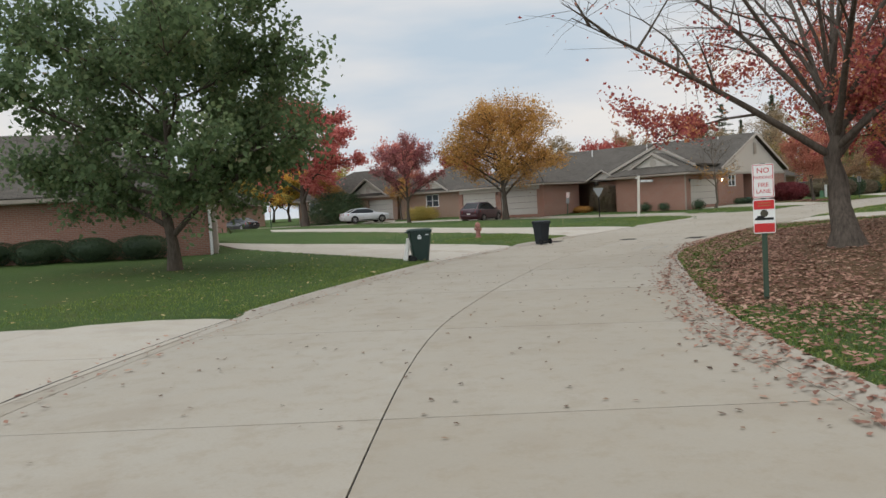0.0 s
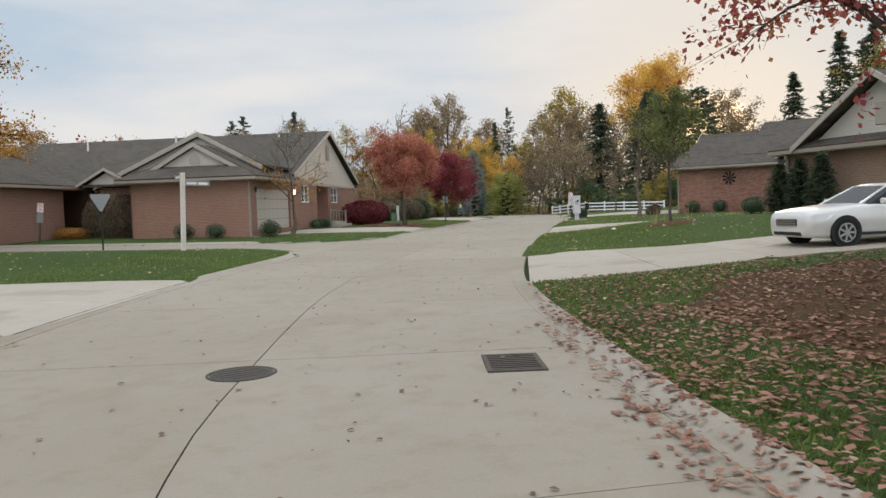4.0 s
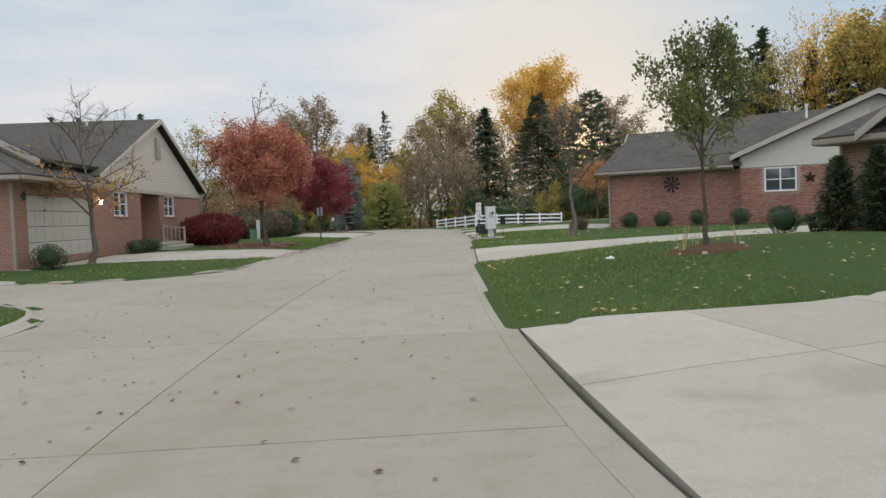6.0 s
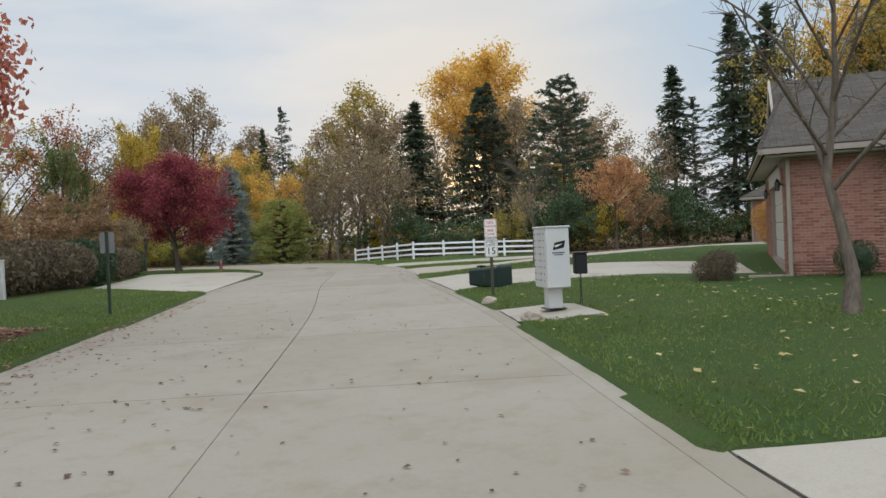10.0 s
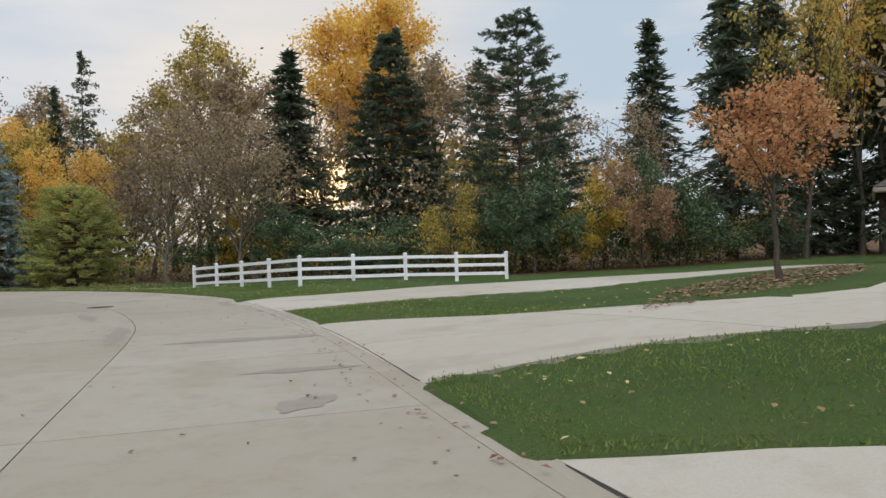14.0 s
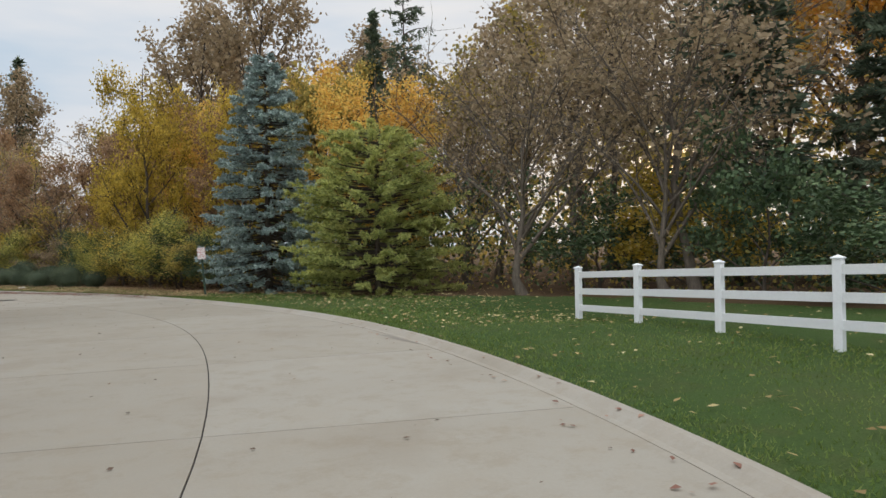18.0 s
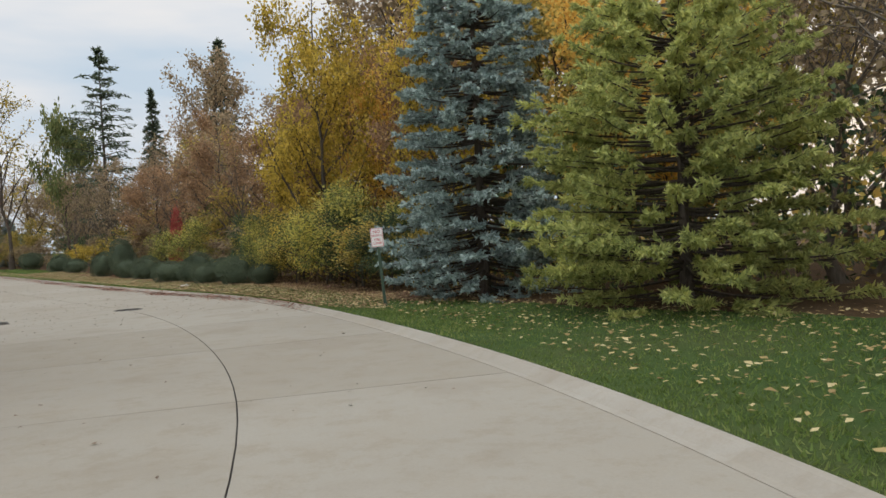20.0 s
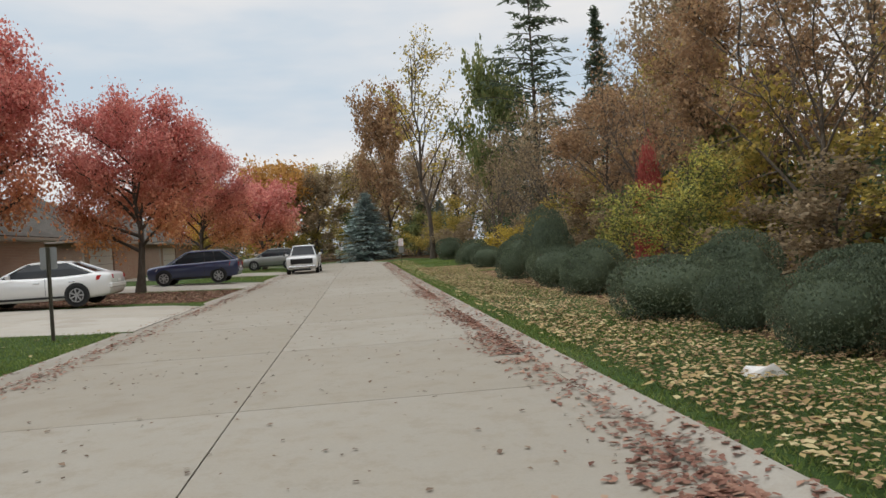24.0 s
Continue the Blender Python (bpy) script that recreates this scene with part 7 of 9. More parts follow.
plain_house(-60, 106, 0.80, -0.60, 14.0, 10, 5.6, doors=[(3, 7.5)], gables=[(2.4, 8.1)], mat="tan brick", z=0.9)
plain_house(36.0, 108.0, 0.8, -0.6, 12.0, 9.0, 5.2, doors=[(2.0, 6.5)], mat="tan brick", z=0.95)
# Beyond the second house on the lane
plain_house(79.9, 63.9, -0.09, -0.996, 11.0, 9.5, 5.6, doors=[(0.9, 5.6)], mat="red brick", z=1.15)
# Along the last stretch
plain_house(46.8, 147.2, -0.26, 0.965, 13.0, 11, 6.0, doors=[(1.2, 6.0)], gables=[], mat="tan brick", z=0.55)
plain_house(42.0, 165.0, -0.26, 0.965, 13.0, 11, 5.8, doors=[(1.2, 6.0)], mat="tan brick", z=0.55)
plain_house(37.5, 182.0, -0.26, 0.965, 13.0, 11, 5.8, doors=[(1.2, 6.0)], mat="tan brick", z=0.55)
plain_house(50.5, 126.0, -0.2, 0.98, 12.0, 11, 6.2, doors=[(6.0, 10.8)], gables=[(5.4, 11.4)], mat="tan brick", z=0.55)

# ---- street furniture ----


def words(name, text, size, parent, m, material, label=""):
    """Flat lettering with the built-in font, as a thin mesh."""
    cu = bpy.data.curves.new("lettering", 'FONT')
    cu.body, cu.size, cu.align_x, cu.align_y, cu.extrude, cu.resolution_u = text, size, 'CENTER', 'CENTER', 0.0015, 2
    tmp = bpy.data.objects.new("lettering", cu)
    scene.collection.objects.link(tmp)
    me = bpy.data.meshes.new_from_object(tmp.evaluated_get(bpy.context.evaluated_depsgraph_get()))
    bpy.data.objects.remove(tmp)
    me.transform(m)
    me.materials.clear()
    return part(name, me, material, parent, label)


def plate(w, h, y0, y1, z, r=0.03):
    pts = []
    for cx, cz, a0 in ((w / 2 - r, h / 2 - r, 0), (-w / 2 + r, h / 2 - r, 90), (-w / 2 + r, -h / 2 + r, 180), (w / 2 - r, -h / 2 + r, 270)):
        for k in range(4):
            a = radians(a0 + 30 * k)
            pts.append((cx + r * math.cos(a), cz + z + r * math.sin(a)))
    return Shape().prism(pts, y0, y1)


def border(w, h, y, z, t=0.008, inset=0.012):
    s = Shape()
    a, b = w / 2 - inset, h / 2 - inset
    for x0, x1, z0, z1 in ((-a, a, b - t, b), (-a, a, -b, -b + t), (-a, -a + t, -b + t, b - t), (a - t, a, -b + t, b - t)):
        s.box(x0, y - 0.003, z + z0, x1, y, z + z1)
    return s


def sign_post(x, y, facing, plates, h=2.1, post="post green", label="metal sign on a green steel post", lean=0.0):
    """A channel post with plates; facing: degrees of the way that the front looks."""
    z = gz(x, y)
    top = empty("road_sign", pose(x, y, z, 0, lean, facing + 90), label, "sign")
    part("post", Shape().box(-0.035, 0.004, -0.3, 0.035, 0.012, h).box(-0.035, 0.012, -0.3, -0.027, 0.04, h).box(0.027, 0.012, -0.3, 0.035, 0.04, h), post, top, "steel channel post")
    for kind, w, hh, zc in plates:
        pl = part("plate", plate(w, hh, -0.006, 0.0, zc), "sign white" if kind not in ("back",) else "sign back", top, {"tow": "red and white tow warning plate", "back": "bare metal back of a sign"}.get(kind, "white sign plate"))
        if kind != "back":
            part("plate_back", plate(w - 0.006, hh - 0.006, 0.0005, 0.003, zc), "sign back", pl, "bare metal back")
        def txt(s, size, dz, mat):
            words("lettering", s, size, pl, pose(0, -0.0075, zc + dz, 90, 0, 0), mat)
        if kind == "nopark":
            part("border", border(w, hh, -0.006, zc), "sign red", pl)
            txt("NO", 0.115, hh * 0.30, "sign red")
            txt("PARKING", 0.066, hh * 0.10, "sign red")
            txt("FIRE", 0.085, -hh * 0.12, "sign red")
            txt("LANE", 0.085, -hh * 0.31, "sign red")
        elif kind == "speed":
            part("border", border(w, hh, -0.006, zc), "sign black", pl)
            txt("SPEED", 0.10, hh * 0.33, "sign black")
            txt("LIMIT", 0.10, hh * 0.13, "sign black")
            txt("15", 0.24, -hh * 0.20, "sign black")
        elif kind == "tow":
            part("band", plate(w - 0.02, hh * 0.26, -0.0085, -0.006, zc + hh * 0.34, 0.015), "sign red", pl)
            part("band", plate(w - 0.02, hh * 0.26, -0.0085, -0.006, zc - hh * 0.34, 0.015), "sign red", pl)
            part("picture", Shape().box(-0.13, -0.009, zc - 0.055, 0.13, -0.0065, zc - 0.02).box(-0.1, -0.009, zc - 0.02, 0.0, -0.0065, zc + 0.01), "sign black", pl, "dark picture of a towed vehicle")
            part("roundel", Shape().cyl((0, -0.009, zc + 0.045), (0, -0.0065, zc + 0.045), 0.055, 0.055, 16), "post brown", pl)
            for k in range(2):
                part("text_bar", Shape().box(-0.09, -0.011, zc + hh * (0.30 + 0.08 * k), 0.09, -0.0088, zc + hh * (0.33 + 0.08 * k)), "terracotta", pl)
    return top


sign_post(4.75, 11.05, -100, [("nopark", 0.305, 0.50, 1.74), ("tow", 0.305, 0.50, 1.22)], 2.0, "post green", "no-parking sign above a red tow-away plate on a green post", lean=0)
sign_post(44.0, 61.35, -140, [("nopark", 0.305, 0.457, 1.66), ("speed", 0.33, 0.46, 1.19)], 1.88, "post brown", "no-parking and fifteen speed limit signs on a post")
sign_post(38.1, 68.3, 45, [("back", 0.33, 0.50, 1.70)], 1.95, "post green", "back of a road sign on a green post")
sign_post(74.6, 113.1, -118, [("nopark", 0.305, 0.457, 1.68)], 1.9, "post green", "no-parking fire lane sign at the edge of the woods", lean=-4)
sign_post(59.3, 138.1, 110, [("back", 0.33, 0.46, 1.72)], 1.95, "post brown", "back of a road sign on a brown post beside a driveway")
sign_post(57.8, 182.5, -70, [("nopark", 0.40, 0.6, 1.7), ("back", 0.40, 0.5, 1.1)], 2.0, "post brown", "white sign beside the far kerb")
sign_post(10.6, 63.2, -125, [("nopark", 0.305, 0.457, 1.72), ("back", 0.305, 0.44, 1.24)], 1.95, "post green", "leaning pair of white plates on a post", lean=5)
sign_post(-15.2, 67.0, -110, [("nopark", 0.305, 0.457, 1.68)], 1.9, "post green", "white sign on a thin post beside the side street")

# give-way sign seen from behind
zy = gz(11.5, 54.6)
yld = empty("yield_sign", pose(11.5, 54.6, zy, 0, 0, -30), "triangular give-way sign seen from its pale back", "sign")
part("post", Shape().box(-0.03, 0.0, -0.3, 0.03, 0.035, 2.2), "dark metal", yld)
part("plate", Shape().prism([(-0.38, 2.3), (-0.33, 2.36), (0.33, 2.36), (0.38, 2.3), (0.035, 1.7), (-0.035, 1.7)], -0.01, -0.002), "sign back", yld)

# white timber post with street-name blades
zs = gz(13.4, 51.0)
nsg = empty("street_name_post", pose(13.4, 51.0, zs, 0, 2, 0), "leaning white timber post with two street-name blades", "sign post")
part("post", Shape().box(-0.075, -0.075, -0.3, 0.075, 0.075, 2.78, 0.012), "wood post", nsg)
b1 = part("blade", Shape().box(0.08, -0.012, 2.32, 0.98, 0.012, 2.5, 0.006), "sign back", nsg, "dark street-name blade with pale lettering bars")
part("text_bar", Shape().box(0.14, -0.018, 2.37, 0.5, -0.0125, 2.45).box(0.56, -0.018, 2.37, 0.9, -0.0125, 2.45), "sign white", b1)
b2 = part("blade", Shape().box(-0.012, 0.08, 2.56, 0.012, 0.85, 2.72, 0.006), "sign back", nsg, "street-name blade")
part("text_bar", Shape().box(-0.018, 0.15, 2.6, -0.0125, 0.75, 2.68), "sign white", b2)


def boulder(x, y, r, seed, label):
    rng = np.random.default_rng(seed)
    bm = bmesh.new()
    bmesh.ops.create_icosphere(bm, subdivisions=3, radius=1.0)
    for v in bm.verts:
        n = 1 + 0.28 * noise.noise(v.co * 1.3 + Vector((seed, 0, 0))) + 0.12 * noise.noise(v.co * 3.5)
        v.co = Vector((v.co.x * n * r, v.co.y * n * r * 0.72, max(-0.25 * r, v.co.z * n * r * 0.72)))
    me = bpy.data.meshes.new("boulder")
    bm.to_mesh(me)
    bm.free()
    ob = part("boulder", me, "boulder")
    ob.matrix_basis = pose(x, y, gz(x, y) + r * 0.22, 0, 0, seed * 47)
    tagged(ob, label, "boulder")


boulder(42.5, 60.5, 0.17, 3, "pinkish granite boulder at the kerb")
boulder(40.05, 58.05, 0.2, 7, "pale grey boulder beside the mailbox pad")
boulder(13.85, 50.7, 0.16, 5, "small dark stone at the foot of the post")
boulder(14.1, 51.0, 0.14, 9, "small dark stone at the foot of the post")

# cluster mailbox
zm = gz(41.5, 58.2) + 0.02
mb = empty("cluster_mailbox", pose(41.35, 58.3, zm, 0, 0, 226), "pale grey cluster mailbox on a square pedestal", "mailbox")
part("pedestal", Shape().box(-0.14, -0.14, 0.0, 0.14, 0.14, 0.42, 0.01), "mailbox grey", mb)
part("foot_plate", Shape().box(-0.2, -0.2, 0.0, 0.2, 0.2, 0.02, 0.005), "iron", mb)
body = part("cabinet", Shape().box(-0.38, -0.23, 0.42, 0.38, 0.23, 1.55, 0.015), "mailbox grey", mb)
part("cap", Shape().box(-0.40, -0.25, 1.55, 0.40, 0.25, 1.585, 0.01), "mailbox grey", mb)
for c in range(2):
    for r in range(8):
        x0, z0 = -0.345 + c * 0.35, 0.50 + r * 0.126
        d_ = part("mail_door", Shape().box(x0, -0.243, z0, x0 + 0.335, -0.231, z0 + 0.118, 0.003), "mailbox grey", body)
        part("lock", Shape().cyl((x0 + 0.28, -0.25, z0 + 0.06), (x0 + 0.28, -0.243, z0 + 0.06), 0.012, 0.012, 8), "iron", d_)
        part("number_bar", Shape().box(x0 + 0.04, -0.2455, z0 + 0.045, x0 + 0.09, -0.2432, z0 + 0.075), "sign black", d_)
lg = part("logo", Shape().loft([[(0.381, -0.1, 1.13), (0.381, 0.12, 1.17), (0.381, 0.15, 1.31), (0.381, -0.06, 1.27)], [(0.386, -0.1, 1.13), (0.386, 0.12, 1.17), (0.386, 0.15, 1.31), (0.386, -0.06, 1.27)]]), "sign black", mb, "black and white emblem")
part("swoosh", Shape().loft([[(0.387, -0.07, 1.22), (0.387, 0.1, 1.25), (0.387, -0.04, 1.18)], [(0.389, -0.07, 1.22), (0.389, 0.1, 1.25), (0.389, -0.04, 1.18)]]), "sign white", lg)
part("text_bar", Shape().box(0.381, -0.11, 1.07, 0.386, 0.13, 1.09).box(0.381, -0.08, 1.035, 0.386, 0.1, 1.05), "logo blue", mb)
zb = gz(42.4, 57.9)
nb = empty("news_box", pose(42.05, 58.05, zb, 0, 0, 215), "small black box on thin wire legs", "box")
part("case", Shape().box(-0.16, -0.12, 0.62, 0.16, 0.12, 1.02, 0.015), "black plastic", nb)
part("lid", Shape().box(-0.18, -0.14, 1.02, 0.18, 0.14, 1.05, 0.01), "black plastic", nb)
for sx in (-0.06, 0.06):
    part("leg", Shape().cyl((sx, 0, 0.62), (sx, 0, 0.18), 0.008, 0.008, 6).cyl((sx, 0, 0.18), (sx * 2.3, 0, 0.0), 0.008, 0.008, 6), "dark metal", nb)
for zz in (0.3, 0.42, 0.52):
    part("rung", Shape().cyl((-0.06, 0, zz), (0.06, 0, zz), 0.006, 0.006, 6), "dark metal", nb)


def wheelie_bin(m, label, mat="bin green", mark=True, h=1.07):
    """A tapered two-wheeled bin with lid, handle, wheels and ribs."""
    top = empty("wheelie_bin", m, label, "bin")
    rings = []
    for z, w, d in ((0.02, 0.23, 0.24), (0.30, 0.25, 0.27), (0.86, 0.29, 0.34), (h - 0.09, 0.295, 0.345), (h - 0.085, 0.32, 0.37), (h - 0.03, 0.32, 0.37)):
        c = 0.05
        rings.append([(-w + c, -d, z), (w - c, -d, z), (w, -d + c, z), (w, d - c, z), (w - c, d, z), (-w + c, d, z), (-w, d - c, z), (-w, -d + c, z)])
    part("body", Shape().loft(rings), mat, top)
    lid = []
    for z, s in ((h - 0.028, 1.03), (h, 1.02), (h + 0.045, 0.82)):
        w, d, c = 0.325 * s, 0.385 * s, 0.06
        lid.append([(-w + c, -d, z), (w - c, -d, z), (w, -d + c, z), (w, d - c, z), (w - c, d, z), (-w + c, d, z), (-w, d - c, z), (-w, -d + c, z)])
    part("lid", Shape().loft(lid), mat, top)
    part("handle", Shape().cyl((-0.24, 0.43, h - 0.06), (0.24, 0.43, h - 0.06), 0.02, 0.02, 8).box(-0.25, 0.35, h - 0.09, -0.21, 0.44, h - 0.04).box(0.21, 0.35, h - 0.09, 0.25, 0.44, h - 0.04), mat, top)
    for sx in (-1, 1):
        w = part("wheel", Shape().lathe((sx * 0.29 - 0.025, 0.28, 0.125), [(0.05, 0.0), (0.125, 0.0), (0.13, 0.01), (0.13, 0.04), (0.125, 0.05), (0.05, 0.05)], 16, 'x'), "tyre", top)
        part("hub", Shape().cyl((sx * 0.29 - 0.035, 0.28, 0.125), (sx * 0.29 + 0.035, 0.28, 0.125), 0.045, 0.045, 10), "black plastic", w)
    part("axle", Shape().cyl((-0.28, 0.28, 0.125), (0.28, 0.28, 0.125), 0.014, 0.014, 8), "iron", top)
    part("front_bar", Shape().box(-0.12, -0.325, 0.55, 0.12, -0.30, 0.6, 0.008), "iron", top)
    if mark:
        em = part("emblem", Shape().box(-0.302, -0.02, 0.78, -0.292, 0.1, 0.86).loft([[(-0.303, -0.03, 0.87), (-0.303, 0.11, 0.87), (-0.303, 0.04, 0.93)], [(-0.293, -0.03, 0.87), (-0.293, 0.11, 0.87), (-0.293, 0.04, 0.93)]]), "bin mark", top, "worn pale emblem")
        part("number_bar", Shape().box(-0.305, -0.26, 0.9, -0.292, -0.16, 0.93), "bin mark", top)
    return top


wheelie_bin(pose(-0.75, 24.4, float(road_z(-0.75, 24.4)[0]) + 0.01, 0, 0, 100), "dark green wheeled bin with a pale emblem at the kerb")
part("cardboard_sheet", Shape().box(-0.02, -0.2, 0, 0.02, 0.2, 0.75, 0.006), "paper").matrix_basis = pose(-1.25, 24.5, gz(-1.25, 24.5) - 0.02, 0, 12, 20)
tagged(bpy.data.objects["cardboard_sheet"], "grey-brown board leaning behind the bin", "board")
wheelie_bin(pose(4.15, 31.4, float(road_z(4.15, 31.4)[0]) + 0.01, 0, 0, 215) @ Matrix.Diagonal((0.86, 0.86, 0.95, 1)), "almost black wheeled bin beside the driveway", "bin dark", False, 1.0)
wheelie_bin(pose(46.5, 63.6, gz(46.5, 63.6) + 0.30, 0, 90, -88) , "green wheeled bin lying on its side at the driveway")


def hydrant(x, y, label):
    z = gz(x, y)
    top = empty("fire_hydrant", pose(x, y, z, 0, 0, 30), label, "hydrant")
    part("barrel", Shape().lathe((0, 0, 0), [(0.15, -0.1), (0.15, 0.03), (0.11, 0.05), (0.10, 0.5), (0.135, 0.52), (0.135, 0.56), (0.12, 0.58)], 14), "hydrant red", top, smooth=False)
    part("bonnet", Shape().lathe((0, 0, 0.58), [(0.135, 0.0), (0.13, 0.06), (0.10, 0.12), (0.05, 0.155), (0.035, 0.16), (0.035, 0.2)], 14), "hydrant red", top)
    for a in (0, 180):
        part("outlet", Shape().cyl((0.09 * math.cos(radians(a)), 0.09 * math.sin(radians(a)), 0.42), (0.19 * math.cos(radians(a)), 0.19 * math.sin(radians(a)), 0.42), 0.055, 0.055, 10), "hydrant red", top)
    part("outlet", Shape().cyl((0, -0.09, 0.38), (0, -0.21, 0.38), 0.075, 0.075, 10), "hydrant red", top, "large pump outlet")


hydrant(1.75, 36.6, "faded red fire hydrant on the grass")
hydrant(60.2, 93.0, "dull red fire hydrant below the burgundy maple")

# white three-rail fence
fence = empty("white_fence", pose(0, 0, 0), "white vinyl three-rail fence with square posts", "fence")
FP = [(72.98 + 0.955 * k, 86.68 + 2.365 * k) for k in (4, 3, 2, 1, 0)] + [(72.98 + 1.29 * k, 86.68 - 1.89 * k) for k in (1, 2, 3, 4)]
FZ = [0.15, 0.26, 0.36, 0.46, 0.56, 0.54, 0.53, 0.48, 0.44]
for (x, y), z in zip(FP, FZ):
    p_ = part("post", Shape().box(x - 0.065, y - 0.065, z - 0.3, x + 0.065, y + 0.065, z + 1.2, 0.008), "white vinyl", fence)
    part("cap", Shape().box(x - 0.08, y - 0.08, z + 1.2, x + 0.08, y + 0.08, z + 1.225, 0.006).loft([[(x - 0.07, y - 0.07, z + 1.225), (x + 0.07, y - 0.07, z + 1.225), (x + 0.07, y + 0.07, z + 1.225), (x - 0.07, y + 0.07, z + 1.225)], [(x - 0.005, y - 0.005, z + 1.26), (x + 0.005, y - 0.005, z + 1.26), (x + 0.005, y + 0.005, z + 1.26), (x - 0.005, y + 0.005, z + 1.26)]]), "white vinyl", p_)
for i in range(8):
    for h in (0.27, 0.66, 1.05):
        rail(fence, (*FP[i], FZ[i] + h), (*FP[i + 1], FZ[i + 1] + h), 0.045, 0.14, "white vinyl", "rail")

# manhole covers and drain grates


def manhole(x, y, r=0.33):
    top = empty("manhole_cover", pose(x, y, float(road_z(x, y)[0]) + 0.003), "round cast-iron manhole cover set in the concrete", "manhole cover")
    part("ring", Shape().lathe((0, 0, 0), [(r, -0.02), (r, 0.004), (r - 0.03, 0.004), (r - 0.03, -0.02)], 28), "iron", top)
    part("lid", Shape().lathe((0, 0, 0), [(r - 0.04, -0.02), (r - 0.04, 0.003), (r - 0.08, 0.005), (0.01, 0.005)], 28), "iron", top)
    for k in range(5):
        a = -0.2 + k * 0.1
        w = math.sqrt(max(0.01, (r - 0.09) ** 2 - a * a))
        part("rib", Shape().box(-w, a - 0.012, 0.005, w, a + 0.012, 0.009), "iron", top)


manhole(7.75, 31.35, 0.36)
manhole(64.2, 88.5, 0.42)
manhole(69.05, 120.8, 0.42)


def grate(x, y, ang):
    top = empty("drain_grate", pose(x, y, float(road_z(x, y)[0]) + 0.012, 0, 0, ang), "cast-iron street drain grate at the kerb", "drain grate")
    part("frame", Shape().box(-0.42, -0.3, -0.03, 0.42, -0.25, 0.004).box(-0.42, 0.25, -0.03, 0.42, 0.3, 0.004).box(-0.42, -0.25, -0.03, -0.37, 0.25, 0.004).box(0.37, -0.25, -0.03, 0.42, 0.25, 0.004), "iron", top)
    part("shaft", Shape().box(-0.37, -0.25, -0.05, 0.37, 0.25, -0.012), "joint", top)
    for k in range(8):
        part("bar", Shape().box(-0.35 + k * 0.092, -0.25, -0.012, -0.31 + k * 0.092, 0.25, 0.004), "iron", top)


grate(10.05, 29.75, 55)
grate(4.85, 32.75, 55)
grate(65.7, 119.4, 100)

# utility pedestals near the red maple
for x, y, h, w, mt, lb in ((38.9, 76.6, 0.62, 0.36, "utility green", "green utility pedestal on the grass"), (39.25, 76.5, 1.2, 0.2, "mailbox grey", "pale utility marker post")):
    ub = empty("utility_pedestal", pose(x, y, gz(x, y), 0, 0, 45), lb, "utility box")
    part("case", Shape().box(-w / 2, -w / 2, -0.1, w / 2, w / 2, h, 0.02), mt, ub)
    part("hood", Shape().box(-w / 2 - 0.015, -w / 2 - 0.015, h, w / 2 + 0.015, w / 2 + 0.015, h + 0.04, 0.015), mt, ub)
paper_bag = Shape()
paper_bag.loft([[(-0.2, -0.12, 0.0), (0.2, -0.14, 0.0), (0.22, 0.12, 0.0), (-0.18, 0.14, 0.0)], [(-0.16, -0.1, 0.06), (0.05, -0.12, 0.13), (0.2, 0.08, 0.05), (-0.12, 0.1, 0.09)]])
pb = part("paper_bag", paper_bag, "paper")
pb.matrix_basis = pose(71.7, 131.9, gz(71.7, 131.9) + 0.005, 0, 0, 20)
tagged(pb, "crumpled pale paper on the leafy verge", "litter")
pb2 = part("paper_bag", paper_bag, "paper")
pb2.matrix_basis = pose(26.4, 42.4, gz(26.4, 42.4) + 0.005, 0, 0, 80) @ Matrix.Diagonal((0.45, 0.45, 0.5, 1))
tagged(pb2, "small white litter on the lawn", "litter")

# ---- cars ----


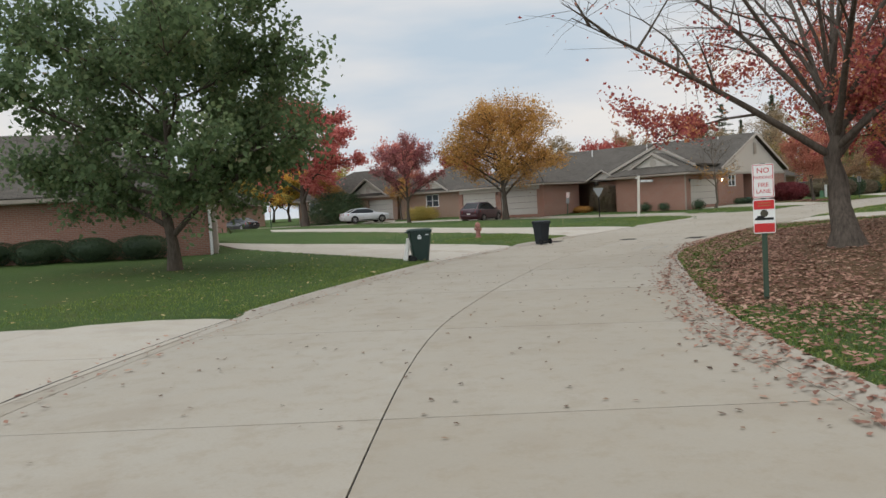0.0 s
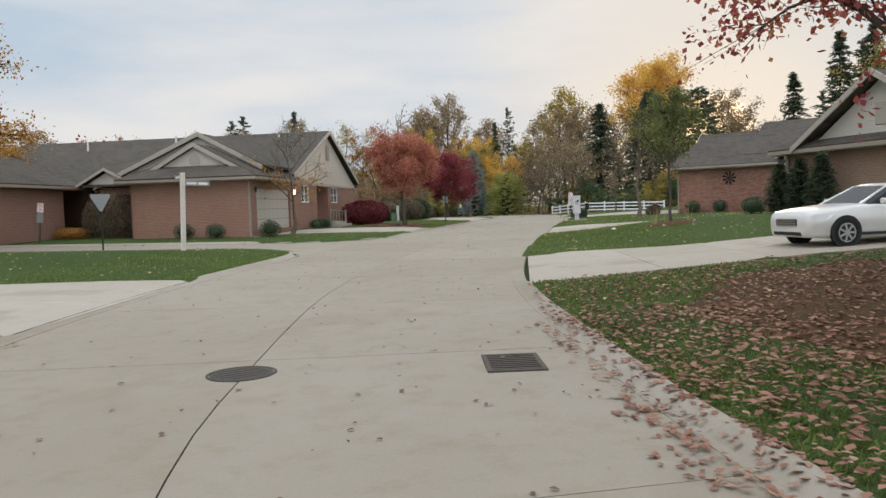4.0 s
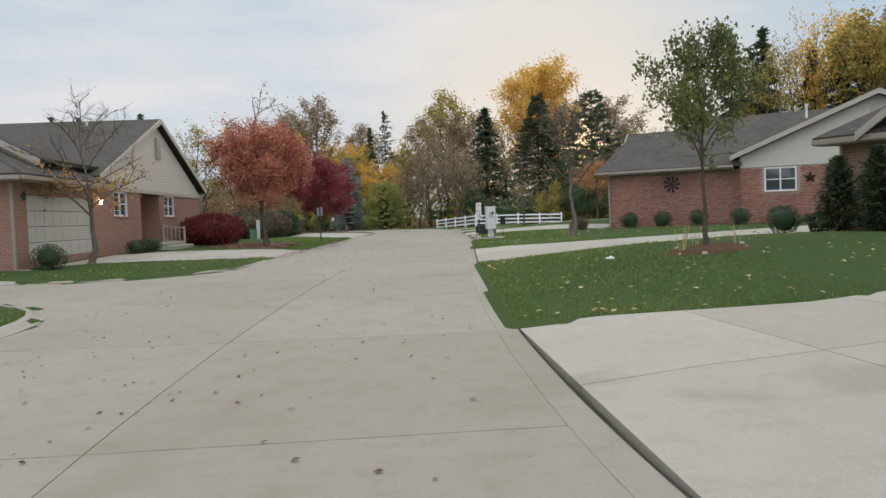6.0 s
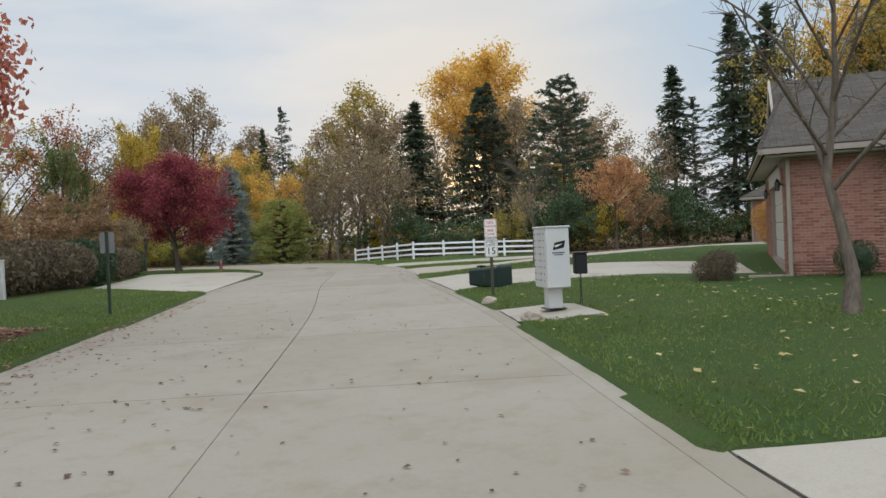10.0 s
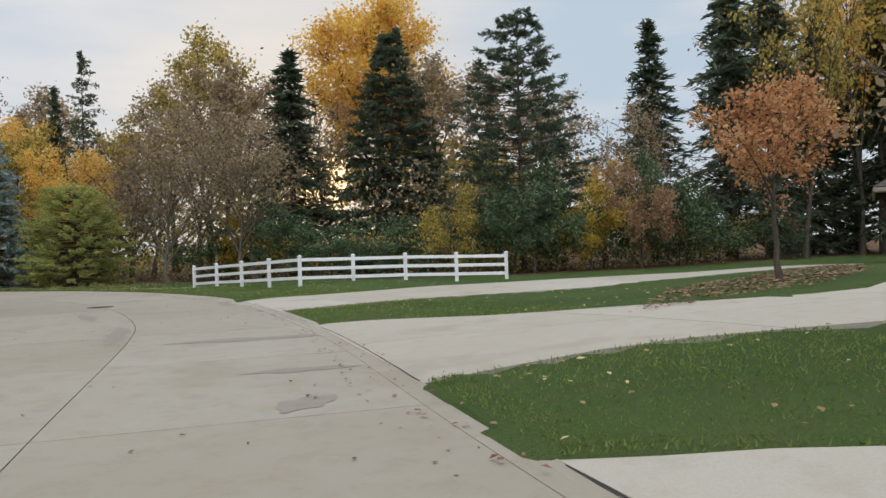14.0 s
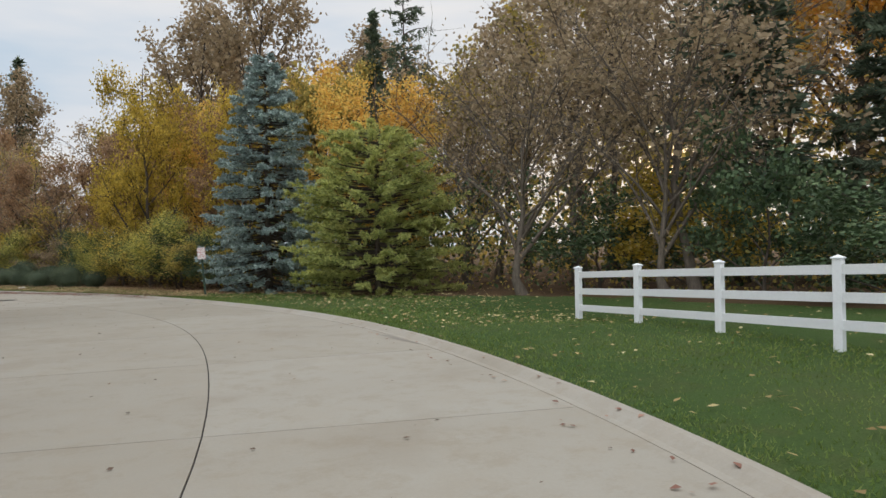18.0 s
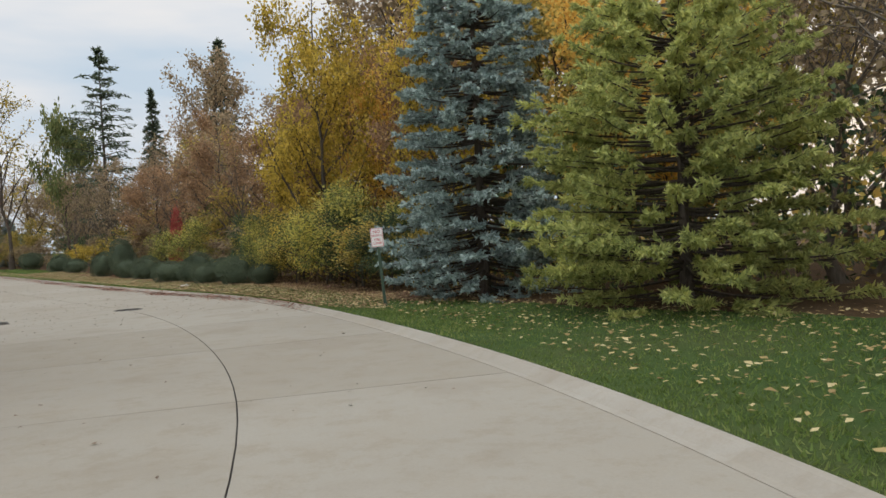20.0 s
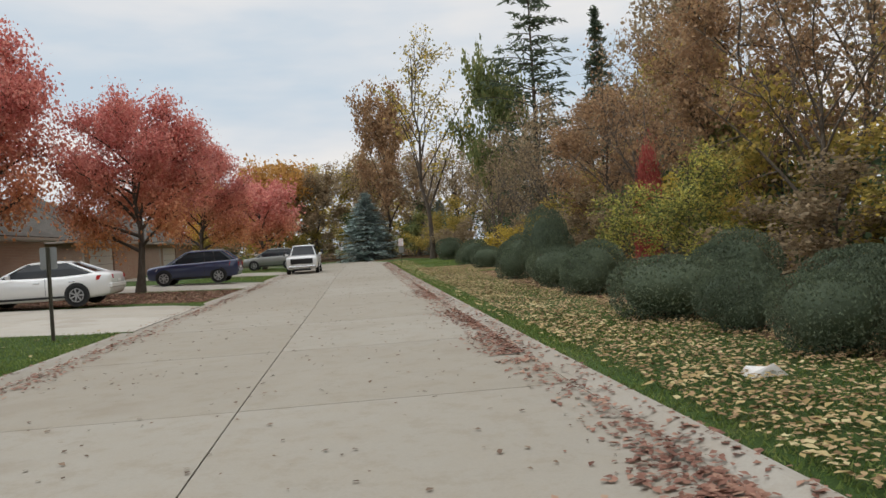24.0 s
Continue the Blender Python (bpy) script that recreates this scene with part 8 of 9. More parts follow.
def car(m, kind, paint, label, category="car"):
    """A parked car: lofted body, glazed cabin with pillars and roof, wheels, lamps, mirrors."""
    top = empty("parked_car", m, label, category)
    L, W, H, belt, hood, R, stations, cab = {
        "sedan": (4.95, 0.925, 1.46, 0.98, 0.93, 0.335, ((0.0, 0.36, 0.70, 0.66), (0.07, 0.25, 0.80, 0.78), (0.25, 0.22, 0.87, 0.86), (0.7, 0.20, 0.93, 0.905), (1.55, 0.20, 1.0, 0.925), (2.5, 0.19, 0.98, 0.925), (3.7, 0.20, 1.00, 0.92), (4.4, 0.24, 1.05, 0.88), (4.85, 0.30, 1.02, 0.80), (4.95, 0.48, 0.92, 0.70)), (1.35, 2.25, 3.55, 4.45)),
        "suv": (4.65, 0.93, 1.68, 1.06, 1.02, 0.36, ((0.0, 0.50, 0.80, 0.72), (0.1, 0.30, 0.92, 0.85), (0.6, 0.26, 1.00, 0.91), (1.4, 0.25, 1.07, 0.93), (2.4, 0.25, 1.09, 0.93), (3.6, 0.26, 1.13, 0.93), (4.4, 0.30, 1.16, 0.90), (4.6, 0.36, 1.14, 0.84), (4.65, 0.55, 1.05, 0.78)), (1.0, 2.0, 3.85, 4.55)),
        "truck": (5.9, 1.02, 1.98, 1.32, 1.3, 0.41, ((0.0, 0.55, 1.10, 0.90), (0.1, 0.45, 1.24, 0.98), (0.7, 0.45, 1.30, 1.01), (1.7, 0.45, 1.34, 1.02), (3.0, 0.45, 1.34, 1.02), (3.9, 0.45, 1.36, 1.02), (4.0, 0.45, 1.40, 1.02), (5.8, 0.50, 1.40, 1.00), (5.9, 0.60, 1.38, 0.98)), (1.6, 2.2, 3.75, 3.95))}[kind]
    rings = []
    for x, b, t, w in spline(stations, 0.16):
        mid = b + (t - b) * 0.55
        half = [(-w * 0.86, b), (-w * 0.97, b + 0.10), (-w, mid), (-w * 0.985, t - 0.10), (-w * 0.93, t - 0.03), (-w * 0.80, t), (-w * 0.4, t + 0.018)]
        ring = [(x, y, z) for y, z in half] + [(x, -y, z) for y, z in reversed(half)]
        rings.append(ring)
    part("body", Shape().loft(rings), paint, top, smooth=True)
    a0, a1, a2, a3 = cab
    wb, wt = W * 0.9, W * 0.68
    zb, zt = belt - 0.03, H - 0.05
    lo = [(a0, -wb * 0.86, zb), (a0 + 0.2, -wb, zb), (a3 - 0.2, -wb, zb + 0.06), (a3, -wb * 0.86, zb + 0.06), (a3, wb * 0.86, zb + 0.06), (a3 - 0.2, wb, zb + 0.06), (a0 + 0.2, wb, zb), (a0, wb * 0.86, zb)]
    hi = [(a1, -wt * 0.86, zt), (a1 + 0.15, -wt, zt + 0.01), (a2 - 0.15, -wt, zt + 0.01), (a2, -wt * 0.86, zt), (a2, wt * 0.86, zt), (a2 - 0.15, wt, zt + 0.01), (a1 + 0.15, wt, zt + 0.01), (a1, wt * 0.86, zt)]
    mid = [tuple((p + q) / 2 + (0.03 * np.sign(p) if i == 1 else 0) for i, (p, q) in enumerate(zip(u, v))) for u, v in zip(lo, hi)]
    part("cabin_glass", Shape().loft([lo, mid, hi]), "car glass", top, "dark tinted glass")
    cap = [(x + (0.15 if i in (0, 7) else (-0.15 if i in (3, 4) else 0)), y * 0.8, z + 0.05) for i, (x, y, z) in enumerate(hi)]
    am_ = (a1 + a2) / 2
    part("roof", Shape().loft([[(x, y * 1.02, z - 0.02) for x, y, z in hi], [(x, y * 1.0, z + 0.025) for x, y, z in hi], cap, [(am_ + (x - am_) * 0.72, y * 0.62, z + 0.022) for x, y, z in cap]]), paint, top, smooth=True)
    am = (a1 + a2) / 2
    for sy in (-1, 1):
        for p, q, r in ((lo[0], hi[0], 0.035), (lo[3], hi[3], 0.05)):
            part("pillar", Shape().cyl((p[0], abs(p[1]) * sy * 1.04, p[2]), (q[0], abs(q[1]) * sy * 1.06, q[2]), r, r * 0.8, 6), paint, top)
        part("pillar", Shape().cyl((am + 0.05, wb * sy * 1.0, zb), (am, wt * sy * 1.0, zt), 0.035, 0.03, 6), "black plastic", top)
        if kind != "sedan":
            part("pillar", Shape().cyl((a2 - 0.45 + 0.1, wb * sy * 1.0, zb), (a2 - 0.45, wt * sy * 1.0, zt), 0.04, 0.035, 6), "black plastic", top)
        part("mirror", Shape().box(a0 + 0.42, sy * (W + 0.1) - 0.09, belt, a0 + 0.54, sy * (W + 0.1) + 0.09, belt + 0.14, 0.03), paint, top)
        part("sill_strip", Shape().box(stations[2][0] + 0.55, sy * (W - 0.005) - 0.012, 0.26 + (R - 0.33), L - 1.2, sy * (W - 0.005) + 0.012, 0.33 + (R - 0.33), 0.01), "black plastic", top)
        for hx in (am - 0.35, am + 0.75):
            part("door_handle", Shape().box(hx, sy * W - 0.02, belt - 0.2, hx + 0.2, sy * W + 0.02, belt - 0.17, 0.008), "chrome" if kind == "sedan" else paint, top)
        part("door_seam", Shape().box(am + 0.02, sy * W * 0.995 - 0.006, 0.36, am + 0.03, sy * W * 0.995 + 0.006, belt - 0.06), "black plastic", top)
        w0 = stations[1][3]
        part("head_lamp", Shape().loft([[(0.04, sy * w0 * 0.5, 0.60 + (hood - 0.93)), (0.5, sy * (W * 0.965), 0.66 + (hood - 0.93)), (0.62, sy * (W * 0.965), 0.78 + (hood - 0.93)), (0.05, sy * w0 * 0.5, 0.70 + (hood - 0.93))], [(0.02, sy * w0 * 0.52, 0.60 + (hood - 0.93)), (0.48, sy * W * 1.0, 0.66 + (hood - 0.93)), (0.6, sy * W * 1.0, 0.78 + (hood - 0.93)), (0.03, sy * w0 * 0.52, 0.70 + (hood - 0.93))]]), "head lamp", top)
        part("tail_lamp", Shape().loft([[(L - 0.45, sy * W * 0.94, 0.80), (L - 0.02, sy * W * 0.6, 0.82), (L - 0.02, sy * W * 0.6, 0.95 + (belt - 0.98)), (L - 0.4, sy * W * 0.94, 0.95 + (belt - 0.98))], [(L - 0.45, sy * W * 0.985, 0.80), (L + 0.03, sy * W * 0.66, 0.82), (L + 0.03, sy * W * 0.66, 0.95 + (belt - 0.98)), (L - 0.4, sy * W * 0.985, 0.95 + (belt - 0.98))]]), "tail lamp", top)
        for wx in (0.19 * L, 0.785 * L):
            y0, y1 = (sy * (W - 0.20), sy * (W + 0.008))
            lo_, hi_ = min(y0, y1), max(y0, y1)
            part("wheel_arch", Shape().cyl((wx, sy * (W - 0.1), R + 0.02), (wx, sy * (W - 0.004), R + 0.02), R * 1.17, R * 1.17, 24), "black plastic", top)
            wh = part("wheel", Shape().lathe((wx, lo_, R), [(R * 0.62, 0.0), (R * 0.93, 0.0), (R, 0.03), (R, hi_ - lo_ - 0.03), (R * 0.93, hi_ - lo_), (R * 0.64, hi_ - lo_), (R * 0.62, 0.0)], 26, 'y', False), "tyre", top)
            yo = sy * (W + 0.002)
            rim = part("rim", Shape().lathe((wx, yo - 0.012, R), [(R * 0.60, 0.0), (R * 0.68, 0.0), (R * 0.68, 0.024), (R * 0.60, 0.024), (R * 0.60, 0.0)], 24, 'y', False), "alloy", wh)
            part("brake_disc", Shape().cyl((wx, sy * (W - 0.06), R), (wx, sy * (W - 0.035), R), R * 0.60, R * 0.60, 20), "black plastic", wh)
            for k in range(7):
                a = 2 * math.pi * k / 7
                c, s = math.cos(a), math.sin(a)
                q = [(0.06, -0.02), (R * 0.64, -0.026), (R * 0.64, 0.026), (0.06, 0.02)]
                pts = [(wx + u * c - v * s, R + u * s + v * c) for u, v in q]
                part("spoke", Shape().prism(pts, yo - 0.02, yo + 0.006), "alloy", rim)
            part("hub_cap", Shape().cyl((wx, yo - 0.02, R), (wx, yo + 0.012 * sy, R), 0.065, 0.05, 12), "alloy", rim)
    g0, g1 = (0.50, 0.68) if kind == "sedan" else ((0.55, 0.85) if kind == "suv" else (0.78, 1.12))
    gw = 0.42 if kind != "truck" else 0.7
    gr = part("grille", Shape().box(-0.03 if kind != "sedan" else -0.02, -gw, g0, 0.05, gw, g1, 0.02), "black plastic", top)
    for k in range(4):
        zz = g0 + (g1 - g0) * (k + 0.5) / 4
        part("grille_bar", Shape().box(-0.04, -gw + 0.03, zz - 0.012, -0.02, gw - 0.03, zz + 0.012, 0.004), "dark metal" if kind == "truck" else "chrome", gr)
    part("lower_grille", Shape().box(0.0, -0.55, 0.27 + (R - 0.33), 0.12, 0.55, 0.38 + (R - 0.33), 0.02), "black plastic", top)
    part("bumper", Shape().box(-0.06 if kind == "truck" else L - 0.1, -W * 0.85, 0.5, 0.06 if kind == "truck" else L + 0.03, W * 0.85, 0.68, 0.04), "chrome" if kind == "truck" else paint, top)
    part("number_plate", Shape().box(L + 0.005, -0.16, 0.70, L + 0.035, 0.16, 0.80, 0.005), "sign white", top)
    if kind == "suv":
        for sy in (-1, 1):
            part("roof_rail", Shape().cyl((a1 + 0.2, sy * wt * 0.95, H + 0.03), (a2 - 0.2, sy * wt * 0.95, H + 0.03), 0.018, 0.018, 8), "alloy", top)
    if kind == "truck":
        part("tow_hook", Shape().box(-0.08, -0.5, 0.42, 0.0, -0.42, 0.5, 0.01), "black plastic", top)
        for sy in (-1, 1):
            part("tow_mirror", Shape().box(a0 + 0.5, sy * (W + 0.2) - 0.1, belt, a0 + 0.62, sy * (W + 0.2) + 0.1, belt + 0.32, 0.03), "black plastic", top)
    return top


def car_at(x, y, heading, kind, paint, label, category="car"):
    """Middle of the front axle's end at x, y; heading: degrees of the way that the nose points."""
    k = 1.08 if kind == "truck" else 1.0
    car(pose(x, y, gz(x, y) + 0.015, 0, 0, heading + 180) @ Matrix.Diagonal((k, k, k, 1)), kind, paint, label, category)


car_at(22.6, 33.7, 152, "sedan", "car white", "white sedan parked nose out on a driveway")
car_at(50.2, 146.3, 195, "sedan", "car white", "cream-white sedan parked on a driveway", "car")
car_at(48.6, 160.9, 195, "suv", "car navy", "dark blue crossover parked on a driveway")
car_at(52.6, 173.5, -75, "truck", "car white", "white pickup truck parked at the kerb", "truck")
car_at(44.2, 183.5, 195, "suv", "car grey", "grey-green car parked beyond the pickup")
car_at(4.6, 66.2, 60, "suv", "car maroon", "dark red crossover parked before a garage")
car_at(43.6, 95.2, 127, "suv", "car maroon", "dark red crossover parked beyond the hedge")
car_at(-5.6, 78.0, 27, "sedan", "car silver", "silver sedan parked on a driveway")
car_at(-24.6, 85.4, 145, "sedan", "car black", "dark car parked on the side street")
car_at(-26.5, 101, 10, "suv", "car black", "black vehicle far down the side street")

# ---- shrubs by the houses ----


def local(h, x, y):
    p = h.matrix_basis @ Vector((x, y, 0))
    return p.x, p.y


for x in (1.38, 3.1, 4.95, 6.96, 8.75):
    px, py = local(hb, x, -0.95 if x < 6 else -1.4)
    plant("round_shrub", "ball", px, py, 0.85, 0.95, "box green", "small round clipped shrub against the brick wall", "shrub", "shrubs along the brick house")
for x, y, s in ((-0.95, 3.1, 0.85), (-0.95, 1.5, 0.8), (0.35, -0.8, 0.9), (7.9, -0.9, 0.66), (8.9, -0.95, 0.66), (9.9, -1.0, 0.62)):
    px, py = local(h1, x, y)
    plant("round_shrub", "ball_b", px, py, s * 0.9, s * 1.1, "box green", "small round clipped shrub beside the house wall", "shrub", "shrubs along the first house")
for x, w in ((16.1, 2.8), (17.9, 2.9)):
    px, py = local(h1, x, -1.9)
    plant("burning_bush", "mound", px, py, 1.75, w, "leaf burgundy", "dense shrub with dark burgundy leaves beside the porch", "shrub", "burgundy shrubs by the porch")
px, py = local(h1, 1.0, 7.9)
plant("entry_bush", "wild", px, py, 2.1, 2.3, "hedge brown", "brownish weeping bush beside the entry", "bush")
for x, y in ((0.6, 10.0), (1.4, 10.9)):
    px, py = local(h1, x, y)
    plant("entry_bush", "mound", px, py, 0.6, 1.6, "leaf orange", "low orange-leaved bush beside the entry", "bush")
for x, y, w in ((-17.4, 28.6, 2.0), (-15.5, 28.9, 1.9), (-13.6, 29.2, 1.9), (-11.8, 29.5, 1.8), (-19.6, 28.2, 2.0)):
    plant("foundation_shrub", "hedge_ball", x, y, 1.05, w, "box green", "dark green clipped shrub before the brick wall", "shrub", "shrubs along the first wall")
for x, y, h in ((32.3, 39.3, 1.9), (31.9, 38.3, 2.05), (31.5, 37.3, 2.2)):
    plant("arborvitae", "arborvitae", x, y, h, 1.15, "box green", "slim cone-shaped evergreen before the house wall", "shrub", "cone evergreens")
plant("round_shrub", "ball", 33.4, 41.0, 0.8, 0.9, "box green", "small round clipped shrub against the wall", "shrub")
for x, y, h, w, lf in ((39.6, 78.6, 2.0, 3.0, "hedge brown"), (41.2, 79.6, 2.0, 2.8, "hedge brown"), (43.0, 80.8, 2.0, 2.8, "hedge brown"), (45.0, 82.4, 2.05, 2.8, "box green"), (47.4, 85.6, 1.9, 3.0, "hedge brown"), (49.8, 88.6, 1.8, 3.0, "hedge brown"), (52.6, 92.2, 1.7, 2.6, "box green")):
    plant("lot_hedge", "mound", x, y, h, w, lf, "rounded autumn hedge behind the lot", "hedge", "hedge behind the lot")
plant("dark_shrub", "wild", 47.6, 57.0, 0.65, 0.95, "hedge brown", "dark brownish shrub at the corner of the garage", "shrub")
plant("orange_shrub", "hedge_ball", 71.0, 59.9, 2.7, 3.2, "leaf orange", "rounded orange-leaved shrub between the houses", "shrub")
plant("garage_shrub", "wild", -1.8, 66.0 + 9, 1.2, 2.4, "leaf olive", "low shrub before the brick wall", "shrub")
plant("evergreen_mass", "wild", -11.4, 82.4, 3.0, 4.8, "shrub green", "dark evergreen bush beside a garage", "bush")
px, py = local(hb, 10.3, -1.1)
plant("low_shrub", "wild", px, py, 0.4, 0.9, "box green", "low loose shrub beside the porch step", "shrub")
# mulch ring with dry stalks below the young pear tree
ring = Shape()
rr = [[(27.25 + r * (1 + 0.12 * math.sin(3 * a + r)) * math.cos(a), 40.5 + r * (1 + 0.12 * math.sin(3 * a + r)) * math.sin(a)) for a in np.linspace(0, 2 * math.pi, 18, endpoint=False)] for r in (1.0, 0.7, 0.15)]
ring.loft([[(x, y, gz(x, y) + h) for x, y in q] for q, h in zip(rr, (-0.03, 0.05, 0.09))])
tagged(part("mulch_ring", ring, "leaf mould"), "ring of dark mulch round the young pear tree", "mulch")
rng_s = np.random.default_rng(9)
for k in range(9):
    a = k * 0.7
    x, y = 27.25 + 0.82 * math.cos(a), 40.5 + 0.8 * math.sin(a)
    boulder(x, y, 0.03 + 0.018 * (k % 3), 20 + k, "pale edging stone of the mulch ring")
for cx, cy, n in ((26.75, 40.85, 14), (27.6, 40.0, 9), (27.5, 40.9, 5)):
    tuft = Shape()
    for k in range(n):
        a, l = rng_s.uniform(0, 6.28), rng_s.uniform(0.2, 0.62)
        tuft.cyl((cx + 0.05 * math.cos(a), cy + 0.05 * math.sin(a), gz(cx, cy)), (cx + 0.28 * l * math.cos(a), cy + 0.28 * l * math.sin(a), gz(cx, cy) + l), 0.008, 0.003, 4)
    tagged(part("dry_stalks", tuft, "straw"), "tuft of dry straw-coloured stalks in the mulch ring", "plant")
# planter tub beside the cone evergreens
ptx, pty = 36.4, 41.0
tub = empty("planter_tub", pose(ptx, pty, gz(ptx, pty)), "low black planter tub on the driveway's edge", "planter")
part("pot", Shape().lathe((0, 0, 0), [(0.02, 0.0), (0.25, 0.0), (0.33, 0.34), (0.36, 0.35), (0.36, 0.39), (0.31, 0.39), (0.30, 0.3), (0.02, 0.3)], 18), "black plastic", tub)
plant("corner_shrub", "wild", -10.9, 34.2, 0.8, 1.1, "leaf pear", "small green shrub at the corner of the brick house", "shrub")
# teal garden urn beside the first porch, flower pot by the far garages
px, py = local(h1, 10.6, -0.75)
urn = empty("garden_urn", pose(px, py, gz(px, py) + 0.02), "small teal garden urn beside the porch", "urn")
part("body", Shape().lathe((0, 0, 0), [(0.02, 0.0), (0.15, 0.0), (0.16, 0.04), (0.07, 0.10), (0.10, 0.2), (0.21, 0.42), (0.23, 0.5), (0.19, 0.5), (0.02, 0.44)], 16), "teal glaze", urn, smooth=False)
pot = empty("flower_pot", pose(9.4, 74.3, gz(9.4, 74.3)), "terracotta pot of orange flowers beside a garage", "flower pot")
part("pot", Shape().lathe((0, 0, 0), [(0.02, 0.0), (0.17, 0.0), (0.24, 0.38), (0.26, 0.38), (0.26, 0.44), (0.22, 0.44), (0.02, 0.40)], 16), "terracotta", pot)
fv, ff = leaf_quads(np.random.default_rng(3), np.random.default_rng(4).normal(size=(260, 3)) * np.array([0.16, 0.16, 0.10]) + np.array([0, 0, 0.6]), 0.07)
part("flower_head", quick_mesh("flower_head", fv, ff, ["leaf orange"]), "leaf orange", pot)
# porch rail of the first house
pr = empty("porch_rail", h1.matrix_basis, "pale metal railing beside the porch steps", "railing")
for z in (0.25, 0.95):
    rail(pr, (14.35, -0.1, z), (14.35, -1.15, z - 0.14), 0.05, 0.05, "trim", "rail")
for k in range(6):
    y = -0.1 - 0.2 * k
    part("baluster", Shape().box(14.33, y - 0.015, 0.25 - 0.027 * k, 14.37, y + 0.015, 0.95 - 0.027 * k), "trim", pr)
for y in (-0.1, -1.15):
    part("post", Shape().box(14.31, y - 0.04, -0.3, 14.39, y + 0.04, 1.05 + 0.12 * y, 0.006), "trim", pr)

# ---- ground cover: fallen leaves, grass, thicket ----
rng_g = np.random.default_rng(5)


def surface_z(x, y):
    s = road_sdf(x, y)
    return np.where(s < 0.12, road_z(x, y) + np.where(s > -0.3, 0.02 + np.clip(s + 0.1, 0, 0.2) * 0.3, 0.004), road_z(x, y) + lawn_rise(np.maximum(s, 0.2), x) + 0.012)


def on_drives(x, y):
    k = np.zeros(x.shape, bool)
    for p in DRIVE_EXT.values():
        k |= in_poly(x, y, p)
    return k


def scatter_poly(poly, n):
    P = np.array(poly)
    lo, hi = P.min(0), P.max(0)
    out = np.zeros((0, 2))
    while len(out) < n:
        q = rng_g.uniform(lo, hi, (n * 2, 2))
        out = np.vstack([out, q[in_poly(q[:, 0], q[:, 1], poly)]])
    return out[:n]


def fallen(name, xy, size, material, label, curl=0.28):
    """Leaves lying on the ground, a little curled."""
    x, y = xy[:, 0], xy[:, 1]
    drive = on_drives(x, y)
    z = surface_z(x, y) + 0.008 + drive * 0.012
    bare = drive | (road_sdf(x, y) < 0.22) | in_poly(x, y, WOODS)
    for b in BEDS:
        bare |= in_poly(x, y, b)
    z = z + np.where(bare, 0.0, 0.04)          # lying on the tips of the grass
    n = len(x)
    a = rng_g.uniform(0, 2 * math.pi, n)
    s = size * rng_g.uniform(0.55, 1.3, n)
    u = np.stack([np.cos(a), np.sin(a), rng_g.uniform(-curl, curl, n)], 1) * s[:, None] * 0.5
    v = np.stack([-np.sin(a), np.cos(a), rng_g.uniform(-curl, curl, n)], 1) * s[:, None] * 0.33
    c = np.stack([x, y, z + s * 0.05], 1)
    lift = np.stack([np.zeros(n), np.zeros(n), s * rng_g.uniform(0, 0.14, n)], 1)
    V = np.stack([c - u, c + v + lift, c + u, c - v + lift], 1).reshape(-1, 3)
    tagged(new(name, quick_mesh(name, V, np.arange(4 * n).reshape(n, 4), [material])), label, "leaves", kind="stuff")


def along(line, lo, hi, n, u0=0.0, u1=1.0, side=1):
    """Points beside a line, between two distances on one side of it."""
    i = rng_g.uniform(u0, u1, n) * (len(line) - 2)
    k = i.astype(int)
    p = line[k, :2] + (line[k + 1, :2] - line[k, :2]) * (i - k)[:, None]
    d = line[k + 1, :2] - line[k, :2]
    d /= np.hypot(d[:, 0], d[:, 1])[:, None]
    off = rng_g.uniform(lo, hi, n) * side
    return p + np.stack([-d[:, 1], d[:, 0]], 1) * off[:, None]


def drift(edge, width, n, u0, u1, side):
    """Points heaped against a kerb, thicker and thinner by turns."""
    u = rng_g.uniform(u0, u1, n)
    p = np.sin(u * 310) + np.sin(u * 171 + 1) + 0.6 * np.sin(u * 733 + 2)
    taper = np.clip(np.minimum(u - u0, u1 - u) / (u1 - u0) * 5, 0, 1)
    u = u[rng_g.uniform(0, 1, n) < taper * np.clip(0.5 + 0.3 * p, 0.12, 1)]
    i = u * (len(MAIN_L) - 2)
    k = i.astype(int)
    d = MAIN_L[k + 1, :2] - MAIN_L[k, :2]
    d /= np.hypot(d[:, 0], d[:, 1])[:, None]
    off = (edge - np.abs(rng_g.normal(0, 1, len(u))) * width * (0.75 + 0.25 * np.sin(u * 290))) * side
    return MAIN_L[k, :2] + d * (i - k)[:, None] * 0.5 + np.stack([-d[:, 1], d[:, 0]], 1) * off[:, None]


def idx_of(x, y):
    return int(np.argmin((MAIN_L[:, 0] - x) ** 2 + (MAIN_L[:, 1] - y) ** 2)) / len(MAIN_L)


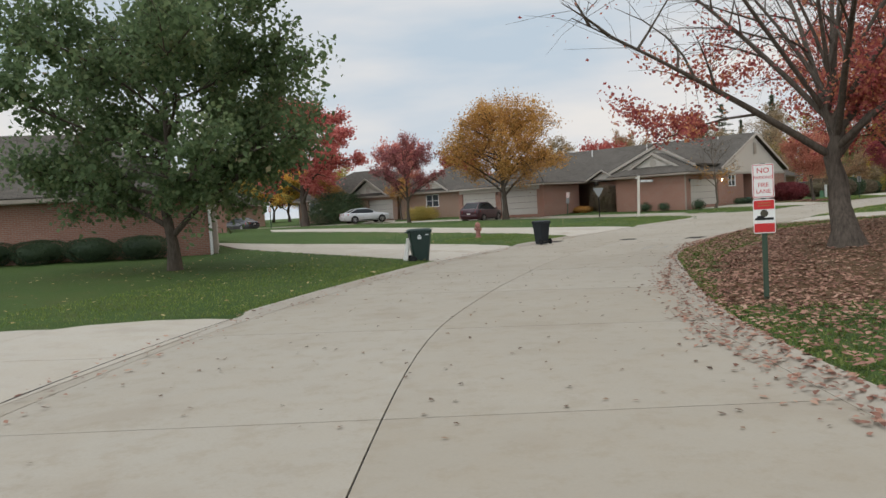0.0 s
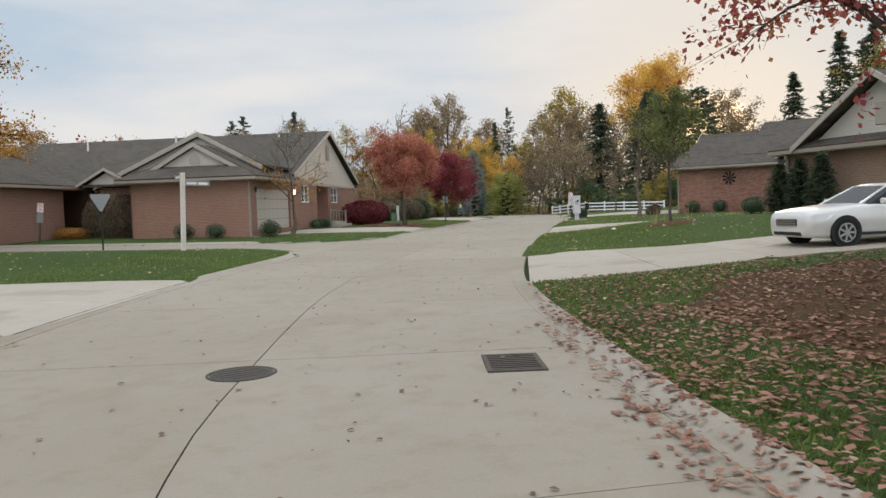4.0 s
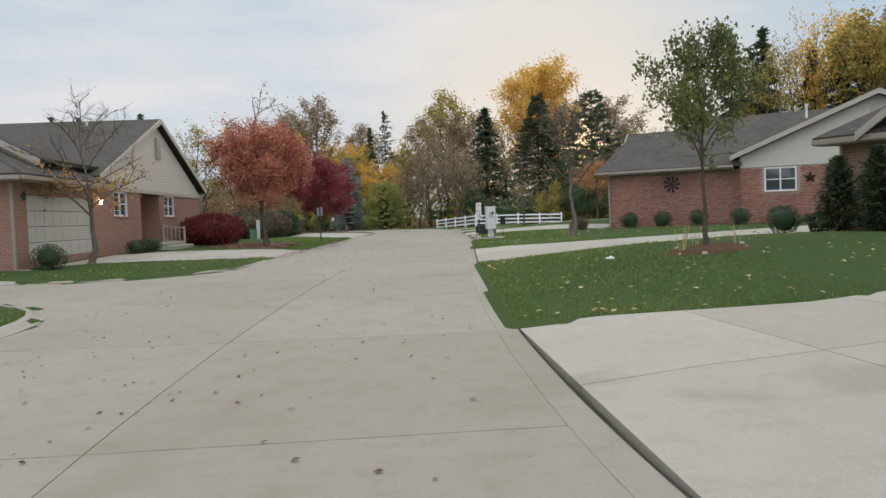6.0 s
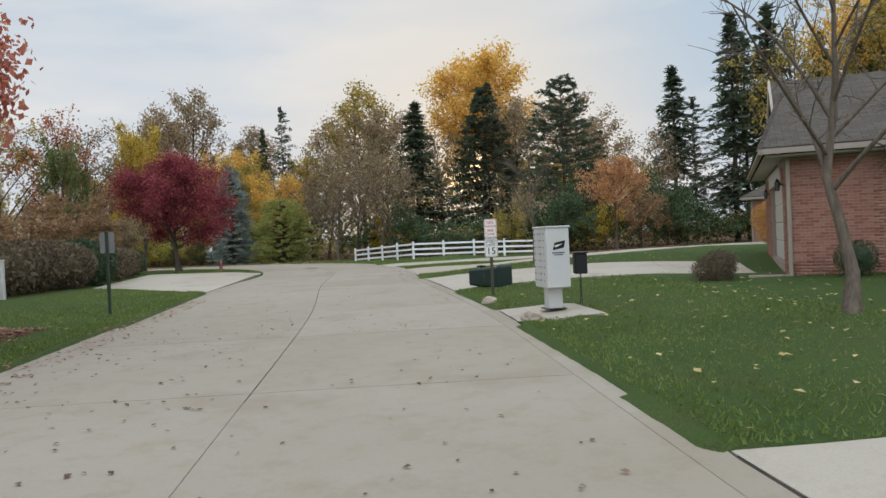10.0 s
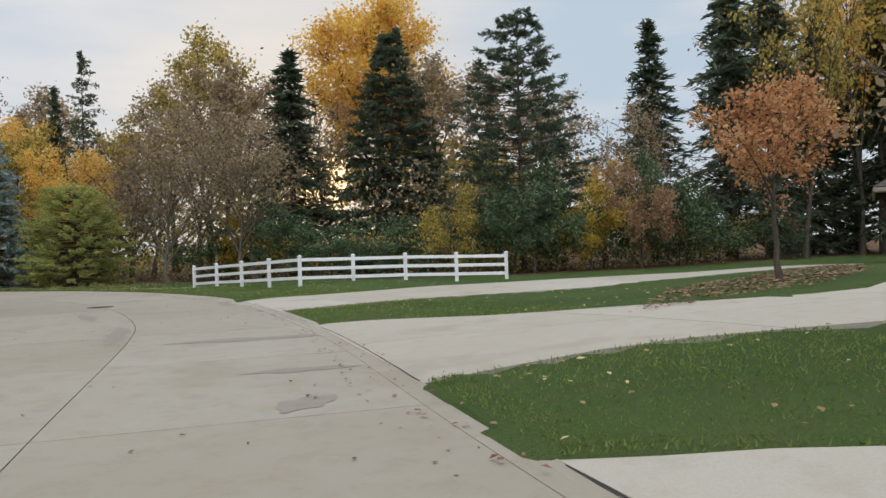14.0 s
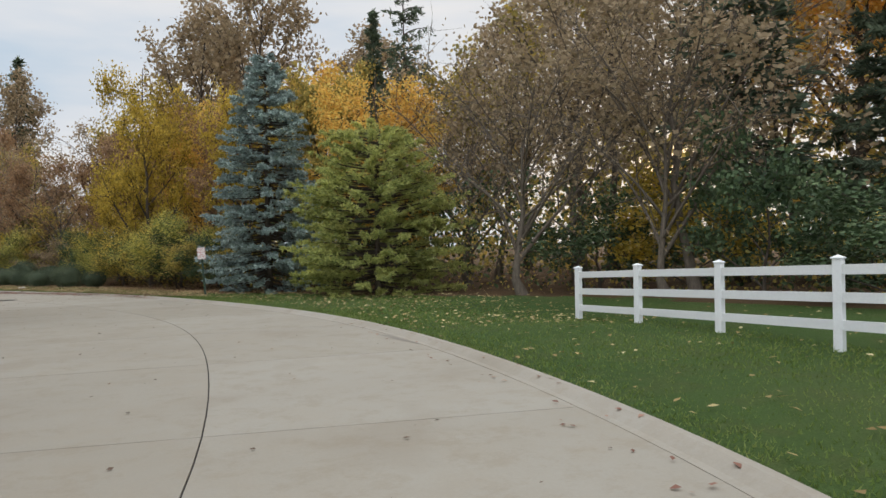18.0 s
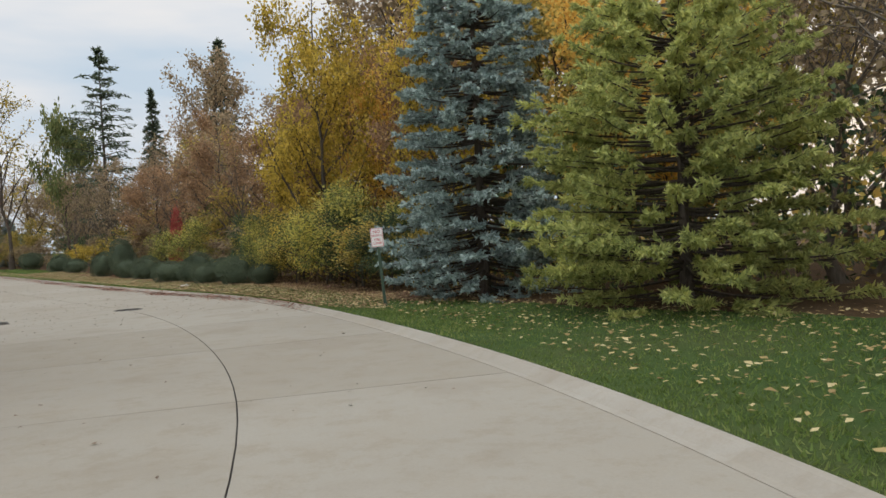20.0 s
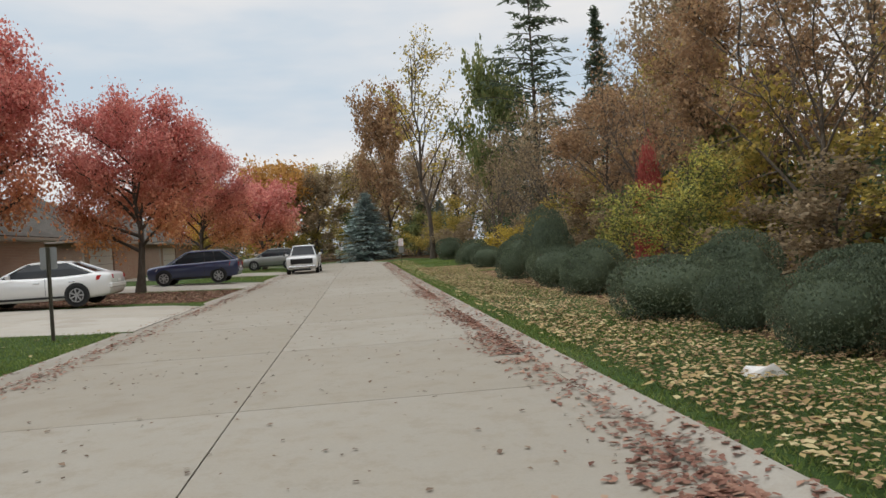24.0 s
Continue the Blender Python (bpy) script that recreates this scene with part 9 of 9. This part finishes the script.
U0, U34, U46, U118, U150, U190 = idx_of(0, 5), idx_of(10, 33), idx_of(40, 63), idx_of(69.5, 116), idx_of(61, 151), idx_of(51, 190)
maple_lawn = [(3.3, 9.0), (5.6, 17), (8.9, 25.2), (12.3, 31.6), (14.6, 34.4), (17, 33.2), (26, 29.5), (30, 22), (22, 10), (10, 5)]
fallen("fallen_leaves", scatter_poly(maple_lawn, 32000), 0.088, "fallen leaf", "brown and red maple leaves lying thick on the lawn")
fallen("fallen_leaves", along(MAIN_L, 3.75, 6.4, 7000, U0, U34, -1), 0.085, "fallen leaf", "maple leaves lying on the grass beside the kerb")
verge = [(72.9, 119), (72.0, 125.5), (69.6, 135.5), (66.0, 150), (61.5, 168), (65.5, 168), (69.5, 151), (73.0, 137), (75.6, 127), (76.3, 117), (74.2, 112), (73.6, 113)]
fallen("fallen_leaves", scatter_poly(verge, 11000), 0.072, "fallen pale", "yellow and brown leaves lying on the verge by the woods")
fallen("fallen_leaves", scatter_poly(verge, 30000), 0.072, "fallen tan", "brown leaves lying on the verge by the woods")
fallen("fallen_leaves", np.vstack([along(MAIN_L, 3.4, 3.95, 1700, U0, U34, -1), along(MAIN_L, 3.3, 3.9, 380, U0, U34, 1), along(MAIN_L, 3.15, 3.9, 2600, U118, U190, -1), along(MAIN_L, 3.45, 3.95, 2600, U118, U190, -1), drift(3.62, 0.32, 9500, idx_of(69.8, 113), idx_of(60, 156), -1), drift(3.62, 0.26, 2600, idx_of(67, 128), idx_of(57, 166), 1), drift(3.45, 0.25, 1500, U0, U34, -1), along(MAIN_L, 3.2, 3.95, 1500, idx_of(68, 125), U190, 1), along(MAIN_L, 3.1, 3.9, 260, U46, idx_of(72, 100), -1), along(MAIN_L, 3.2, 3.9, 500, idx_of(30, 55), idx_of(45, 68), 1)]), 0.078, "fallen leaf", "leaves gathered along the gutters")
fallen("fallen_leaves", np.vstack([along(MAIN_L, -3.3, 3.5, 1100, U0, U46), along(MAIN_L, -3.3, 3.5, 260, U46, U118), along(MAIN_L, -3.3, 3.5, 2000, U118, U190), along(MAIN_L, 0.2, 3.5, 200, idx_of(26, 51), U46)]), 0.062, "fallen brown", "single leaves scattered over the road")
lw = np.vstack([along(MAIN_L, 4, 10, 1800, idx_of(72, 96), U118, -1), along(MAIN_L, 4, 5.4, 3200, U118, U190, -1), along(MAIN_L, 4, 14, 1500, U0, U46, 1), along(MAIN_L, 4, 16, 1900, U34, U46, -1), along(MAIN_L, 4, 13, 1500, U46, U118, -1), along(MAIN_L, 4, 9, 700, U118, U190, 1)])
lw = lw[~on_drives(lw[:, 0], lw[:, 1]) & (road_sdf(lw[:, 0], lw[:, 1]) > 0.3)]
fallen("fallen_leaves", lw, 0.10, "fallen pale", "pale leaves dotted over the lawns")
fallen("fallen_leaves", scatter_poly([(75.0, 112), (74.8, 120), (74.0, 128), (72.8, 134), (77.0, 134), (79.5, 124), (79.5, 112)], 8000), 0.08, "fallen tan", "brown leaves lying under the edge of the woods")
fallen("fallen_leaves", np.vstack([scatter_poly(BEDS[0], 2600), scatter_poly(BEDS[1], 1800), scatter_poly(BEDS[2], 3200), scatter_poly(BEDS[3], 3600)]), 0.11, "fallen leaf", "brown leaves covering the planting beds")
fallen("fallen_leaves", scatter_poly([(59.5, 70.2), (66, 70.2), (73, 68.0), (77, 66.0), (72, 65.2), (63.5, 66.9)], 2000), 0.11, "fallen leaf", "orange leaves below the young maple")


def grass(n):
    """Short blades over the lawns nearest the street."""
    pts = np.vstack([along(MAIN_L, 3.93, 8.5, n * 2 // 5, U0, U190, 1), along(MAIN_L, 3.43, 9.0, n - n * 2 // 5, U0, U190, -1), along(MAIN_L, 3.43, 4.4, n // 8, U0, U190, -1), along(MAIN_L, 3.93, 4.5, n // 10, U0, U190, 1)])
    s = road_sdf(pts[:, 0], pts[:, 1])
    keep = (s > 0.2) & ~on_drives(pts[:, 0], pts[:, 1]) & ~in_poly(pts[:, 0], pts[:, 1], WOODS)
    for b in BEDS:
        keep &= ~in_poly(pts[:, 0], pts[:, 1], b)
    pts = pts[keep]
    m = len(pts)
    z = lawn_z(pts[:, 0], pts[:, 1]) - 0.01
    a = rng_g.uniform(0, 2 * math.pi, m)
    w, h = rng_g.uniform(0.008, 0.018, m), rng_g.uniform(0.030, 0.070, m)
    lean = rng_g.normal(size=(m, 2)) * 0.03
    b0 = np.stack([pts[:, 0] - np.cos(a) * w, pts[:, 1] - np.sin(a) * w, z], 1)
    b1 = np.stack([pts[:, 0] + np.cos(a) * w, pts[:, 1] + np.sin(a) * w, z], 1)
    t = np.stack([pts[:, 0] + lean[:, 0], pts[:, 1] + lean[:, 1], z + h], 1)
    V = np.stack([b0, b1, t], 1).reshape(-1, 3)
    tagged(new("grass", quick_mesh("grass", V, np.arange(3 * m).reshape(m, 3), ["grass blade"])), "short green grass blades on the lawns", "grass", kind="stuff")


grass(360000)


def thicket(name, n, off0, off1, h0, h1, size, material, label, i0=0, i1=22):
    """Tangled leaves and twigs filling the edge of the woods."""
    base = resample(WOODS[i0:i1], 400)
    d = np.gradient(base, axis=0)
    d /= np.hypot(d[:, 0], d[:, 1])[:, None]
    nn = np.stack([d[:, 1], -d[:, 0]], 1)
    k = rng_g.integers(0, 400, n)
    cl = np.sin(k * 0.21) * 0.5 + np.sin(k * 0.067 + 1) * 0.5
    off = rng_g.uniform(off0, off1, n)
    top = h0 + (h1 - h0) * (0.65 + 0.35 * cl)
    z = rng_g.uniform(0, 1, n) ** 0.8 * top
    p = base[k] + nn[k] * off[:, None] + rng_g.normal(size=(n, 2)) * 0.35
    g = lawn_z(p[:, 0], p[:, 1])
    c = np.stack([p[:, 0], p[:, 1], g + z], 1)
    keep = ((p[:, 1] < 131) | (off > 4.2)) & (np.hypot(p[:, 0] - 77.6, p[:, 1] - 113.6) > 2.6) & (np.hypot(p[:, 0] - 79, p[:, 1] - 107.6) > 3.0)
    V, F = leaf_quads(rng_g, c[keep], size)
    tagged(new(name, quick_mesh(name, V, F, [material])), label, "thicket", kind="stuff")


thicket("thicket", 52000, 3.0, 7.5, 1.5, 4.5, 0.19, "shrub green", "dark tangled thicket at the edge of the woods")
thicket("thicket", 26000, 6.0, 16.0, 3.5, 9.0, 0.24, "leaf brown", "brown tangled thicket within the woods")
thicket("thicket", 34000, 0.9, 4.5, 0.6, 3.4, 0.135, "leaf olive", "olive green brambles at the edge of the woods")
thicket("thicket", 18000, 4.2, 7.0, 0.6, 2.4, 0.12, "leaf olive", "green and yellow brambles behind the clipped evergreens", 8, 22)
thicket("thicket", 22000, 22.0, 44.0, 5.0, 13.0, 0.7, "leaf olive", "distant dark mass of the woods")


def stain(x, y, length, width, ang, seed, material="damp stain", label="dark damp stain on the road concrete"):
    """A thin ragged patch lying on the road."""
    rng = np.random.default_rng(seed)
    ph = rng.uniform(0, 6.28, 3)
    sh = Shape()
    rows = []
    c, s = math.cos(radians(ang)), math.sin(radians(ang))
    for r in (0.02, 0.5, 1.0):
        row = []
        for a in np.linspace(0, 2 * math.pi, 28, endpoint=False):
            k = r * (1 + 0.22 * math.sin(2 * a + ph[0]) + 0.14 * math.sin(5 * a + ph[1]) + 0.08 * math.sin(9 * a + ph[2]))
            u, v = k * math.cos(a) * length / 2, k * math.sin(a) * width / 2
            row.append((x + u * c - v * s, y + u * s + v * c))
        X = np.array(row)
        rows.append([(p[0], p[1], z + 0.0045) for p, z in zip(row, road_z(X[:, 0], X[:, 1]))])
    ob = part("road_stain", sh.loft(rows, cap=False), material)
    tagged(ob, label, "stain")


for k, (x, y, l, w, a) in enumerate(((57.6, 80.4, 3.2, 0.5, 45), (57.6, 76.9, 2.4, 0.7, -48), (54.7, 73.7, 1.6, 0.35, -45), (52.8, 72.3, 0.9, 0.5, 20), (60.9, 85.2, 2.6, 0.4, 52), (71.0, 94.6, 3.4, 0.4, 78), (70.0, 90.8, 2.6, 0.5, 68), (65.9, 84.6, 2.4, 0.6, 50), (64.6, 100.5, 2.4, 0.5, 60))):
    stain(x, y, l, w, a, 60 + k)
for k, off in enumerate((0.0, 0.09, 0.18, 0.62, 0.71)):
    n_ = np.array([0.88, -0.47])
    stain(6.95 + n_[0] * off, 25.75 + n_[1] * off, 2.1 if k < 3 else 1.5, 0.05, 66, 80 + k, "tyre mark", "dark tyre mark on the road concrete")
